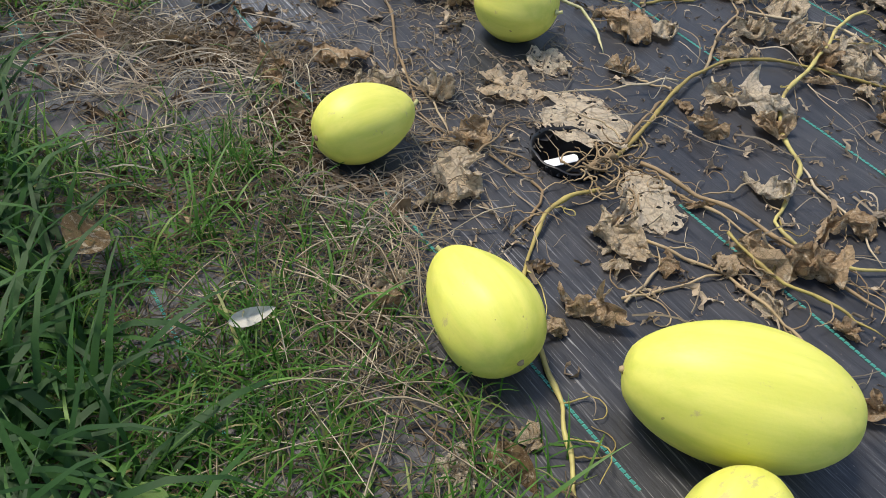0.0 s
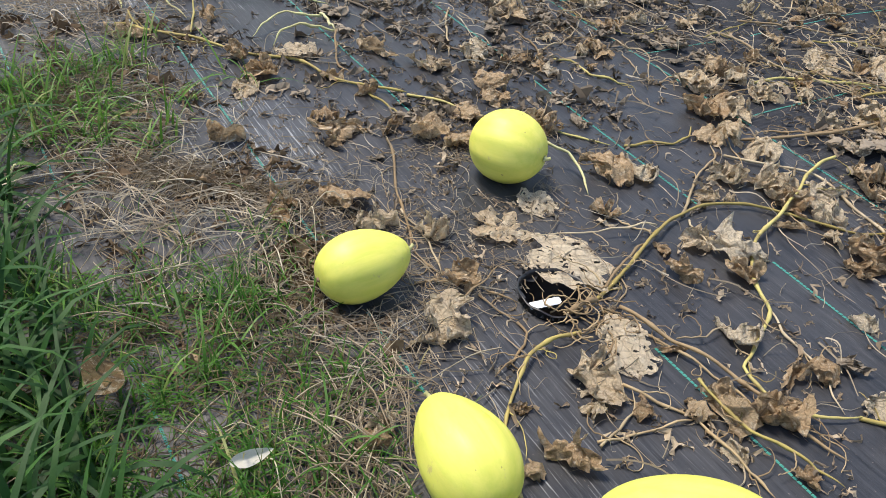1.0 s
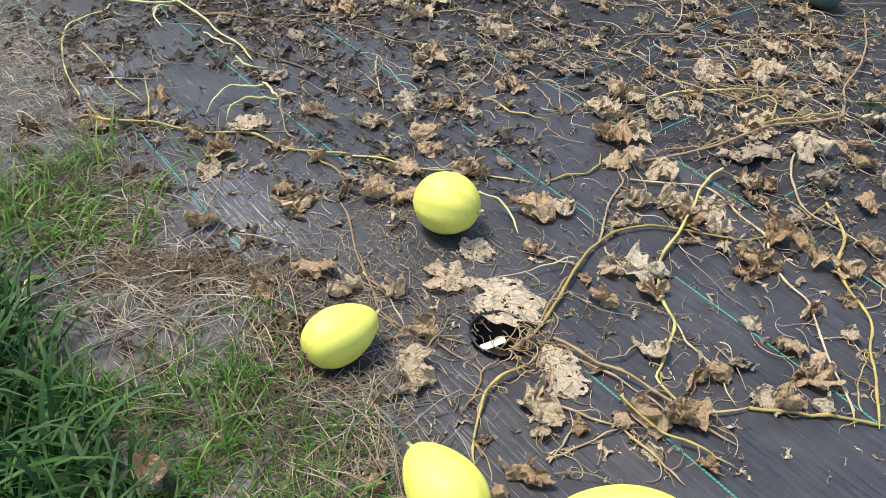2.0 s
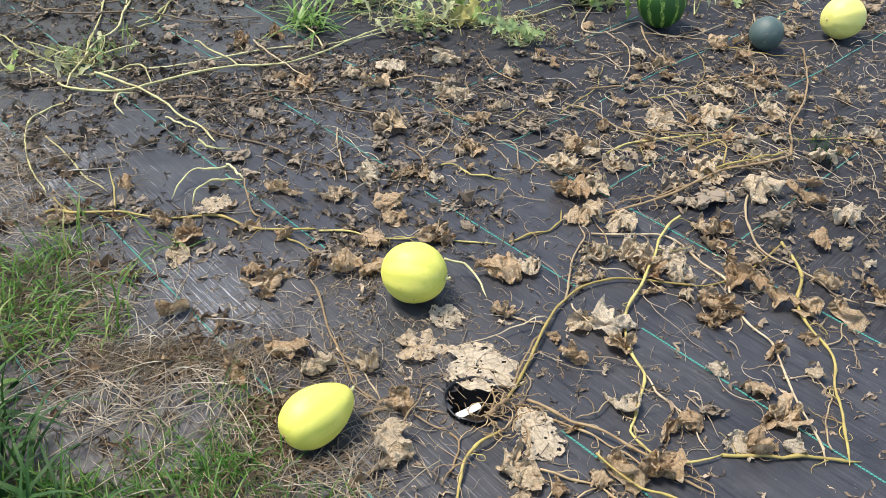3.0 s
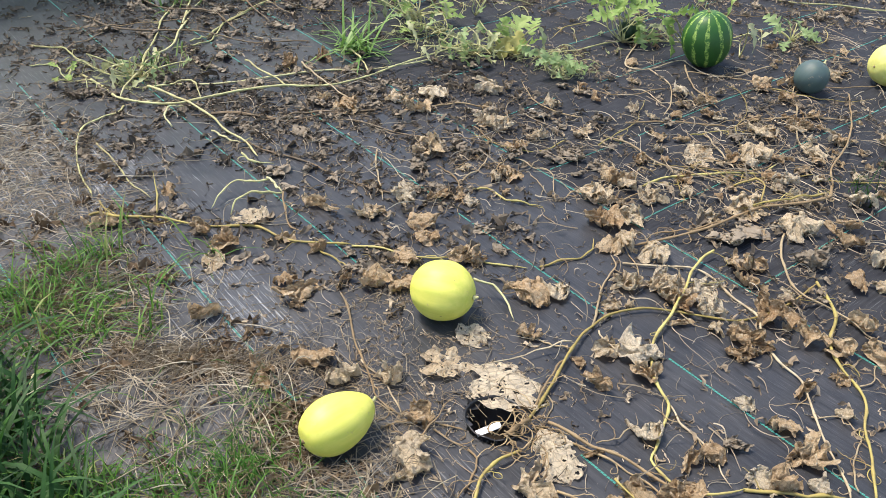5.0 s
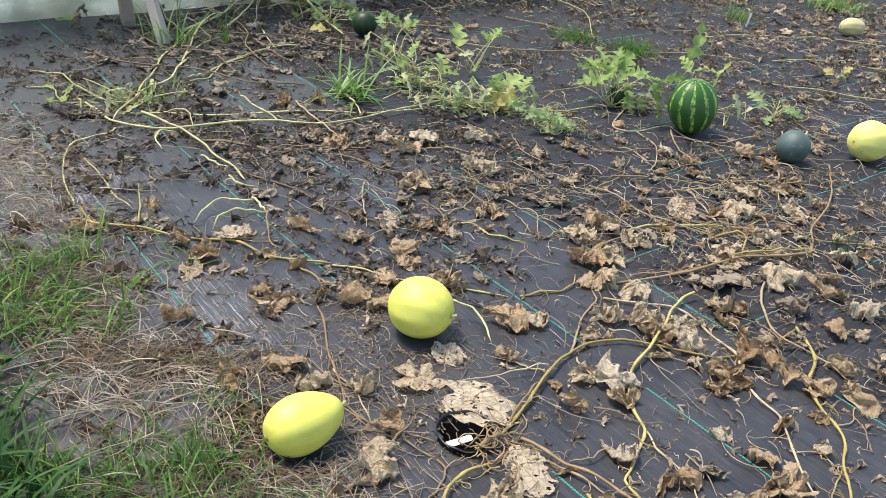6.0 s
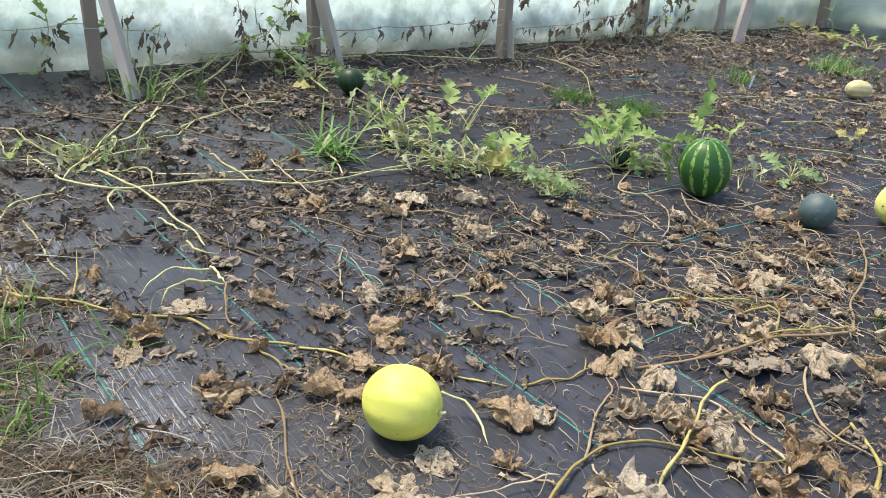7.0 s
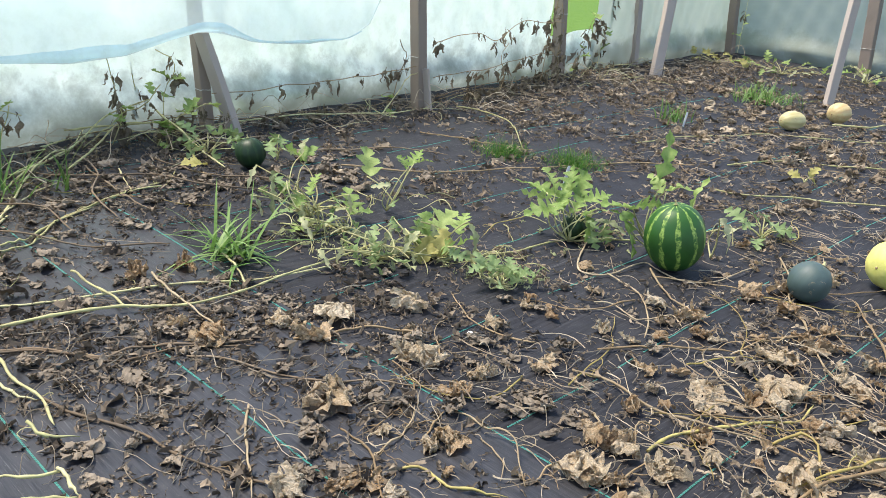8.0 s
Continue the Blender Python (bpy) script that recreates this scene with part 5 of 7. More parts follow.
for x, y, s, a, k in ((0.150, 1.375, 0.185, 350, "flat"), (0.001, 1.442, 0.128, 10, "flat"), (0.067, 1.544, 0.084, 160, "flat"), (0.235, 1.171, 0.130, 305, "flat"), (0.189, 1.080, 0.101, 225, "pale"), (-0.063, 1.137, 0.114, 20, "pale"), (-0.116, 1.381, 0.076, 335, "pale"), (-0.049, 1.271, 0.088, 15, "brown"), (-0.239, 1.376, 0.092, 295, "pale"), (-0.432, 1.377, 0.087, 155, "brown"), (-0.318, 1.438, 0.088, 30, "brown"), (0.217, 1.702, 0.120, 100, "brown"), (0.298, 1.735, 0.094, 70, "pale"), (0.212, 1.555, 0.068, 235, "brown"), (0.330, 1.466, 0.053, 280, "rolled")):
    dry_leaf(x, y, s, a, k)
for x, y, s, a, k in ((0.356, 1.386, 0.074, 300, "brown"), (0.400, 1.518, 0.074, 155, "pale"), (0.485, 1.502, 0.107, 240, "pale"), (0.485, 1.434, 0.070, 345, "brown"), (0.458, 1.241, 0.075, 65, "pale"), (0.440, 1.695, 0.058, 155, "pale"), (0.502, 1.782, 0.095, 5, "pale"), (0.583, 1.799, 0.088, 135, "pale"), (0.606, 1.751, 0.103, 260, "pale"), (0.700, 1.780, 0.100, 175, "pale"), (0.628, 1.711, 0.097, 115, "brown"), (0.697, 1.684, 0.078, 245, "pale"), (0.693, 1.617, 0.058, 100, "pale"), (0.845, 1.886, 0.128, 45, "brown"), (0.511, 1.969, 0.101, 85, "pale")):
    dry_leaf(x, y, s, a, k)
for x, y, s, a, k in ((0.471, 1.975, 0.067, 280, "brown"), (0.587, 1.932, 0.092, 80, "pale"), (0.454, 2.263, 0.110, 80, "pale"), (0.546, 2.347, 0.086, 0, "brown"), (0.574, 2.324, 0.080, 0, "pale"), (0.644, 2.259, 0.090, 130, "pale"), (0.464, 2.094, 0.113, 135, "brown"), (0.552, 2.131, 0.098, 105, "pale"), (0.864, 1.677, 0.112, 105, "brown"), (0.778, 1.567, 0.107, 185, "brown"), (0.736, 1.523, 0.067, 200, "brown"), (0.930, 1.589, 0.082, 125, "brown"), (0.933, 1.756, 0.047, 345, "pale"), (0.937, 2.195, 0.123, 130, "flat"), (0.809, 2.154, 0.074, 115, "pale")):
    dry_leaf(x, y, s, a, k)
for x, y, s, a, k in ((1.051, 2.082, 0.112, 125, "pale"), (0.897, 2.060, 0.172, 245, "dark"), (0.837, 2.032, 0.107, 190, "dark"), (1.200, 2.040, 0.123, 320, "rolled"), (1.060, 1.918, 0.107, 10, "dark"), (1.270, 1.943, 0.097, 230, "pale"), (1.153, 1.843, 0.085, 265, "brown"), (1.208, 1.820, 0.054, 105, "pale"), (1.345, 2.283, 0.103, 90, "pale"), (0.798, 1.198, 0.096, 165, "brown"), (0.764, 1.204, 0.061, 40, "brown"), (0.660, 1.131, 0.078, 210, "pale"), (0.697, 1.110, 0.078, 190, "brown"), (0.781, 1.120, 0.060, 0, "pale"), (0.853, 1.417, 0.056, 215, "brown")):
    dry_leaf(x, y, s, a, k)
for x, y, s, a, k in ((0.754, 1.284, 0.067, 40, "brown"), (0.632, 1.220, 0.060, 195, "dark"), (0.529, 1.178, 0.062, 225, "brown"), (0.330, 1.182, 0.048, 195, "rolled"), (0.391, 1.058, 0.085, 305, "brown"), (0.482, 1.058, 0.104, 200, "brown"), (0.765, 1.620, 0.062, 115, "pale"), (1.000, 1.545, 0.087, 305, "brown"), (1.065, 1.528, 0.096, 300, "brown"), (1.097, 1.636, 0.083, 110, "brown"), (-0.088, 3.006, 0.113, 35, "pale"), (-0.223, 2.941, 0.085, 160, "pale"), (0.153, 3.089, 0.105, 10, "pale"), (-0.148, 2.849, 0.130, 225, "brown"), (-0.399, 2.816, 0.097, 255, "brown")):
    dry_leaf(x, y, s, a, k)
for x, y, s, a, k in ((0.116, 2.782, 0.072, 10, "pale"), (0.189, 2.733, 0.076, 350, "pale"), (0.239, 2.581, 0.080, 265, "brown"), (0.307, 2.672, 0.054, 230, "pale"), (0.398, 2.964, 0.072, 240, "pale"), (0.515, 3.097, 0.057, 5, "pale"), (0.573, 3.028, 0.088, 285, "rolled"), (0.488, 2.727, 0.094, 25, "pale"), (-0.077, 2.534, 0.128, 115, "pale"), (-0.106, 2.410, 0.085, 125, "dark"), (0.048, 2.407, 0.045, 75, "pale"), (0.193, 2.362, 0.079, 155, "brown"), (0.149, 2.340, 0.048, 295, "pale"), (-0.157, 2.197, 0.092, 220, "pale"), (-0.245, 2.091, 0.106, 325, "pale")):
    dry_leaf(x, y, s, a, k)
for x, y, s, a, k in ((-0.066, 2.042, 0.084, 225, "brown"), (-0.053, 1.972, 0.075, 335, "brown"), (-0.410, 2.121, 0.122, 160, "rolled"), (-0.394, 1.680, 0.171, 35, "rolled"), (-0.439, 1.730, 0.064, 295, "brown"), (-0.126, 1.732, 0.090, 65, "brown"), (-0.277, 1.748, 0.053, 235, "brown"), (-0.201, 1.733, 0.087, 185, "brown"), (-0.622, 1.575, 0.076, 20, "brown"), (-0.648, 1.802, 0.092, 275, "flat"), (-0.638, 1.895, 0.085, 55, "brown"), (-0.714, 1.946, 0.071, 130, "brown"), (-0.591, 2.032, 0.106, 215, "flat"), (-0.866, 2.148, 0.088, 325, "brown"), (-1.018, 1.955, 0.091, 230, "brown")):
    dry_leaf(x, y, s, a, k)
for x, y, s, a, k in ((0.041, 1.873, 0.098, 90, "brown"), (0.080, 1.859, 0.069, 215, "brown"), (-0.116, 1.851, 0.078, 175, "brown"), (-0.361, 1.876, 0.064, 345, "brown"), (-0.472, 1.930, 0.062, 55, "brown"), (-0.285, 1.613, 0.043, 195, "dark"), (-0.394, 1.634, 0.044, 200, "brown"), (0.145, 0.909, 0.094, 195, "brown"), (0.183, 1.060, 0.052, 110, "pale"), (0.186, 1.012, 0.044, 50, "pale"), (0.409, 0.973, 0.047, 95, "pale"), (0.474, 1.062, 0.069, 195, "brown"), (0.080, 0.701, 0.042, 305, "pale"), (-0.001, 0.634, 0.062, 100, "flat"), (0.510, 0.820, 0.049, 30, "brown")):
    dry_leaf(x, y, s, a, k)
for x, y, s, a, k in ((-0.119, 0.902, 0.046, 50, "pale"), (-0.119, 0.860, 0.056, 340, "brown"), (0.355, 1.052, 0.053, 255, "brown"), (0.261, 1.030, 0.039, 20, "brown"), (0.104, 0.864, 0.038, 150, "brown"), (0.079, 0.987, 0.033, 220, "brown"), (0.023, 0.795, 0.032, 160, "brown"), (0.507, 0.947, 0.044, 290, "brown"), (0.516, 1.060, 0.051, 265, "brown"), (0.296, 0.798, 0.030, 90, "dark"), (0.522, 2.389, 0.078, 35, "brown"), (0.592, 2.368, 0.070, 20, "pale"), (0.464, 2.242, 0.100, 315, "pale"), (0.520, 2.223, 0.075, 210, "brown"), (0.647, 2.245, 0.075, 130, "pale")):
    dry_leaf(x, y, s, a, k)
for x, y, s, a, k in ((0.769, 2.300, 0.052, 80, "pale"), (0.936, 2.227, 0.117, 80, "pale"), (1.127, 2.411, 0.084, 260, "pale"), (1.174, 2.756, 0.107, 65, "pale"), (1.064, 2.580, 0.112, 105, "pale"), (1.298, 2.638, 0.099, 275, "pale"), (0.874, 2.569, 0.146, 235, "flat"), (0.662, 2.511, 0.069, 95, "brown"), (0.479, 2.713, 0.070, 35, "brown"), (0.940, 3.115, 0.093, 265, "pale"), (1.005, 3.033, 0.095, 185, "brown"), (0.997, 2.919, 0.074, 90, "brown"), (0.750, 3.233, 0.053, 290, "pale"), (0.526, 3.151, 0.054, 105, "brown"), (0.714, 2.940, 0.058, 330, "pale")):
    dry_leaf(x, y, s, a, k)
for x, y, s, a, k in ((0.770, 2.872, 0.060, 290, "pale"), (1.029, 2.881, 0.056, 310, "pale"), (0.244, 2.578, 0.065, 200, "brown"), (0.334, 2.681, 0.053, 305, "pale"), (0.158, 2.746, 0.084, 175, "pale"), (0.121, 2.760, 0.055, 185, "pale"), (0.183, 2.373, 0.064, 300, "brown"), (0.151, 2.345, 0.046, 255, "pale"), (0.177, 2.249, 0.041, 90, "brown"), (0.002, 2.222, 0.079, 70, "brown"), (0.071, 2.187, 0.054, 240, "pale"), (-0.132, 2.204, 0.078, 340, "pale"), (-0.054, 2.204, 0.047, 110, "brown"), (0.773, 2.709, 0.057, 315, "brown"), (1.131, 2.289, 0.077, 215, "pale")):
    dry_leaf(x, y, s, a, k)
for x, y, s, a, k in ((0.926, 2.351, 0.046, 115, "brown"), (-0.098, 3.020, 0.070, 55, "pale"), (-0.220, 2.932, 0.065, 310, "pale"), (0.145, 2.924, 0.055, 170, "pale"), (-0.406, 2.846, 0.098, 325, "brown"), (-0.499, 2.906, 0.065, 350, "brown"), (1.453, 3.243, 0.126, 320, "brown"), (1.307, 3.232, 0.102, 230, "brown"), (0.907, 2.996, 0.054, 40, "brown"), (1.328, 2.836, 0.091, 225, "brown"), (1.427, 2.740, 0.087, 20, "pale"), (1.428, 2.949, 0.077, 195, "brown"), (-0.756, 2.630, 0.067, 230, "dark"), (-0.716, 2.644, 0.045, 355, "dark"), (-0.620, 2.629, 0.057, 175, "dark")):
    dry_leaf(x, y, s, a, k)
for x, y, s, a, k in ((-0.539, 2.619, 0.094, 310, "dark"), (-0.460, 2.561, 0.065, 165, "dark"), (-0.460, 2.449, 0.062, 185, "dark"), (-0.563, 2.335, 0.089, 215, "dark"), (-0.582, 2.305, 0.071, 110, "dark"), (-0.519, 2.223, 0.062, 5, "dark"), (-0.984, 3.281, 0.086, 300, "dark"), (-1.003, 3.384, 0.073, 350, "dark"), (-0.809, 3.287, 0.061, 160, "dark"), (-0.780, 3.658, 0.095, 205, "dark"), (-0.846, 3.686, 0.078, 175, "dark"), (-0.698, 3.251, 0.094, 295, "brown"), (-0.513, 2.864, 0.068, 180, "dark"), (-0.196, 2.672, 0.064, 320, "dark"), (-0.101, 2.462, 0.080, 225, "dark")):
    dry_leaf(x, y, s, a, k)
for x, y, s, a, k in ((-0.115, 2.383, 0.064, 220, "dark"), (0.081, 2.514, 0.082, 175, "dark"), (0.029, 2.550, 0.069, 220, "dark"), (0.214, 2.493, 0.075, 260, "dark"), (0.357, 2.496, 0.083, 220, "dark"), (0.390, 2.561, 0.064, 110, "dark"), (0.439, 2.523, 0.077, 285, "dark"), (-0.191, 2.970, 0.074, 230, "dark"), (-0.304, 2.858, 0.071, 210, "dark"), (-0.581, 2.844, 0.064, 330, "dark"), (-0.622, 2.892, 0.066, 90, "dark"), (-0.044, 2.244, 0.072, 335, "dark"), (-0.025, 2.549, 0.062, 105, "dark"), (0.332, 2.857, 0.072, 125, "dark"), (0.553, 2.834, 0.072, 230, "dark")):
    dry_leaf(x, y, s, a, k)
for x, y, s, a, k in ((-0.818, 3.443, 0.069, 305, "dark"), (-0.963, 3.151, 0.064, 180, "dark"), (-0.831, 3.041, 0.060, 50, "dark"), (-0.407, 3.380, 0.077, 265, "dark"), (-0.557, 3.318, 0.095, 105, "brown"), (0.508, 2.463, 0.069, 330, "dark"), (1.052, 2.726, 0.092, 265, "dark")):
    dry_leaf(x, y, s, a, k)
FRUIT_SPOTS = ((-0.222, 1.19, 0.1), (-0.014, 1.632, 0.1), (-0.003, 0.828, 0.1), (0.294, 0.739, 0.15), (0.275, 0.57, 0.1), (1.875, 3.338, 0.13), (1.48, 3.196, 0.1), (1.095, 3.455, 0.14), (-0.498, 4.553, 0.1), (2.94, 6.116, 0.12), (3.474, 6.428, 0.12), (0.122, 1.265, 0.08))


def clear_of_fruit(xy, margin=0.0):
    ok = np.ones(len(xy), bool)
    for x, y, r in FRUIT_SPOTS:
        ok &= np.hypot(xy[:, 0] - x, xy[:, 1] - y) > r + margin
    return xy[ok]


near_fill = clear_of_fruit(np.vstack([inside(34, 1.05, 1.65, 0.5, 0.45), inside(30, 1.45, 2.45, 0.4, 0.4), inside(50, 1.25, 2.55, 0.6, 0.35), inside(55, 1.9, 3.4, 1.0, 0.5)]), 0.03)
for x, y in near_fill.tolist():
    kind = ("pale", "brown", "brown", "rolled", "dark")[int(rng.integers(5))]
    dry_leaf(x, y, 0.03 + 0.045 * rng.random() ** 1.5, rng.random() * 360, kind)
spread = clear_of_fruit(np.vstack([inside(20, 2.4, 3.9, 0.7, 0.4), inside(130, 2.8, 5.7, 1.6, 1.5), inside(60, 3.2, 7.6, 1.0, 0.8)]), 0.03)
spread = spread[spread[:, 1] > 3.6]


def far_leaves(xy):
    """The leaves too far off to pick apart, joined."""
    verts, faces, base = [], [], 0
    for x, y in xy.tolist():
        me = LEAF["brown" if rng.random() < 0.6 else "pale"][int(rng.integers(6))]
        s = 0.05 + 0.06 * rng.random()
        m = pose(x, y, float(hz(x, y)), rng.normal() * 8, rng.normal() * 8, rng.random() * 360) @ Matrix.Diagonal((s, s, s * 0.7, 1))
        verts += [tuple(m @ v.co) for v in me.vertices]
        faces += [tuple(base + k for k in p.vertices) for p in me.polygons]
        base = len(verts)
    tagged(part("far_leaf_litter", mesh("far_leaf_litter", verts, faces, "leaf_tan")), "tan dried leaves strewn over the far fabric", "leaf litter", kind="stuff")


far_leaves(spread)


# ---- litter ----
def stalks(name, xy, lengths, radius, bend, rise, mat, label, category, group):
    """Loose stalks, each a thing of its own."""
    for k in range(len(xy)):
        tagged(part(name, mesh(name, *fibres(xy[k:k + 1], lengths[k:k + 1], radius, bend, rise), mat)), label, category, group)



def crumbs(name, xy, size, mat, label, category):
    """Small shrivelled scraps: a narrow sheet each, rolled and twisted."""
    n, u, v = len(xy), 8, 3
    g = np.array([(i / (u - 1) - 0.5, j / (v - 1) - 0.5) for i in range(u) for j in range(v)])
    s = size * np.exp(np.clip(rng.normal(size=n) * 0.45, -0.9, 0.85))
    twist = rng.normal(size=(n, 1)) * 3.0
    wide = 0.12 + 0.55 * rng.random((n, 1)) ** 1.5
    coil = rng.normal(size=(n, 1)) * 2.6
    kink = np.repeat(rng.normal(size=(n, u, 3)) * np.array((0.10, 0.16, 0.12)), v, axis=1)
    ragged = np.repeat(0.45 + 0.9 * rng.random((n, u)), v, axis=1)
    t = g[None, :, 0]
    gy = g[None, :, 1] * wide * ragged * (1.1 - (1.7 * t) ** 2)
    a = twist * t + 0.6
    turn = coil * t
    px, py = 2.4 * np.sin(turn) / coil, 2.4 * (1 - np.cos(turn)) / coil
    lift = 1.6 * gy ** 2 + 0.25 * np.abs(np.sin(4 * t + twist))
    p = np.stack([px, py + gy * np.cos(a), gy * np.sin(a) + lift], -1) + kink + rng.normal(size=(n, u * v, 3)) * 0.05
    p[..., 2] *= 1.15
    p *= s[:, None, None]
    t = rng.random(n) * 6.28
    co, si = np.cos(t)[:, None], np.sin(t)[:, None]
    x, y = co * p[..., 0] - si * p[..., 1] + xy[:, :1], si * p[..., 0] + co * p[..., 1] + xy[:, 1:]
    z = p[..., 2] - np.percentile(p[..., 2], 15, axis=1)[:, None] + hz(x, y)
    f = np.array([(i * v + j, (i + 1) * v + j, (i + 1) * v + j + 1, i * v + j + 1) for i in range(u - 1) for j in range(v - 1)])
    faces = (np.arange(n) * u * v)[:, None, None] + f[None]
    tagged(part(name, mesh(name, np.stack([x, y, z], -1).reshape(-1, 3), faces.reshape(-1, 4), mat, False)), label, category, kind="stuff")


def patchy(xy, freq, cut):
    """Keep places where a slow wave is high."""
    k = [noise.noise(Vector((x * freq, y * freq, 3.1))) > cut for x, y in xy.tolist()]
    return xy[np.array(k)]


def strip_area(count, s0, s1, n0, n1, power=1.0):
    s, n = s0 + (s1 - s0) * rng.random(count), n0 + (n1 - n0) * rng.random(count) ** power
    return np.stack([LX * s + NX * n, LY * s + NY * n], -1)


def clumps(count, centres, spread_by):
    c = centres[rng.integers(len(centres), size=count)]
    return c + rng.normal(size=(count, 2)) * spread_by


seeds = np.vstack([box(330, -1.8, 2.4, 1.55, 4.6), box(160, 0.2, 3.0, 1.7, 3.6), box(420, 0.3, 5.2, 4.0, 8.6), inside(70, -0.9, 4.6, 0.8, 0.5, 45)])
seeds = seeds[(seeds[:, 1] - seeds[:, 0] < 6.0) & (across(seeds) > 0.5)]
left_seeds = np.vstack([box(210, -1.7, 0.3, 1.75, 3.3), inside(60, -0.6, 3.0, 0.8, 0.3), inside(50, -0.9, 4.3, 0.7, 0.5, 45)])
left_seeds = np.vstack([left_seeds, box(110, -2.6, -1.1, 3.1, 4.7)])
left_seeds = left_seeds[(across(left_seeds) > 0.45) & (left_seeds[:, 1] - left_seeds[:, 0] < 5.9)]
around = [inside(60, x, y, 0.10, 0.09, 0, 0.8) for x, y in ((-0.05, 1.66), (0.02, 1.60), (-0.12, 1.62))]
crumbs("dark_scraps", clear_of_fruit(np.vstack([patchy(box(700, -1.9, 0.3, 2.9, 4.3), 3.2, 0.0), patchy(box(260, -1.3, -0.1, 2.2, 3.0), 4, 0.05)])), 0.020, "leaf_shade", "dark twisted scraps of rotted leaves", "leaf litter")
mid = np.vstack([patchy(strip_area(1500, -2.0, -0.75, 0.5, 1.15), 5, -0.05)] + around)
crumbs("leaf_fragments", clear_of_fruit(mid, -0.01), 0.0085, "leaf_tan", "small broken fragments of dry leaves", "leaf litter")
crumbs("withered_litter", clear_of_fruit(np.vstack([clumps(5200, seeds, 0.05), clumps(2600, left_seeds, 0.045), inside(500, -0.5, 2.75, 0.8, 0.4), inside(700, -1.0, 3.75, 0.8, 0.5, 45)])), 0.0135, "leaf_dark", "dark shrivelled scraps of dead leaves", "leaf litter")
crumbs("withered_leaves", clear_of_fruit(np.vstack([clumps(900, left_seeds, 0.06), clumps(240, seeds, 0.06)])), 0.022, "leaf_dark", "dark grey-brown shrivelled leaves on the fabric", "leaf litter")
crumbs("tan_litter", clear_of_fruit(clumps(4800, np.vstack([seeds[seeds[:, 0] > 0.2], inside(60, 0.95, 1.55, 0.55, 0.45), inside(16, 0.35, 1.05, 0.3, 0.2)]), 0.06)), 0.012, "leaf_tan", "tan scraps of dead leaves", "leaf litter")

curled = clear_of_fruit(np.vstack([clumps(120, left_seeds[:290], 0.05), inside(14, 0.2, 2.7, 0.6, 0.4)]), 0.02)
for x, y in curled.tolist():
    dry_leaf(x, y, 0.03 + 0.04 * rng.random(), rng.random() * 360, "dark")
back = np.vstack([inside(40, -0.9, 4.35, 0.6, 0.4), inside(25, -0.2, 4.5, 0.5, 0.4), inside(20, -1.4, 3.8, 0.5, 0.4)])
for x, y in clear_of_fruit(back[back[:, 1] - back[:, 0] < 5.7], 0.03).tolist():
    dry_leaf(x, y, 0.05 + 0.05 * rng.random(), rng.random() * 360, "dark")
bare = (-0.54, 1.62, 0.17)


def off_dusty(xy, share=0.22):
    """Thin out what lies on the swept dusty strip beside the grass."""
    d = np.hypot((xy[:, 0] + 0.69) / 0.17, (xy[:, 1] - 1.215) / 0.105)
    d = np.minimum(d, np.hypot((xy[:, 0] + 0.83) / 0.10, (xy[:, 1] - 1.37) / 0.07))
    ragged = 0.75 + 0.5 * np.sin(xy[:, 0] * 31 + 2 * np.sin(xy[:, 1] * 27))
    return xy[(d > ragged) | (rng.random(len(xy)) < share)]


side = np.vstack([inside(520, -0.70, 1.42, 0.42, 0.20, -50), inside(420, -0.64, 1.41, 0.20, 0.06), inside(130, -0.42, 1.40, 0.12, 0.06), inside(160, -0.25, 1.02, 0.40, 0.14, -48), inside(260, -0.23, 1.17, 0.18, 0.13), inside(120, -0.20, 0.98, 0.16, 0.2), inside(200, -0.17, 0.90, 0.13, 0.16), inside(1300, -1.35, 2.25, 0.7, 0.22, -50), inside(120, -0.12, 0.80, 0.16, 0.20), inside(260, -0.25, 1.20, 0.16, 0.12)])
side = side[np.hypot(side[:, 0] - bare[0], side[:, 1] - bare[1]) > bare[2] * (0.7 + 0.5 * rng.random(len(side)))]
side = off_dusty(side, 0.3)
tagged(part("dry_straw", mesh("dry_straw", *fibres(clear_of_fruit(side, -0.03), 0.02 + 0.09 * rng.random(len(clear_of_fruit(side, -0.03))), 0.0010, 0.4, 0.010), "straw", False)), "matted dry straw and roots on soil-smeared fabric", "straw", kind="stuff")
thatch = np.vstack([strip_area(3400, -1.12, 0.3, -0.1, 0.5), strip_area(500, -1.6, -1.1, -0.1, 0.3), inside(900, -1.0, 1.6, 0.24, 0.24), inside(300, -0.62, 1.42, 0.20, 0.06)])
thatch = off_dusty(thatch)
tagged(part("thatch", mesh("thatch", *fibres(clear_of_fruit(thatch, -0.03), 0.02 + 0.06 * rng.random(len(clear_of_fruit(thatch, -0.03))), 0.0011, 1.0, 0.012), "thatch", False)), "brown dead grass matted between green blades", "straw", kind="stuff")
clods = np.vstack([strip_area(620, -2.9, -1.0, 0.15, 0.62), inside(160, -0.62, 1.45, 0.34, 0.2, -50), inside(90, -0.28, 1.17, 0.1, 0.1), inside(110, -0.15, 1.19, 0.07, 0.09), inside(80, -0.32, 1.22, 0.06, 0.09), inside(120, -1.25, 2.0, 0.4, 0.2, -50), inside(150, -0.62, 1.42, 0.19, 0.05)])
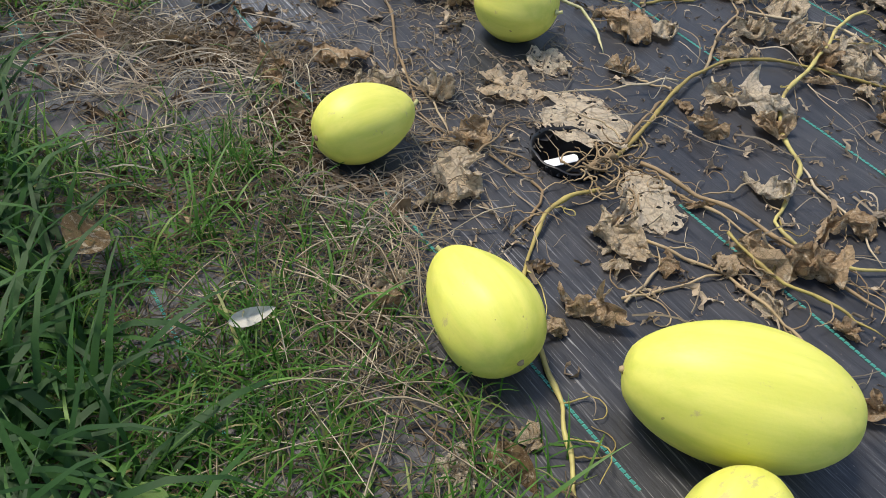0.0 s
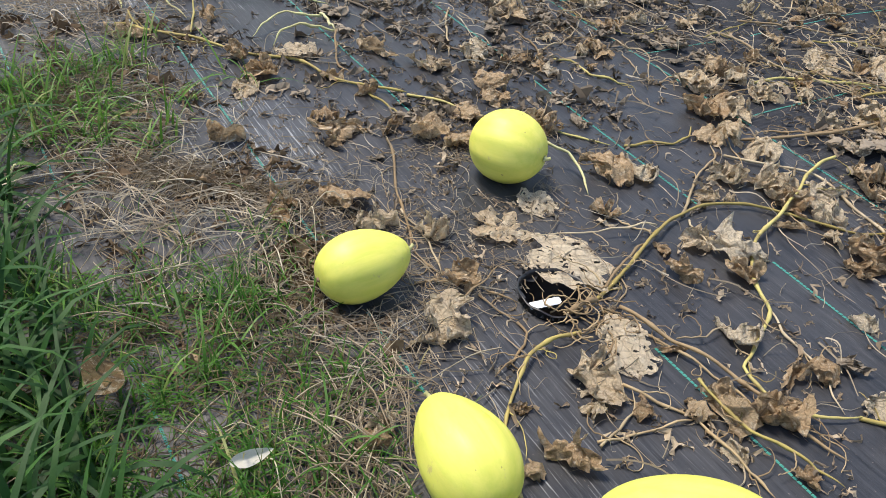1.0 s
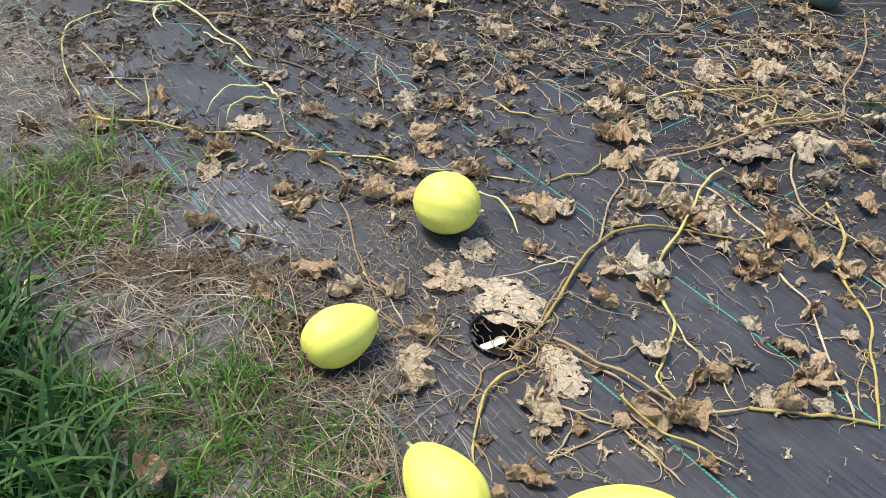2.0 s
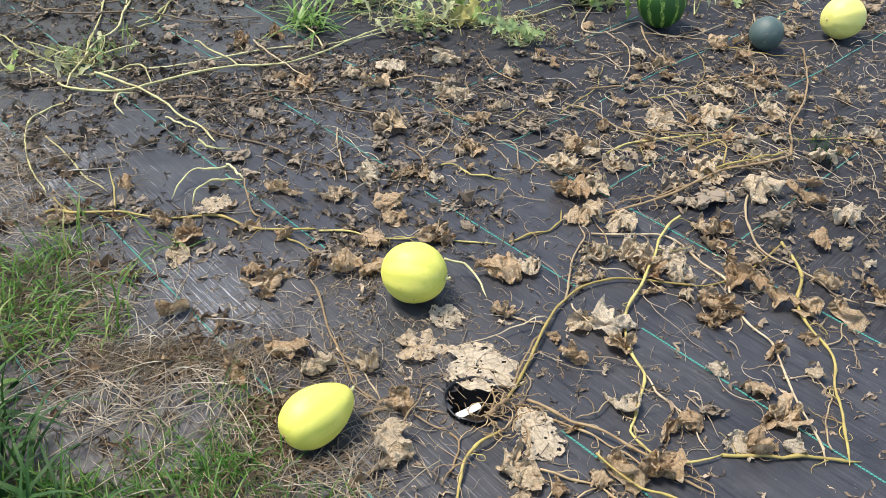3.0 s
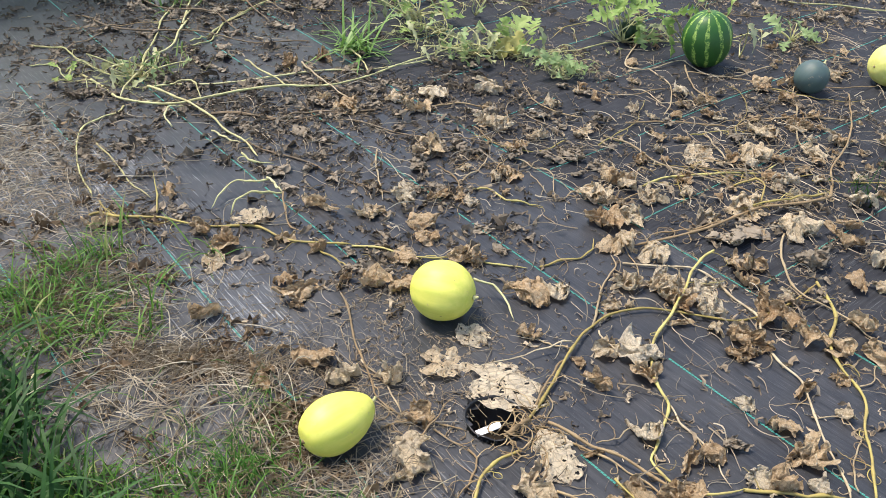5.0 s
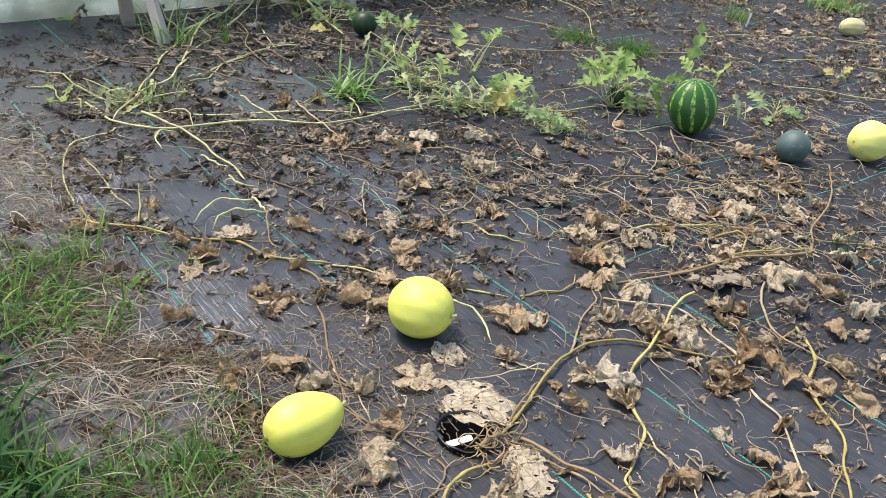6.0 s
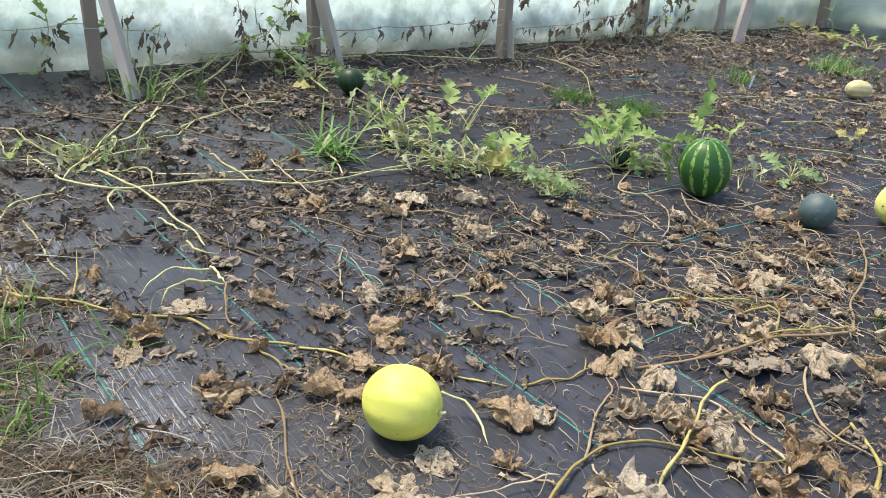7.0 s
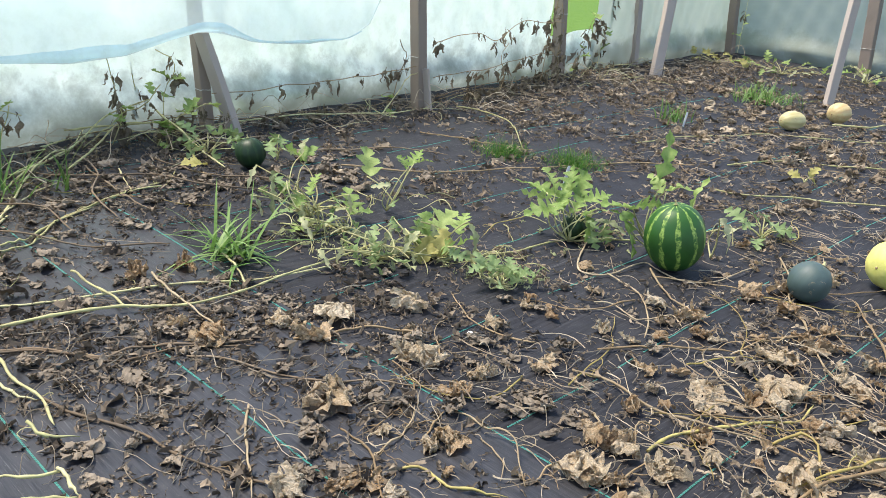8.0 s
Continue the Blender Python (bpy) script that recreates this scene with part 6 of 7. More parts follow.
clods = np.vstack([off_dusty(patchy(clods, 5, -0.02), 0.1), inside(70, -0.355, 1.245, 0.05, 0.06), inside(60, -0.245, 1.13, 0.08, 0.04)])
crumbs("brown_litter", clear_of_fruit(clods, -0.02), 0.016, "leaf_clod", "brown scraps of rotting leaves matted in straw", "leaf litter")
bleached = np.vstack([inside(260, -0.72, 1.45, 0.42, 0.22, -50), inside(260, -1.4, 2.25, 0.6, 0.25, -50), inside(70, -0.70, 1.24, 0.16, 0.10), inside(90, -0.3, 1.12, 0.3, 0.15, -48)])
tagged(part("bleached_straw", mesh("bleached_straw", *fibres(clear_of_fruit(bleached, -0.02), 0.04 + 0.12 * rng.random(len(clear_of_fruit(bleached, -0.02))) ** 1.5, 0.0012, 0.25, 0.014), "straw_bleached", False)), "bleached dry grass stems strewn on soiled fabric", "straw", kind="stuff")
long_xy = np.vstack([inside(55, -0.10, 0.82, 0.12, 0.2), inside(40, -0.5, 1.3, 0.4, 0.25, -48), inside(22, -0.3, 0.7, 0.25, 0.15)])
long_xy = np.vstack([clear_of_fruit(long_xy, 0.05), clear_of_fruit(inside(40, -0.135, 0.80, 0.09, 0.16), 0.0)])
stalks("dry_stalk", long_xy, 0.10 + 0.16 * rng.random(len(long_xy)), 0.0013, 0.25, 0.022, "straw_single", "long bleached grass stalk lying over the edge", "dry stalk", "bleached stalks in the grass")
tangle = clear_of_fruit(np.vstack([inside(330, 1.2, 2.5, 0.7, 0.5), inside(70, 0.65, 1.6, 0.6, 0.45), inside(360, 1.9, 3.5, 1.1, 0.8), inside(150, 0.3, 2.5, 0.7, 0.4), inside(620, 2.8, 5.7, 1.6, 1.5), inside(160, -0.8, 2.6, 0.7, 0.6), inside(24, 0.25, 1.05, 0.25, 0.2)]), -0.02)
tagged(part("dead_stems", mesh("dead_stems", *fibres(tangle, 0.04 + 0.20 * rng.random(len(tangle)) ** 2, 0.0014, 1.0, 0.016), "straw_brown", False)), "tangle of thin dead vine shoots", "dead stems", kind="stuff")
fine = clear_of_fruit(np.vstack([box(380, -1.5, 2.2, 1.3, 3.6), inside(60, 0.4, 1.25, 0.5, 0.4), inside(240, -0.35, 1.45, 0.4, 0.3), inside(260, -0.15, 1.5, 0.35, 0.25), inside(120, -0.10, 1.32, 0.16, 0.14), inside(60, -0.04, 1.64, 0.12, 0.06)]), -0.01)
tagged(part("root_hairs", mesh("root_hairs", *fibres(fine, 0.02 + 0.08 * rng.random(len(fine)), 0.0007, 1.2, 0.008), "straw_brown", False)), "fine curled tendrils and hair roots", "dead stems", kind="stuff")


# ---- grass ----
def grass(name, roots, length, width, lean, mat, label, curve=1.0):
    n = len(roots)
    z = np.where(across(roots) < -0.04, -0.012, hz(roots[:, 0], roots[:, 1]) - 0.002)
    L = length * (0.5 + rng.random(n))
    tagged(part(name, mesh(name, *strips(np.column_stack([roots, z]), rng.random(n) * 6.28, L, width * (0.6 + 0.8 * rng.random(n)), np.abs(rng.normal(size=n)) * lean, 6, curve), mat)), label, "grass", kind="stuff")


tall = np.vstack([strip_area(2900, -2.6, 0.5, -0.75, 0.02), patchy(strip_area(4500, -3.8, 1.6, -1.5, -0.6), 1.6, -0.05), strip_area(650, -1.75, 0.2, -0.05, 0.12)])
grass("tall_grass", tall, 0.20, 0.0095, 0.65, "grass", "tall dense dark green grass beside the fabric", 1.7)
short = np.vstack([clumps(5600, patchy(strip_area(1500, -1.35, 0.2, 0.0, 0.50, 1.6), 9, -0.12), 0.009), patchy(strip_area(3600, -1.35, 0.2, 0.0, 0.5, 1.7), 9, -0.1), patchy(inside(1300, -1.02, 1.60, 0.24, 0.26), 12, 0.0), patchy(strip_area(1800, -1.5, -0.4, 0.3, 0.62), 7, 0.1), inside(400, -0.42, 1.10, 0.07, 0.06), inside(320, -0.56, 1.02, 0.06, 0.08)])
reach = LX * short[:, 0] + LY * short[:, 1]
keep = np.where(reach < -1.3, 0.16, np.where(reach < -1.0, 0.42, 1.0))
keep = np.where((across(short) > 0.33) & (reach > -1.0) & (reach < -0.62), keep * 0.45, keep)
keep = np.where(np.hypot(short[:, 0] + 1.02, short[:, 1] - 1.6) < 0.28, 0.9, keep)
short = short[rng.random(len(short)) < keep]
short = off_dusty(short, 0.1)
grass("short_grass", clear_of_fruit(short, -0.02), 0.066, 0.0022, 1.1, "grass_short", "short sparse grass and moss creeping over the fabric", 1.5)


coarse = np.vstack([clumps(430, inside(60, -1.0, 1.62, 0.26, 0.24), 0.02), clumps(160, strip_area(40, -1.1, 0.1, 0.05, 0.42), 0.02), inside(90, -0.72, 1.02, 0.12, 0.10)])
grass("coarse_grass", off_dusty(coarse, 0.1), 0.105, 0.0038, 0.95, "grass_coarse", "coarse yellow-green grass clump creeping over the fabric", 1.3)


# ---- live plants ----
def lobed_leaf_mesh(seed, mat, pairs, narrow, width, droop):
    """A watermelon leaf, tip along +x: rounded lobes in pairs along a midrib, narrowed between them."""
    r0 = np.random.default_rng(seed)
    u = np.linspace(0, 1, 56)
    swell = np.abs(np.sin(np.pi * (pairs * u ** 0.9 + 0.08))) ** 0.9
    env = width * np.sin(np.pi * np.clip(u, 0.001, 1) ** 0.72) ** 0.75
    sides = []
    for s in (-1, 1):
        rag = 1 + 0.12 * np.sin(37 * u + seed * s) + 0.07 * r0.normal(size=len(u))
        sides.append(env * (narrow + (1 - narrow) * swell) * rag * (0.9 + 0.25 * r0.random()))
    vs = np.linspace(-1, 1, 9)
    w = np.where(vs[None, :] < 0, sides[0][:, None], sides[1][:, None])
    y = w * vs[None, :]
    x = u[:, None] + 0.35 * np.abs(y)
    z = 0.30 * np.abs(y) - droop * x ** 2 + 0.05 * np.sin(11 * x + seed) * np.sin(9 * y + seed) + 0.10 * np.sin(5 * x + 2 * seed) * y * 4
    y = y + 0.10 * np.sin(3 * x + seed)
    v = np.stack([x, y, z], -1).reshape(-1, 3)
    f = [(i * 9 + k, (i + 1) * 9 + k, (i + 1) * 9 + k + 1, i * 9 + k + 1) for i in range(len(u) - 1) for k in range(8)]
    return mesh("leaf", v, f, mat)


GREEN = [lobed_leaf_mesh(s, "leaf_green", 4 + s % 2, 0.10, 0.32, 0.15 + 0.15 * (s % 3)) for s in (1, 2, 3, 4)]
BROAD = [lobed_leaf_mesh(s, "leaf_green", 3, 0.24, 0.38, 0.2) for s in (5, 6)]
FADED = [lobed_leaf_mesh(s, "leaf_yellow", 3, 0.45, 0.42, 0.3) for s in (7, 8)]
FEATHERY = [lobed_leaf_mesh(s, "leaf_grey", 4, 0.10, 0.30, 0.3) for s in (9, 10, 11)]
NARROW = [lobed_leaf_mesh(s, "leaf_green", 4, 0.16, 0.15, 0.1) for s in (14, 15)]
LIMP = [lobed_leaf_mesh(s, "leaf_wilted", 3, 0.25, 0.17, 0.9) for s in (12, 13)]


def leaf_at(parent, kinds, p, size, turn, tilt, roll=0.0, label=""):
    me = kinds[int(rng.integers(len(kinds)))]
    m = Matrix.Translation(p) @ Euler((radians(roll), radians(-tilt), radians(turn))).to_matrix().to_4x4() @ Matrix.Diagonal((size, size, size, 1))
    return part("leaf", me, parent, label, at=m)


def plant(name, x, y, shoots, label, category, stem_r=0.0035, kinds=None, mat="vine_green"):
    """shoots: (dx, dy, height, leaf size) each, a bent stalk that ends in a leaf."""
    root = new(name)
    root.location = (x, y, float(hz(x, y)))
    tagged(root, label, category, "plants growing through the fabric")
    for dx, dy, h, s in shoots:
        a = math.degrees(math.atan2(dy, dx)) + rng.normal() * 25
        pts = smooth_line([(0, 0, 0), (dx * 0.35 + rng.normal() * 0.008, dy * 0.35, h * 0.55), (dx * 0.75, dy * 0.75 + rng.normal() * 0.008, h * 0.92), (dx, dy, h)], 0.014)
        part("stalk", mesh("stalk", *tube(pts, np.linspace(stem_r, stem_r * 0.6, len(pts)), 6), mat), root)
        limp = kinds is None and rng.random() < 0.4
        leaf_at(root, LIMP if limp else (kinds or GREEN), (dx, dy, h), s * (0.9 if limp else 1.25), a, 28 * rng.normal() + 15, 30 * rng.normal())
    return root


def bush(name, x, y, count, reach, height, size, label, category, kinds=None, **more):
    shoots = []
    for i in range(count):
        a = 6.28 * (i + 0.6 * rng.random()) / count
        r = reach * (0.25 + 0.75 * rng.random())
        shoots.append((r * math.cos(a), r * math.sin(a), height * (0.35 + 0.65 * rng.random()), size * (0.7 + 0.6 * rng.random())))
    return plant(name, x, y, shoots, label, category, kinds=kinds, **more)


WM = "green watermelon plant with deeply lobed leaves, partly wilted"


def leafy(x, y, leaves, label=WM):
    """A watermelon plant from its root; leaves: middle x, y, z, length, heading, tilt, kind."""
    root = new("watermelon_plant")
    root.location = (x, y, float(hz(x, y)))
    tagged(root, label, "watermelon plant", "plants growing through the fabric")
    for px, py, pz, s, turn, tilt, kinds in leaves:
        ct = math.cos(radians(tilt))
        way = Vector((ct * math.cos(radians(turn)), ct * math.sin(radians(turn)), math.sin(radians(tilt))))
        base = Vector((px - x, py - y, pz)) - way * s * 0.5
        base.z = max(base.z, 0.012)
        bow = rng.normal(size=2) * 0.03
        pts = smooth_line([(0, 0, 0), (base.x * 0.25 + bow[0], base.y * 0.25 + bow[1], base.z * 0.35), (base.x * 0.7 + bow[0] * 0.7, base.y * 0.7 + bow[1] * 0.7, base.z * 0.8), tuple(base)], 0.014)
        part("stalk", mesh("stalk", *tube(pts, np.linspace(0.0034, 0.0022, len(pts)), 6), "vine_green"), root)
        leaf_at(root, kinds, tuple(base), s, turn, tilt, 25 * rng.normal())
    return root


def limp_leaves(cx, cy, count, reach, top):
    return [(cx + rng.normal() * reach, cy + rng.normal() * reach, 0.03 + top * rng.random(), 0.06 + 0.04 * rng.random(), rng.random() * 360, -30 + 30 * rng.normal(), LIMP if rng.random() < 0.6 else FEATHERY) for k in range(count)]


leafy(0.10, 3.98, [(0.025, 4.10, 0.175, 0.14, 80, 55, BROAD), (0.07, 3.95, 0.125, 0.085, 170, 10, LIMP), (0.21, 4.08, 0.205, 0.10, 40, 50, GREEN), (0.16, 4.08, 0.18, 0.08, 130, 40, GREEN), (0.24, 4.05, 0.20, 0.08, 10, 25, GREEN), (0.13, 3.92, 0.06, 0.07, 250, 10, FEATHERY)])
leafy(-0.20, 3.86, [(-0.27, 4.14, 0.18, 0.11, 150, 40, BROAD), (-0.22, 4.14, 0.185, 0.11, 30, 40, BROAD), (-0.25, 4.12, 0.22, 0.08, 90, 70, LIMP), (-0.19, 3.90, 0.125, 0.10, 85, 60, GREEN)] + limp_leaves(-0.33, 3.88, 9, 0.05, 0.14) + limp_leaves(-0.18, 3.78, 8, 0.07, 0.08) + [(-0.30, 3.92, 0.10, 0.08, 100, 40, GREEN), (-0.24, 3.84, 0.07, 0.08, 60, 50, GREEN)])
leafy(-0.08, 3.70, [(-0.05, 3.86, 0.075, 0.12, 80, 60, GREEN), (-0.01, 3.82, 0.05, 0.09, 30, 30, GREEN), (-0.19, 3.70, 0.045, 0.10, 210, 25, BROAD), (-0.23, 3.66, 0.03, 0.08, 250, 20, GREEN)] + limp_leaves(-0.1, 3.66, 8, 0.06, 0.04))
leafy(0.26, 3.50, [(0.235, 3.55, 0.10, 0.11, 95, 60, BROAD), (0.30, 3.55, 0.12, 0.12, 40, 40, BROAD), (0.35, 3.52, 0.125, 0.10, 80, 50, GREEN), (0.40, 3.45, 0.105, 0.12, -40, -35, LIMP), (0.17, 3.52, 0.09, 0.10, 170, 20, LIMP), (0.27, 3.46, 0.07, 0.10, 275, -40, FADED), (0.22, 3.44, 0.05, 0.10, 265, -45, FADED)] + limp_leaves(0.15, 3.45, 14, 0.08, 0.07) + [(0.20, 3.48, 0.06, 0.08, 140, 40, GREEN), (0.30, 3.44, 0.06, 0.09, 300, -10, GREEN), (0.36, 3.46, 0.08, 0.08, 20, 30, BROAD)])
leafy(0.06, 3.44, limp_leaves(0.04, 3.42, 18, 0.08, 0.05), "limp grey-green watermelon shoots lying on the fabric")
leafy(0.46, 3.27, [(0.46 + 0.10 * math.cos(k * 2.4) * (0.4 + 0.05 * k), 3.27 + 0.07 * math.sin(k * 2.4) * (0.4 + 0.05 * k), 0.035 + 0.05 * ((k * 7) % 5) / 5, 0.075, k * 137 % 360, 15 + 20 * ((k * 3) % 4), FEATHERY) for k in range(16)], "feathery grey-green watermelon shoots on the fabric")
leafy(0.79, 3.70, [(0.64, 3.80, 0.19, 0.14, 150, 15, NARROW), (0.68, 3.72, 0.13, 0.14, 200, 0, GREEN), (0.72, 3.82, 0.21, 0.13, 110, 45, GREEN), (0.79, 3.82, 0.21, 0.14, 80, 55, GREEN), (0.85, 3.82, 0.20, 0.13, 40, 45, BROAD), (0.90, 3.76, 0.17, 0.12, 10, 20, GREEN), (0.74, 3.68, 0.15, 0.12, 230, -10, GREEN), (0.84, 3.64, 0.09, 0.12, 290, -40, GREEN), (0.86, 3.62, 0.05, 0.09, 280, -45, FEATHERY), (0.78, 3.78, 0.16, 0.10, 60, 65, BROAD)] + limp_leaves(0.88, 3.66, 6, 0.05, 0.12) + [(0.66, 3.76, 0.17, 0.13, 170, 20, NARROW), (0.70, 3.78, 0.18, 0.13, 140, 35, GREEN), (0.76, 3.74, 0.17, 0.12, 100, 60, NARROW), (0.82, 3.74, 0.15, 0.11, 60, 55, GREEN), (0.88, 3.70, 0.13, 0.10, 20, 10, NARROW)])
leafy(1.09, 3.64, [(1.115, 3.72, 0.33, 0.24, 75, 72, NARROW), (1.09, 3.68, 0.25, 0.09, 150, 40, GREEN), (1.19, 3.72, 0.23, 0.11, 20, 25, GREEN), (1.255, 3.68, 0.205, 0.17, 55, 62, NARROW), (0.955, 3.475, 0.12, 0.17, -55, -48, GREEN), (1.00, 3.53, 0.20, 0.13, 10, 12, GREEN), (0.91, 3.56, 0.20, 0.12, 170, 15, BROAD), (0.93, 3.52, 0.17, 0.10, 120, 30, GREEN)], "green watermelon plant rising behind the striped fruit")
leafy(1.30, 3.56, [(1.31, 3.50, 0.14, 0.09, 300, -30, LIMP), (1.34, 3.52, 0.10, 0.07, 330, -30, LIMP)], "pale curled watermelon shoot beside the striped fruit")
bush("watermelon_plant", 1.62, 3.80, 11, 0.10, 0.08, 0.07, WM, "watermelon plant", kinds=FEATHERY + LIMP)
bush("watermelon_plant", -0.74, 4.74, 12, 0.13, 0.09, 0.085, "dark green watermelon plant at the foot of the film", "watermelon plant", kinds=FEATHERY)
bush("watermelon_plant", -0.40, 4.66, 5, 0.07, 0.14, 0.08, "dark green watermelon plant beside a brace", "watermelon plant", kinds=FEATHERY)
bush("watermelon_plant", 2.30, 4.72, 3, 0.05, 0.04, 0.045, "yellowing watermelon shoot on the fabric", "watermelon plant", kinds=FADED)
leafy(-1.27, 3.05, limp_leaves(-1.30, 3.05, 16, 0.09, 0.03), "small green and grey shoots at a vine joint")
bush("watermelon_plant", -1.52, 2.98, 5, 0.08, 0.05, 0.04, "bright green seedling on the fabric", "weed", kinds=BROAD)
bush("watermelon_plant", 4.3, 8.9, 16, 0.45, 0.10, 0.10, "sprawling green plants along the wall's foot", "watermelon plant")
bush("watermelon_plant", 5.05, 8.6, 16, 0.35, 0.14, 0.10, "sprawling green plants along the wall's foot", "watermelon plant")
bush("watermelon_plant", 3.9, 9.6, 12, 0.35, 0.12, 0.09, "yellowing plants along the wall's foot", "watermelon plant", kinds=FADED)
tagged(leaf_at(None, FADED, (-0.68, 4.40, 0.04), 0.11, 200, 20), "fallen pale yellow leaf propped on stems", "leaf")


stems = np.vstack([inside(26, 0.1, 3.48, 0.3, 0.12), inside(16, -0.16, 3.7, 0.15, 0.2), inside(14, 0.45, 3.4, 0.2, 0.1), inside(14, 0.8, 3.85, 0.2, 0.2), inside(10, 1.1, 3.7, 0.3, 0.1), inside(12, -1.28, 3.0, 0.2, 0.15), inside(14, 0.1, 4.0, 0.25, 0.25)])
stems = clear_of_fruit(stems)
stalks("wilted_stem", stems, 0.06 + 0.16 * rng.random(len(stems)), 0.0022, 0.9, 0.05, "vine_green", "pale limp watermelon stem lying on the fabric", "stem", "limp watermelon stems")
crumbs("wilted_scraps", clear_of_fruit(np.vstack([inside(60, 0.1, 3.46, 0.3, 0.12), inside(40, 0.47, 3.36, 0.15, 0.1), inside(50, -0.16, 3.66, 0.15, 0.15), inside(40, 0.9, 3.8, 0.2, 0.2), inside(50, -1.28, 3.02, 0.16, 0.12)])), 0.016, "leaf_wilted", "limp grey-green scraps of watermelon leaf", "leaf litter")


def tuft(x, y, count, reach, length, width, mat, label, category="grass", lean=0.75, curve=1.0, flat=0.0):
    xy = np.array((x, y)) + rng.normal(size=(count, 2)) * reach
    z = hz(xy[:, 0], xy[:, 1])
    tagged(part("grass_tuft" if category == "grass" else "weed", mesh("grass_tuft", *strips(np.column_stack([xy, z]), rng.random(count) * 6.28, length * (0.5 + rng.random(count)), width * (0.6 + 0.8 * rng.random(count)), flat + np.abs(rng.normal(size=count)) * lean, 7, curve), mat)), label, category, "weeds on the fabric", "stuff")


tuft(-0.44, 3.44, 64, 0.05, 0.20, 0.010, "grass_bright", "bright green tuft of couch grass on the fabric", lean=0.4, curve=1.0, flat=0.5)
tuft(1.36, 2.36, 22, 0.03, 0.11, 0.004, "grass", "thin green grass tuft by the thick brown vine")
tuft(3.24, 7.15, 220, 0.11, 0.15, 0.007, "grass_bright", "green grass clump on the far fabric")
tuft(0.76, 5.03, 520, 0.065, 0.075, 0.0024, "grass_short", "low feathery grey-green weed mound", "weed", 0.5, 1.2, 0.3)
tuft(1.10, 4.88, 520, 0.065, 0.085, 0.0024, "grass_short", "low feathery grey-green weed mound", "weed", 0.5, 1.2, 0.3)
tuft(2.11, 6.15, 40, 0.05, 0.14, 0.008, "grass_bright", "upright grey-green weed beside a white label", "weed", 0.3)
tuft(-1.40, 3.98, 40, 0.06, 0.20, 0.008, "grass_bright", "tall green grass round the foot of a brace", lean=0.6, curve=1.4)
tuft(-1.20, 4.1, 8, 0.02, 0.20, 0.010, "leaf_weed", "upright dark weed near a brace", "weed", 0.25, 0.5)
tuft(-1.2, 3.2, 40, 0.08, 0.07, 0.006, "leaf_weed", "small green weeds at a vine joint", "weed")
for x, y, h in ((0.84, 4.10, 0.20), (2.14, 6.02, 0.10)):
    t = [(-0.008, 0, 0), (0.008, 0, 0), (0.009, 0, h * 0.9), (0.006, 0, h), (-0.006, 0, h), (-0.009, 0, h * 0.9)]
    t = t + [(a, 0.0015, c) for a, b, c in t]
    f = [(0, 1, 2, 3, 4, 5), (11, 10, 9, 8, 7, 6)] + [(k, 6 + k, 6 + (k + 1) % 6, (k + 1) % 6) for k in range(6)]
    tagged(part("plant_label", mesh("plant_label", t, f, "tag", False), at=pose(x, y, float(hz(x, y)) - 0.006, 4, 6, 20)), "white plastic plant label standing among weeds", "plant label")


def oval_leaf_mesh(mat="leaf_weed"):
    v, f = grid(np.linspace(0, 1, 14), np.linspace(-1, 1, 9), lambda U, V: (U, V * 0.30 * np.sin(np.pi * U ** 0.8) ** 0.8, 0.10 * np.abs(V) * np.sin(np.pi * U) - 0.25 * U ** 2 + 0.01 * np.sin(20 * U)))
    return mesh("leaf", v, f, mat)


OVAL = [oval_leaf_mesh()]
plant("broad_weed", -0.365, 0.521, [(-0.028, -0.01, 0.035, 0.05), (0.025, 0.012, 0.035, 0.05)], "broad-leaved green weed in the grass", "weed", kinds=OVAL)
for x, y, z, size, rx, ry, rz, mat, label in ((-0.505, 0.80, 0.075, 0.105, 35, 8, 100, "leaf_tree", "brown and yellow fallen tree leaf caught in grass"), (-0.305, 0.765, 0.035, 0.060, 48, -12, 25, "leaf_bleached", "small grey-white curled leaf in short grass"), (0.040, 0.678, 0.014, 0.09, 30, 10, -60, "leaf_tree", "reddish-brown fallen tree leaf on the fabric")):
    tagged(part("fallen_leaf", oval_leaf_mesh(mat), at=pose(x, y, z, rx, ry, rz) @ Matrix.Diagonal((size, size * (0.62 if mat == "leaf_bleached" else 1.0), size, 1))), label, "dry leaf")
plant("broad_weed", -0.93, 1.27, [(0.02, 0.03, 0.04, 0.04), (-0.04, 0.03, 0.03, 0.04)], "broad-leaved green weed in the grass", "weed", kinds=OVAL)


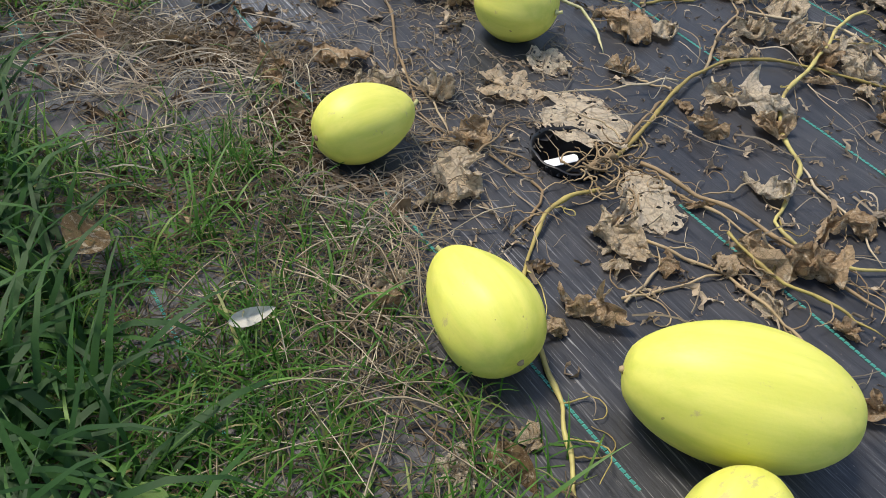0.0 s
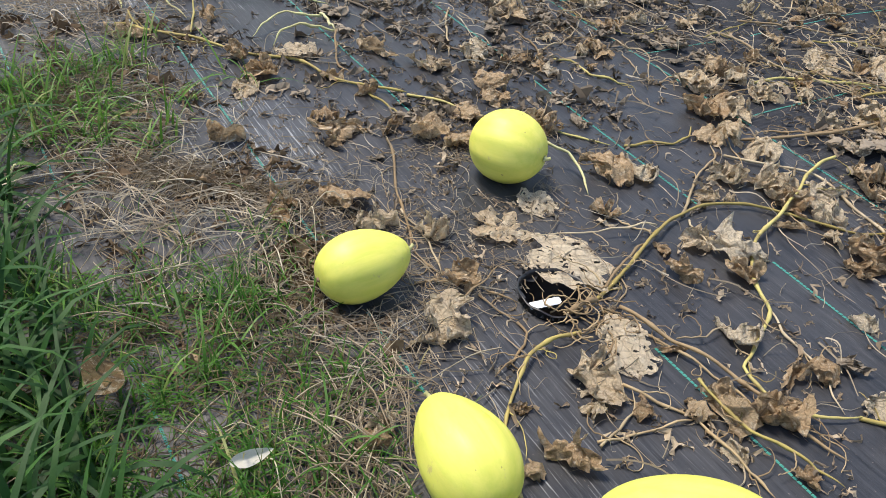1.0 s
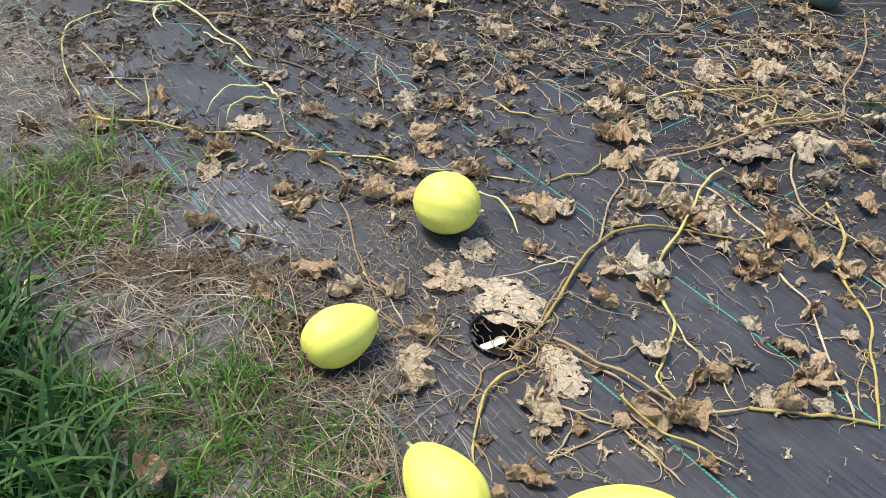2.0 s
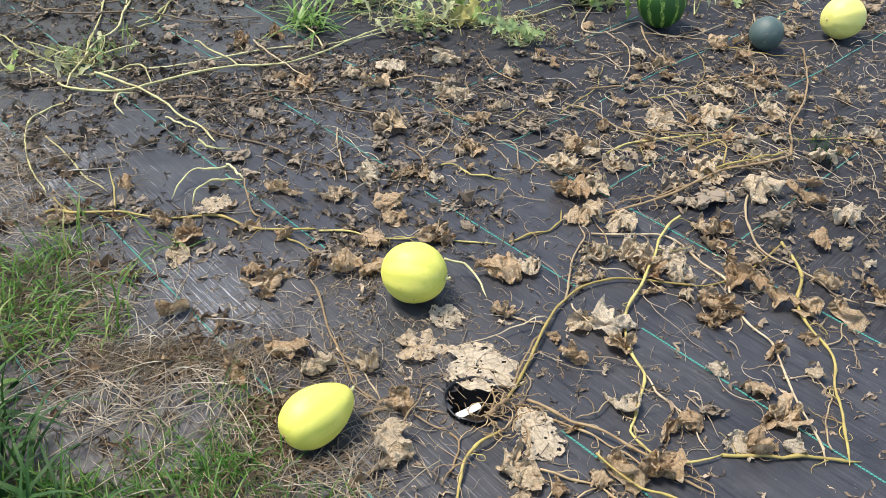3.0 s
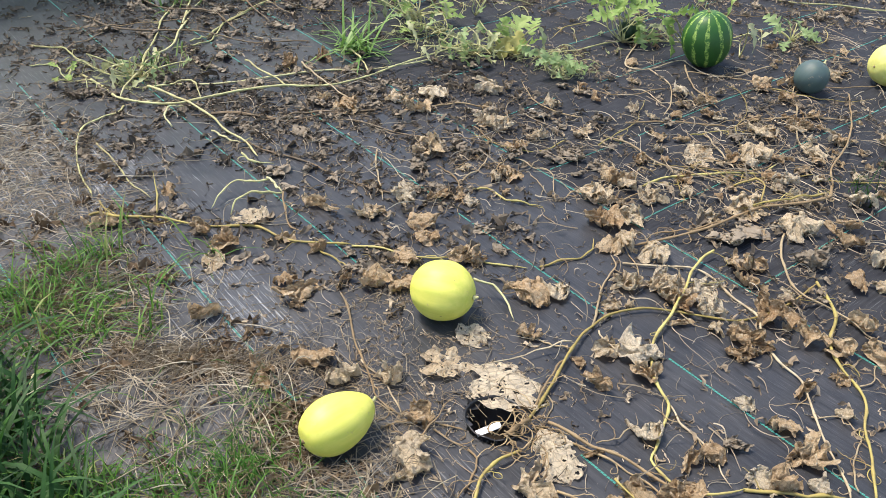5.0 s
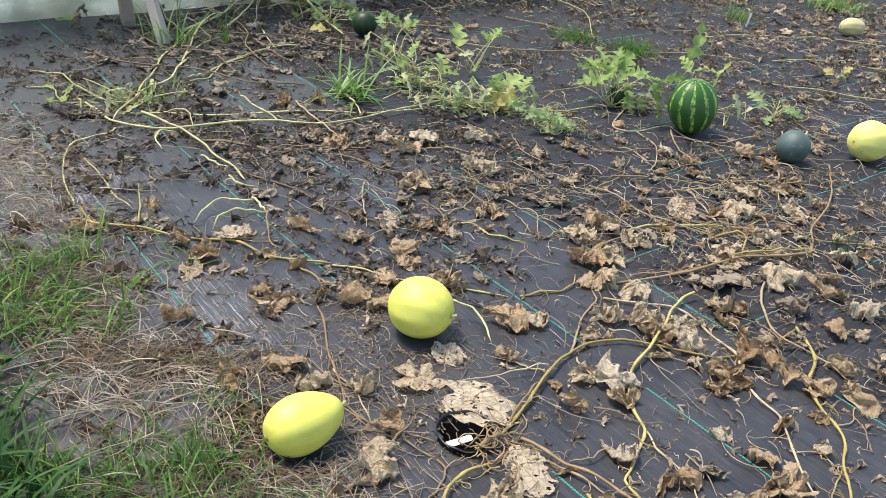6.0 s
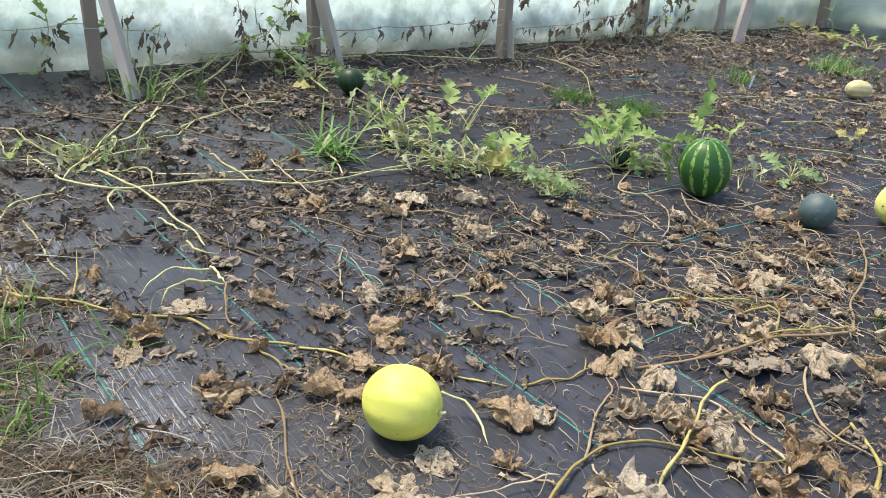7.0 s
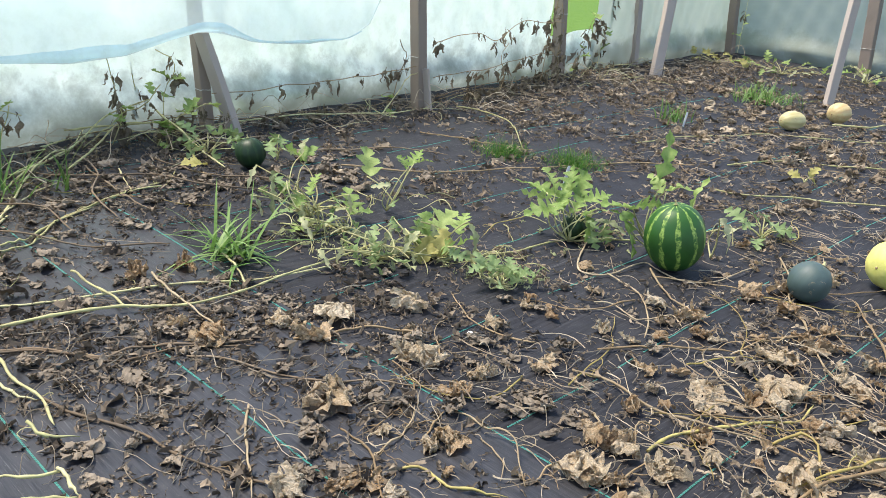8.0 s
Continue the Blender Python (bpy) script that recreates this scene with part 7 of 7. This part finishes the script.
# ---- dead climbers on the wall ----
def withered_mesh(seed):
    """A leaf shrivelled to a twisted, ragged strip hanging from its stalk."""
    r0 = np.random.default_rng(seed)
    n, w = 11, 5
    t = np.linspace(0, 1, n)
    half = (0.03 + (0.06 + 0.12 * r0.random()) * np.sin(np.pi * t ** 0.8) ** 2) * (0.6 + 0.8 * r0.random(n)) * (t > 0.22) + 0.012
    bx, by = np.cumsum(r0.normal(size=n)) * 0.045, np.cumsum(r0.normal(size=n)) * 0.045
    a = r0.random() * 6 + r0.normal() * 2.5 * t
    s = np.linspace(-1, 1, w)
    x = bx[:, None] + half[:, None] * (s * np.cos(a)[:, None] - 0.8 * s ** 2 * np.sin(a)[:, None])
    y = by[:, None] + half[:, None] * (s * np.sin(a)[:, None] + 0.8 * s ** 2 * np.cos(a)[:, None])
    v = np.stack([x - x[0, 2], y - y[0, 2], np.broadcast_to(-t[:, None], x.shape)], -1).reshape(-1, 3) + r0.normal(size=(n * w, 3)) * 0.012
    f = [(i * w + k, i * w + k + 1, (i + 1) * w + k + 1, (i + 1) * w + k) for i in range(n - 1) for k in range(w - 1)]
    return mesh("withered_leaf", v, f, "leaf_climber")


WITHERED = [withered_mesh(s) for s in range(1, 9)]


def dead_climber(points, leaves, label, length=0.07, mat="vine_brown", green=0):
    line = smooth_line(points, 0.03)
    n = len(line)
    line[:, 2] += wobble(n, 0.012, 6)
    ob = tagged(part("dead_climber", mesh("dead_climber", *tube(line, 0.0026, 5), mat)), label, "climbing plant", "climbers on the film wall")
    for i in range(leaves):
        if i % 3 == 0:
            node = line[int(rng.integers(n))]
        p = node + rng.normal(size=3) * np.array((0.022, 0.022, 0.012))
        L = length * (0.4 + 1.0 * rng.random() ** 1.5)
        p[2] = max(p[2], L * 0.8)
        part("withered_leaf", WITHERED[int(rng.integers(8))], ob, at=Matrix.Translation(p) @ Euler((rng.normal() * 0.3, rng.normal() * 0.3, rng.random() * 6.28)).to_matrix().to_4x4() @ Matrix.Diagonal((L * (0.7 + 0.6 * rng.random()), L, L, 1)))
    for i in range(green):
        p = line[int(rng.integers(n))]
        leaf_at(ob, BROAD, tuple(p), 0.07 + 0.05 * rng.random(), rng.random() * 360, 60 * rng.random())
    return ob


DEAD = "withered brown climbing plant hanging on a string"
dead_climber([(-0.78, 5.14, 0.21), (-0.2, 5.62, 0.22), (0.05, 5.85, 0.26), (0.34, 6.12, 0.27)], 26, DEAD, 0.08)
dead_climber([(0.45, 6.12, 0.42), (0.75, 6.45, 0.46), (0.95, 6.7, 0.42), (1.15, 6.95, 0.52), (1.62, 7.5, 0.48)], 27, DEAD, 0.10)
dead_climber([(0.45, 6.10, 0.20), (0.8, 6.45, 0.22), (1.1, 6.85, 0.26), (1.6, 7.45, 0.25)], 36, DEAD, 0.10)
dead_climber([(1.40, 7.20, 0.02), (1.45, 7.3, 0.3), (1.50, 7.35, 0.6), (1.55, 7.4, 0.85)], 34, "withered brown bean plant standing at a post", 0.13)
dead_climber([(1.75, 7.55, 0.02), (1.85, 7.7, 0.3), (1.95, 7.8, 0.5), (2.1, 8.0, 0.45)], 30, "withered climber below the opening", 0.12, green=4)
dead_climber([(0.18, 5.95, 0.02), (0.22, 6.0, 0.2), (0.27, 6.05, 0.35), (0.22, 6.0, 0.45)], 14, "withered climber beside a post", 0.06, green=2)
dead_climber([(-0.95, 4.85, 0.02), (-0.98, 4.95, 0.2), (-0.93, 5.0, 0.38), (-1.02, 5.0, 0.45)], 24, "half-withered climber with a few green leaves at a post", 0.09, "vine_green", green=9)
dead_climber([(-1.18, 4.75, 0.02), (-1.14, 4.8, 0.12), (-1.16, 4.82, 0.22), (-1.2, 4.82, 0.42)], 18, "withered climber before the film", 0.11, "vine_green", green=1)
dead_climber([(-1.95, 4.05, 0.05), (-1.9, 4.1, 0.25), (-1.95, 4.12, 0.45), (-1.9, 4.15, 0.55)], 12, "half-withered climber with green leaves before the film", 0.07, "vine_green", green=10)
dead_climber([(-2.4, 3.75, 0.28), (-2.0, 4.05, 0.26), (-1.75, 4.2, 0.28), (-1.5, 4.55, 0.18)], 14, DEAD, 0.08, "vine_green", green=4)
dead_climber([(-0.75, 5.35, 0.85), (-0.5, 5.65, 0.80), (-0.2, 5.9, 0.72), (0.1, 6.2, 0.80)], 10, "leafy climber seen through thin film", 0.08, "vine_green", green=8)
dead_climber([(2.2, 8.4, 0.05), (2.3, 8.6, 0.5), (2.4, 8.7, 0.9), (2.5, 8.75, 1.1)], 16, "yellow-green climber on a far post", 0.12, "vine_green", green=9)
dead_climber([(4.4, 10.2, 0.05), (4.5, 10.4, 0.5), (4.55, 10.5, 0.9), (4.5, 10.5, 1.1)], 8, "yellow-green climber on the corner post", 0.12, "vine_green", green=7)
dead_climber([(-1.35, 4.72, 0.05), (-1.0, 5.02, 0.08), (-0.6, 5.3, 0.06), (-0.2, 5.7, 0.05), (0.2, 6.0, 0.06)], 50, "heap of dead climber along the film's foot", 0.09)
dead_climber([(0.5, 6.15, 0.05), (1.0, 6.7, 0.07), (1.5, 7.3, 0.06), (2.2, 8.2, 0.06), (3.0, 9.0, 0.06)], 70, "heap of dead climber along the film's foot", 0.10)
dead_climber([(-1.471, 4.219, 0.0), (-1.528, 4.219, 0.072), (-1.559, 4.219, 0.143), (-1.572, 4.219, 0.206), (-1.569, 4.219, 0.315)], 7, "pale weed stalk with withered top leaves beside a brace", 0.07, "vine_green")
dead_climber([(-1.471, 4.219, 0.0), (-1.468, 4.219, 0.097), (-1.458, 4.219, 0.162), (-1.434, 4.219, 0.24), (-1.412, 4.219, 0.3)], 8, "pale weed stalk with withered top leaves beside a brace", 0.07, "vine_green")
dead_climber([(-1.303, 5.134, 0.0), (-1.221, 5.134, 0.101), (-1.165, 5.134, 0.184), (-1.168, 5.134, 0.277), (-1.183, 5.134, 0.374)], 7, "wilted yellow-green weed arching before the film", 0.07, "vine_green")
vine([(-1.369, 3.63), (-1.384, 3.857), (-1.402, 4.118), (-1.411, 4.422), (-1.352, 4.609), (-1.352, 4.932)], 0.0048, G, "pale watermelon vine running to the film's foot", tendrils=2)
vine([(-1.265, 3.613), (-1.285, 3.836), (-1.269, 4.053), (-1.239, 4.182)], 0.0042, P, "pale watermelon vine running to the film's foot", tendrils=2)
vine([(-1.085, 3.681), (-0.993, 3.934), (-0.923, 4.08), (-0.821, 4.175), (-0.809, 4.296)], 0.0044, G, "pale green vine over dark litter", tendrils=2)
vine([(-1.209, 4.415), (-0.993, 4.111), (-0.791, 3.834)], 0.005, D, "dark dead vine over the fabric", tendrils=2)
vine([(-1.058, 4.396), (-0.923, 4.08)], 0.0042, P, "short pale side shoot", tendrils=2)
vine([(-1.297, 5.228), (-1.17, 5.297), (-1.027, 5.092)], 0.0042, P, "pale wilted stem at the film's foot", tendrils=2)


# ---- dead growth along the film's foot ----
def wall_strip(count, u0, u1, o0, o1):
    u, o = u0 + (u1 - u0) * rng.random(count), o0 + (o1 - o0) * rng.random(count) ** 1.4
    return np.stack([WALL[0][0] + 0.7071 * (u + o), WALL[0][1] + 0.7071 * (u - o)], -1)


crumbs("foot_litter", np.vstack([wall_strip(700, 2.2, 5.2, 0.12, 0.75), wall_strip(1500, 5.0, 10.8, 0.15, 1.2)]), 0.022, "leaf_dark", "dark heaped dead leaves along the film's foot", "leaf litter")
crumbs("foot_scraps", np.vstack([wall_strip(160, 2.4, 5.2, 0.12, 0.6), wall_strip(700, 5.2, 10.8, 0.2, 1.2)]), 0.020, "leaf_tan", "tan dead leaves along the film's foot", "leaf litter")
for stems_at, mat, label in ((np.vstack([wall_strip(60, 2.4, 5.2, 0.15, 0.6), wall_strip(150, 5.0, 10.5, 0.2, 0.9)]), "straw_brown", "brown dead stems heaped along the film's foot"),
                             (np.vstack([wall_strip(16, 2.6, 5.2, 0.2, 0.7), wall_strip(26, 5.2, 8.5, 0.2, 0.8)]), "straw_green", "pale dead stems along the film's foot")):
    tagged(part("dead_stems", mesh("dead_stems", *fibres(stems_at, 0.12 + 0.35 * rng.random(len(stems_at)), 0.0024, 1.0, 0.07), mat, False)), label, "dead stems", kind="stuff")
for pts, rise in (([(-1.46, 4.23), (-1.38, 4.38), (-1.30, 4.70), (-1.24, 4.85), (-1.05, 4.98)], [0, 0.01, 0.03, 0.12, 0.2]), ([(-1.26, 4.36), (-1.22, 4.62), (-1.16, 4.86), (-1.0, 4.92), (-0.8, 4.98)], [0, 0.02, 0.08, 0.10, 0.05]),
                  ([(-1.4, 4.78), (-1.2, 4.86), (-0.98, 4.9), (-0.78, 4.8), (-0.6, 4.86)], [0.06, 0.08, 0.1, 0.05, 0.02]), ([(-1.02, 4.95), (-0.9, 4.82), (-0.72, 4.62), (-0.62, 4.5)], [0.15, 0.1, 0.03, 0.0])):
    vine(pts, 0.0062, "vine_green", "pale green vine propped against the film's foot", tendrils=3, height=rise)

far = clear_of_fruit(box(9000, -0.2, 5.2, 4.1, 9.4))
far = far[(far[:, 1] - far[:, 0] < 5.9)]
far = far[np.array([noise.noise(Vector((x * 2.2, y * 2.2, 7.0))) + 0.5 * noise.noise(Vector((x * 7, y * 7, 1.0))) > -0.12 for x, y in far.tolist()])]
half = len(far) * 5 // 8
crumbs("far_litter", far[:half], 0.022, "leaf_dark", "dark shrivelled leaves covering the far fabric", "leaf litter")
crumbs("far_scraps", far[half:], 0.021, "leaf_tan", "tan shrivelled leaves covering the far fabric", "leaf litter")

outside = wall_strip(1600, 7.0, 8.4, -1.6, -0.25)
grass("tall_grass", outside, 0.22, 0.010, 0.4, "grass_bright", "bright green meadow grass outside the opening", 1.0)

dead_climber([(0.48, 6.16, 0.06), (0.9, 6.55, 0.14), (1.25, 6.98, 0.10), (1.6, 7.42, 0.16)], 40, DEAD, 0.07)
dead_climber([(1.0, 6.72, 0.03), (1.03, 6.76, 0.16), (1.0, 6.78, 0.28), (1.06, 6.84, 0.36)], 12, "withered climber before the film", 0.07)
dead_climber([(1.62, 7.45, 0.02), (1.58, 7.46, 0.25), (1.61, 7.47, 0.45), (1.57, 7.47, 0.62)], 30, "withered brown bean plant standing at a post", 0.09)
dead_climber([(-1.0, 4.86, 0.02), (-0.9, 4.92, 0.12), (-0.78, 4.95, 0.2), (-0.7, 4.98, 0.17)], 20, "half-withered climber round a post", 0.07, "vine_green", green=5)
dead_climber([(-1.3, 4.7, 0.02), (-1.2, 4.78, 0.1), (-1.05, 4.84, 0.2), (-0.98, 4.9, 0.3)], 16, "half-withered climber before the film", 0.07, "vine_green", green=3)
grass("coarse_grass", clear_of_fruit(clumps(420, strip_area(90, -0.85, 0.3, 0.0, 0.34), 0.02), -0.01), 0.09, 0.0030, 0.95, "grass_short", "thin green blades spreading from the grass edge onto the fabric", 1.3)
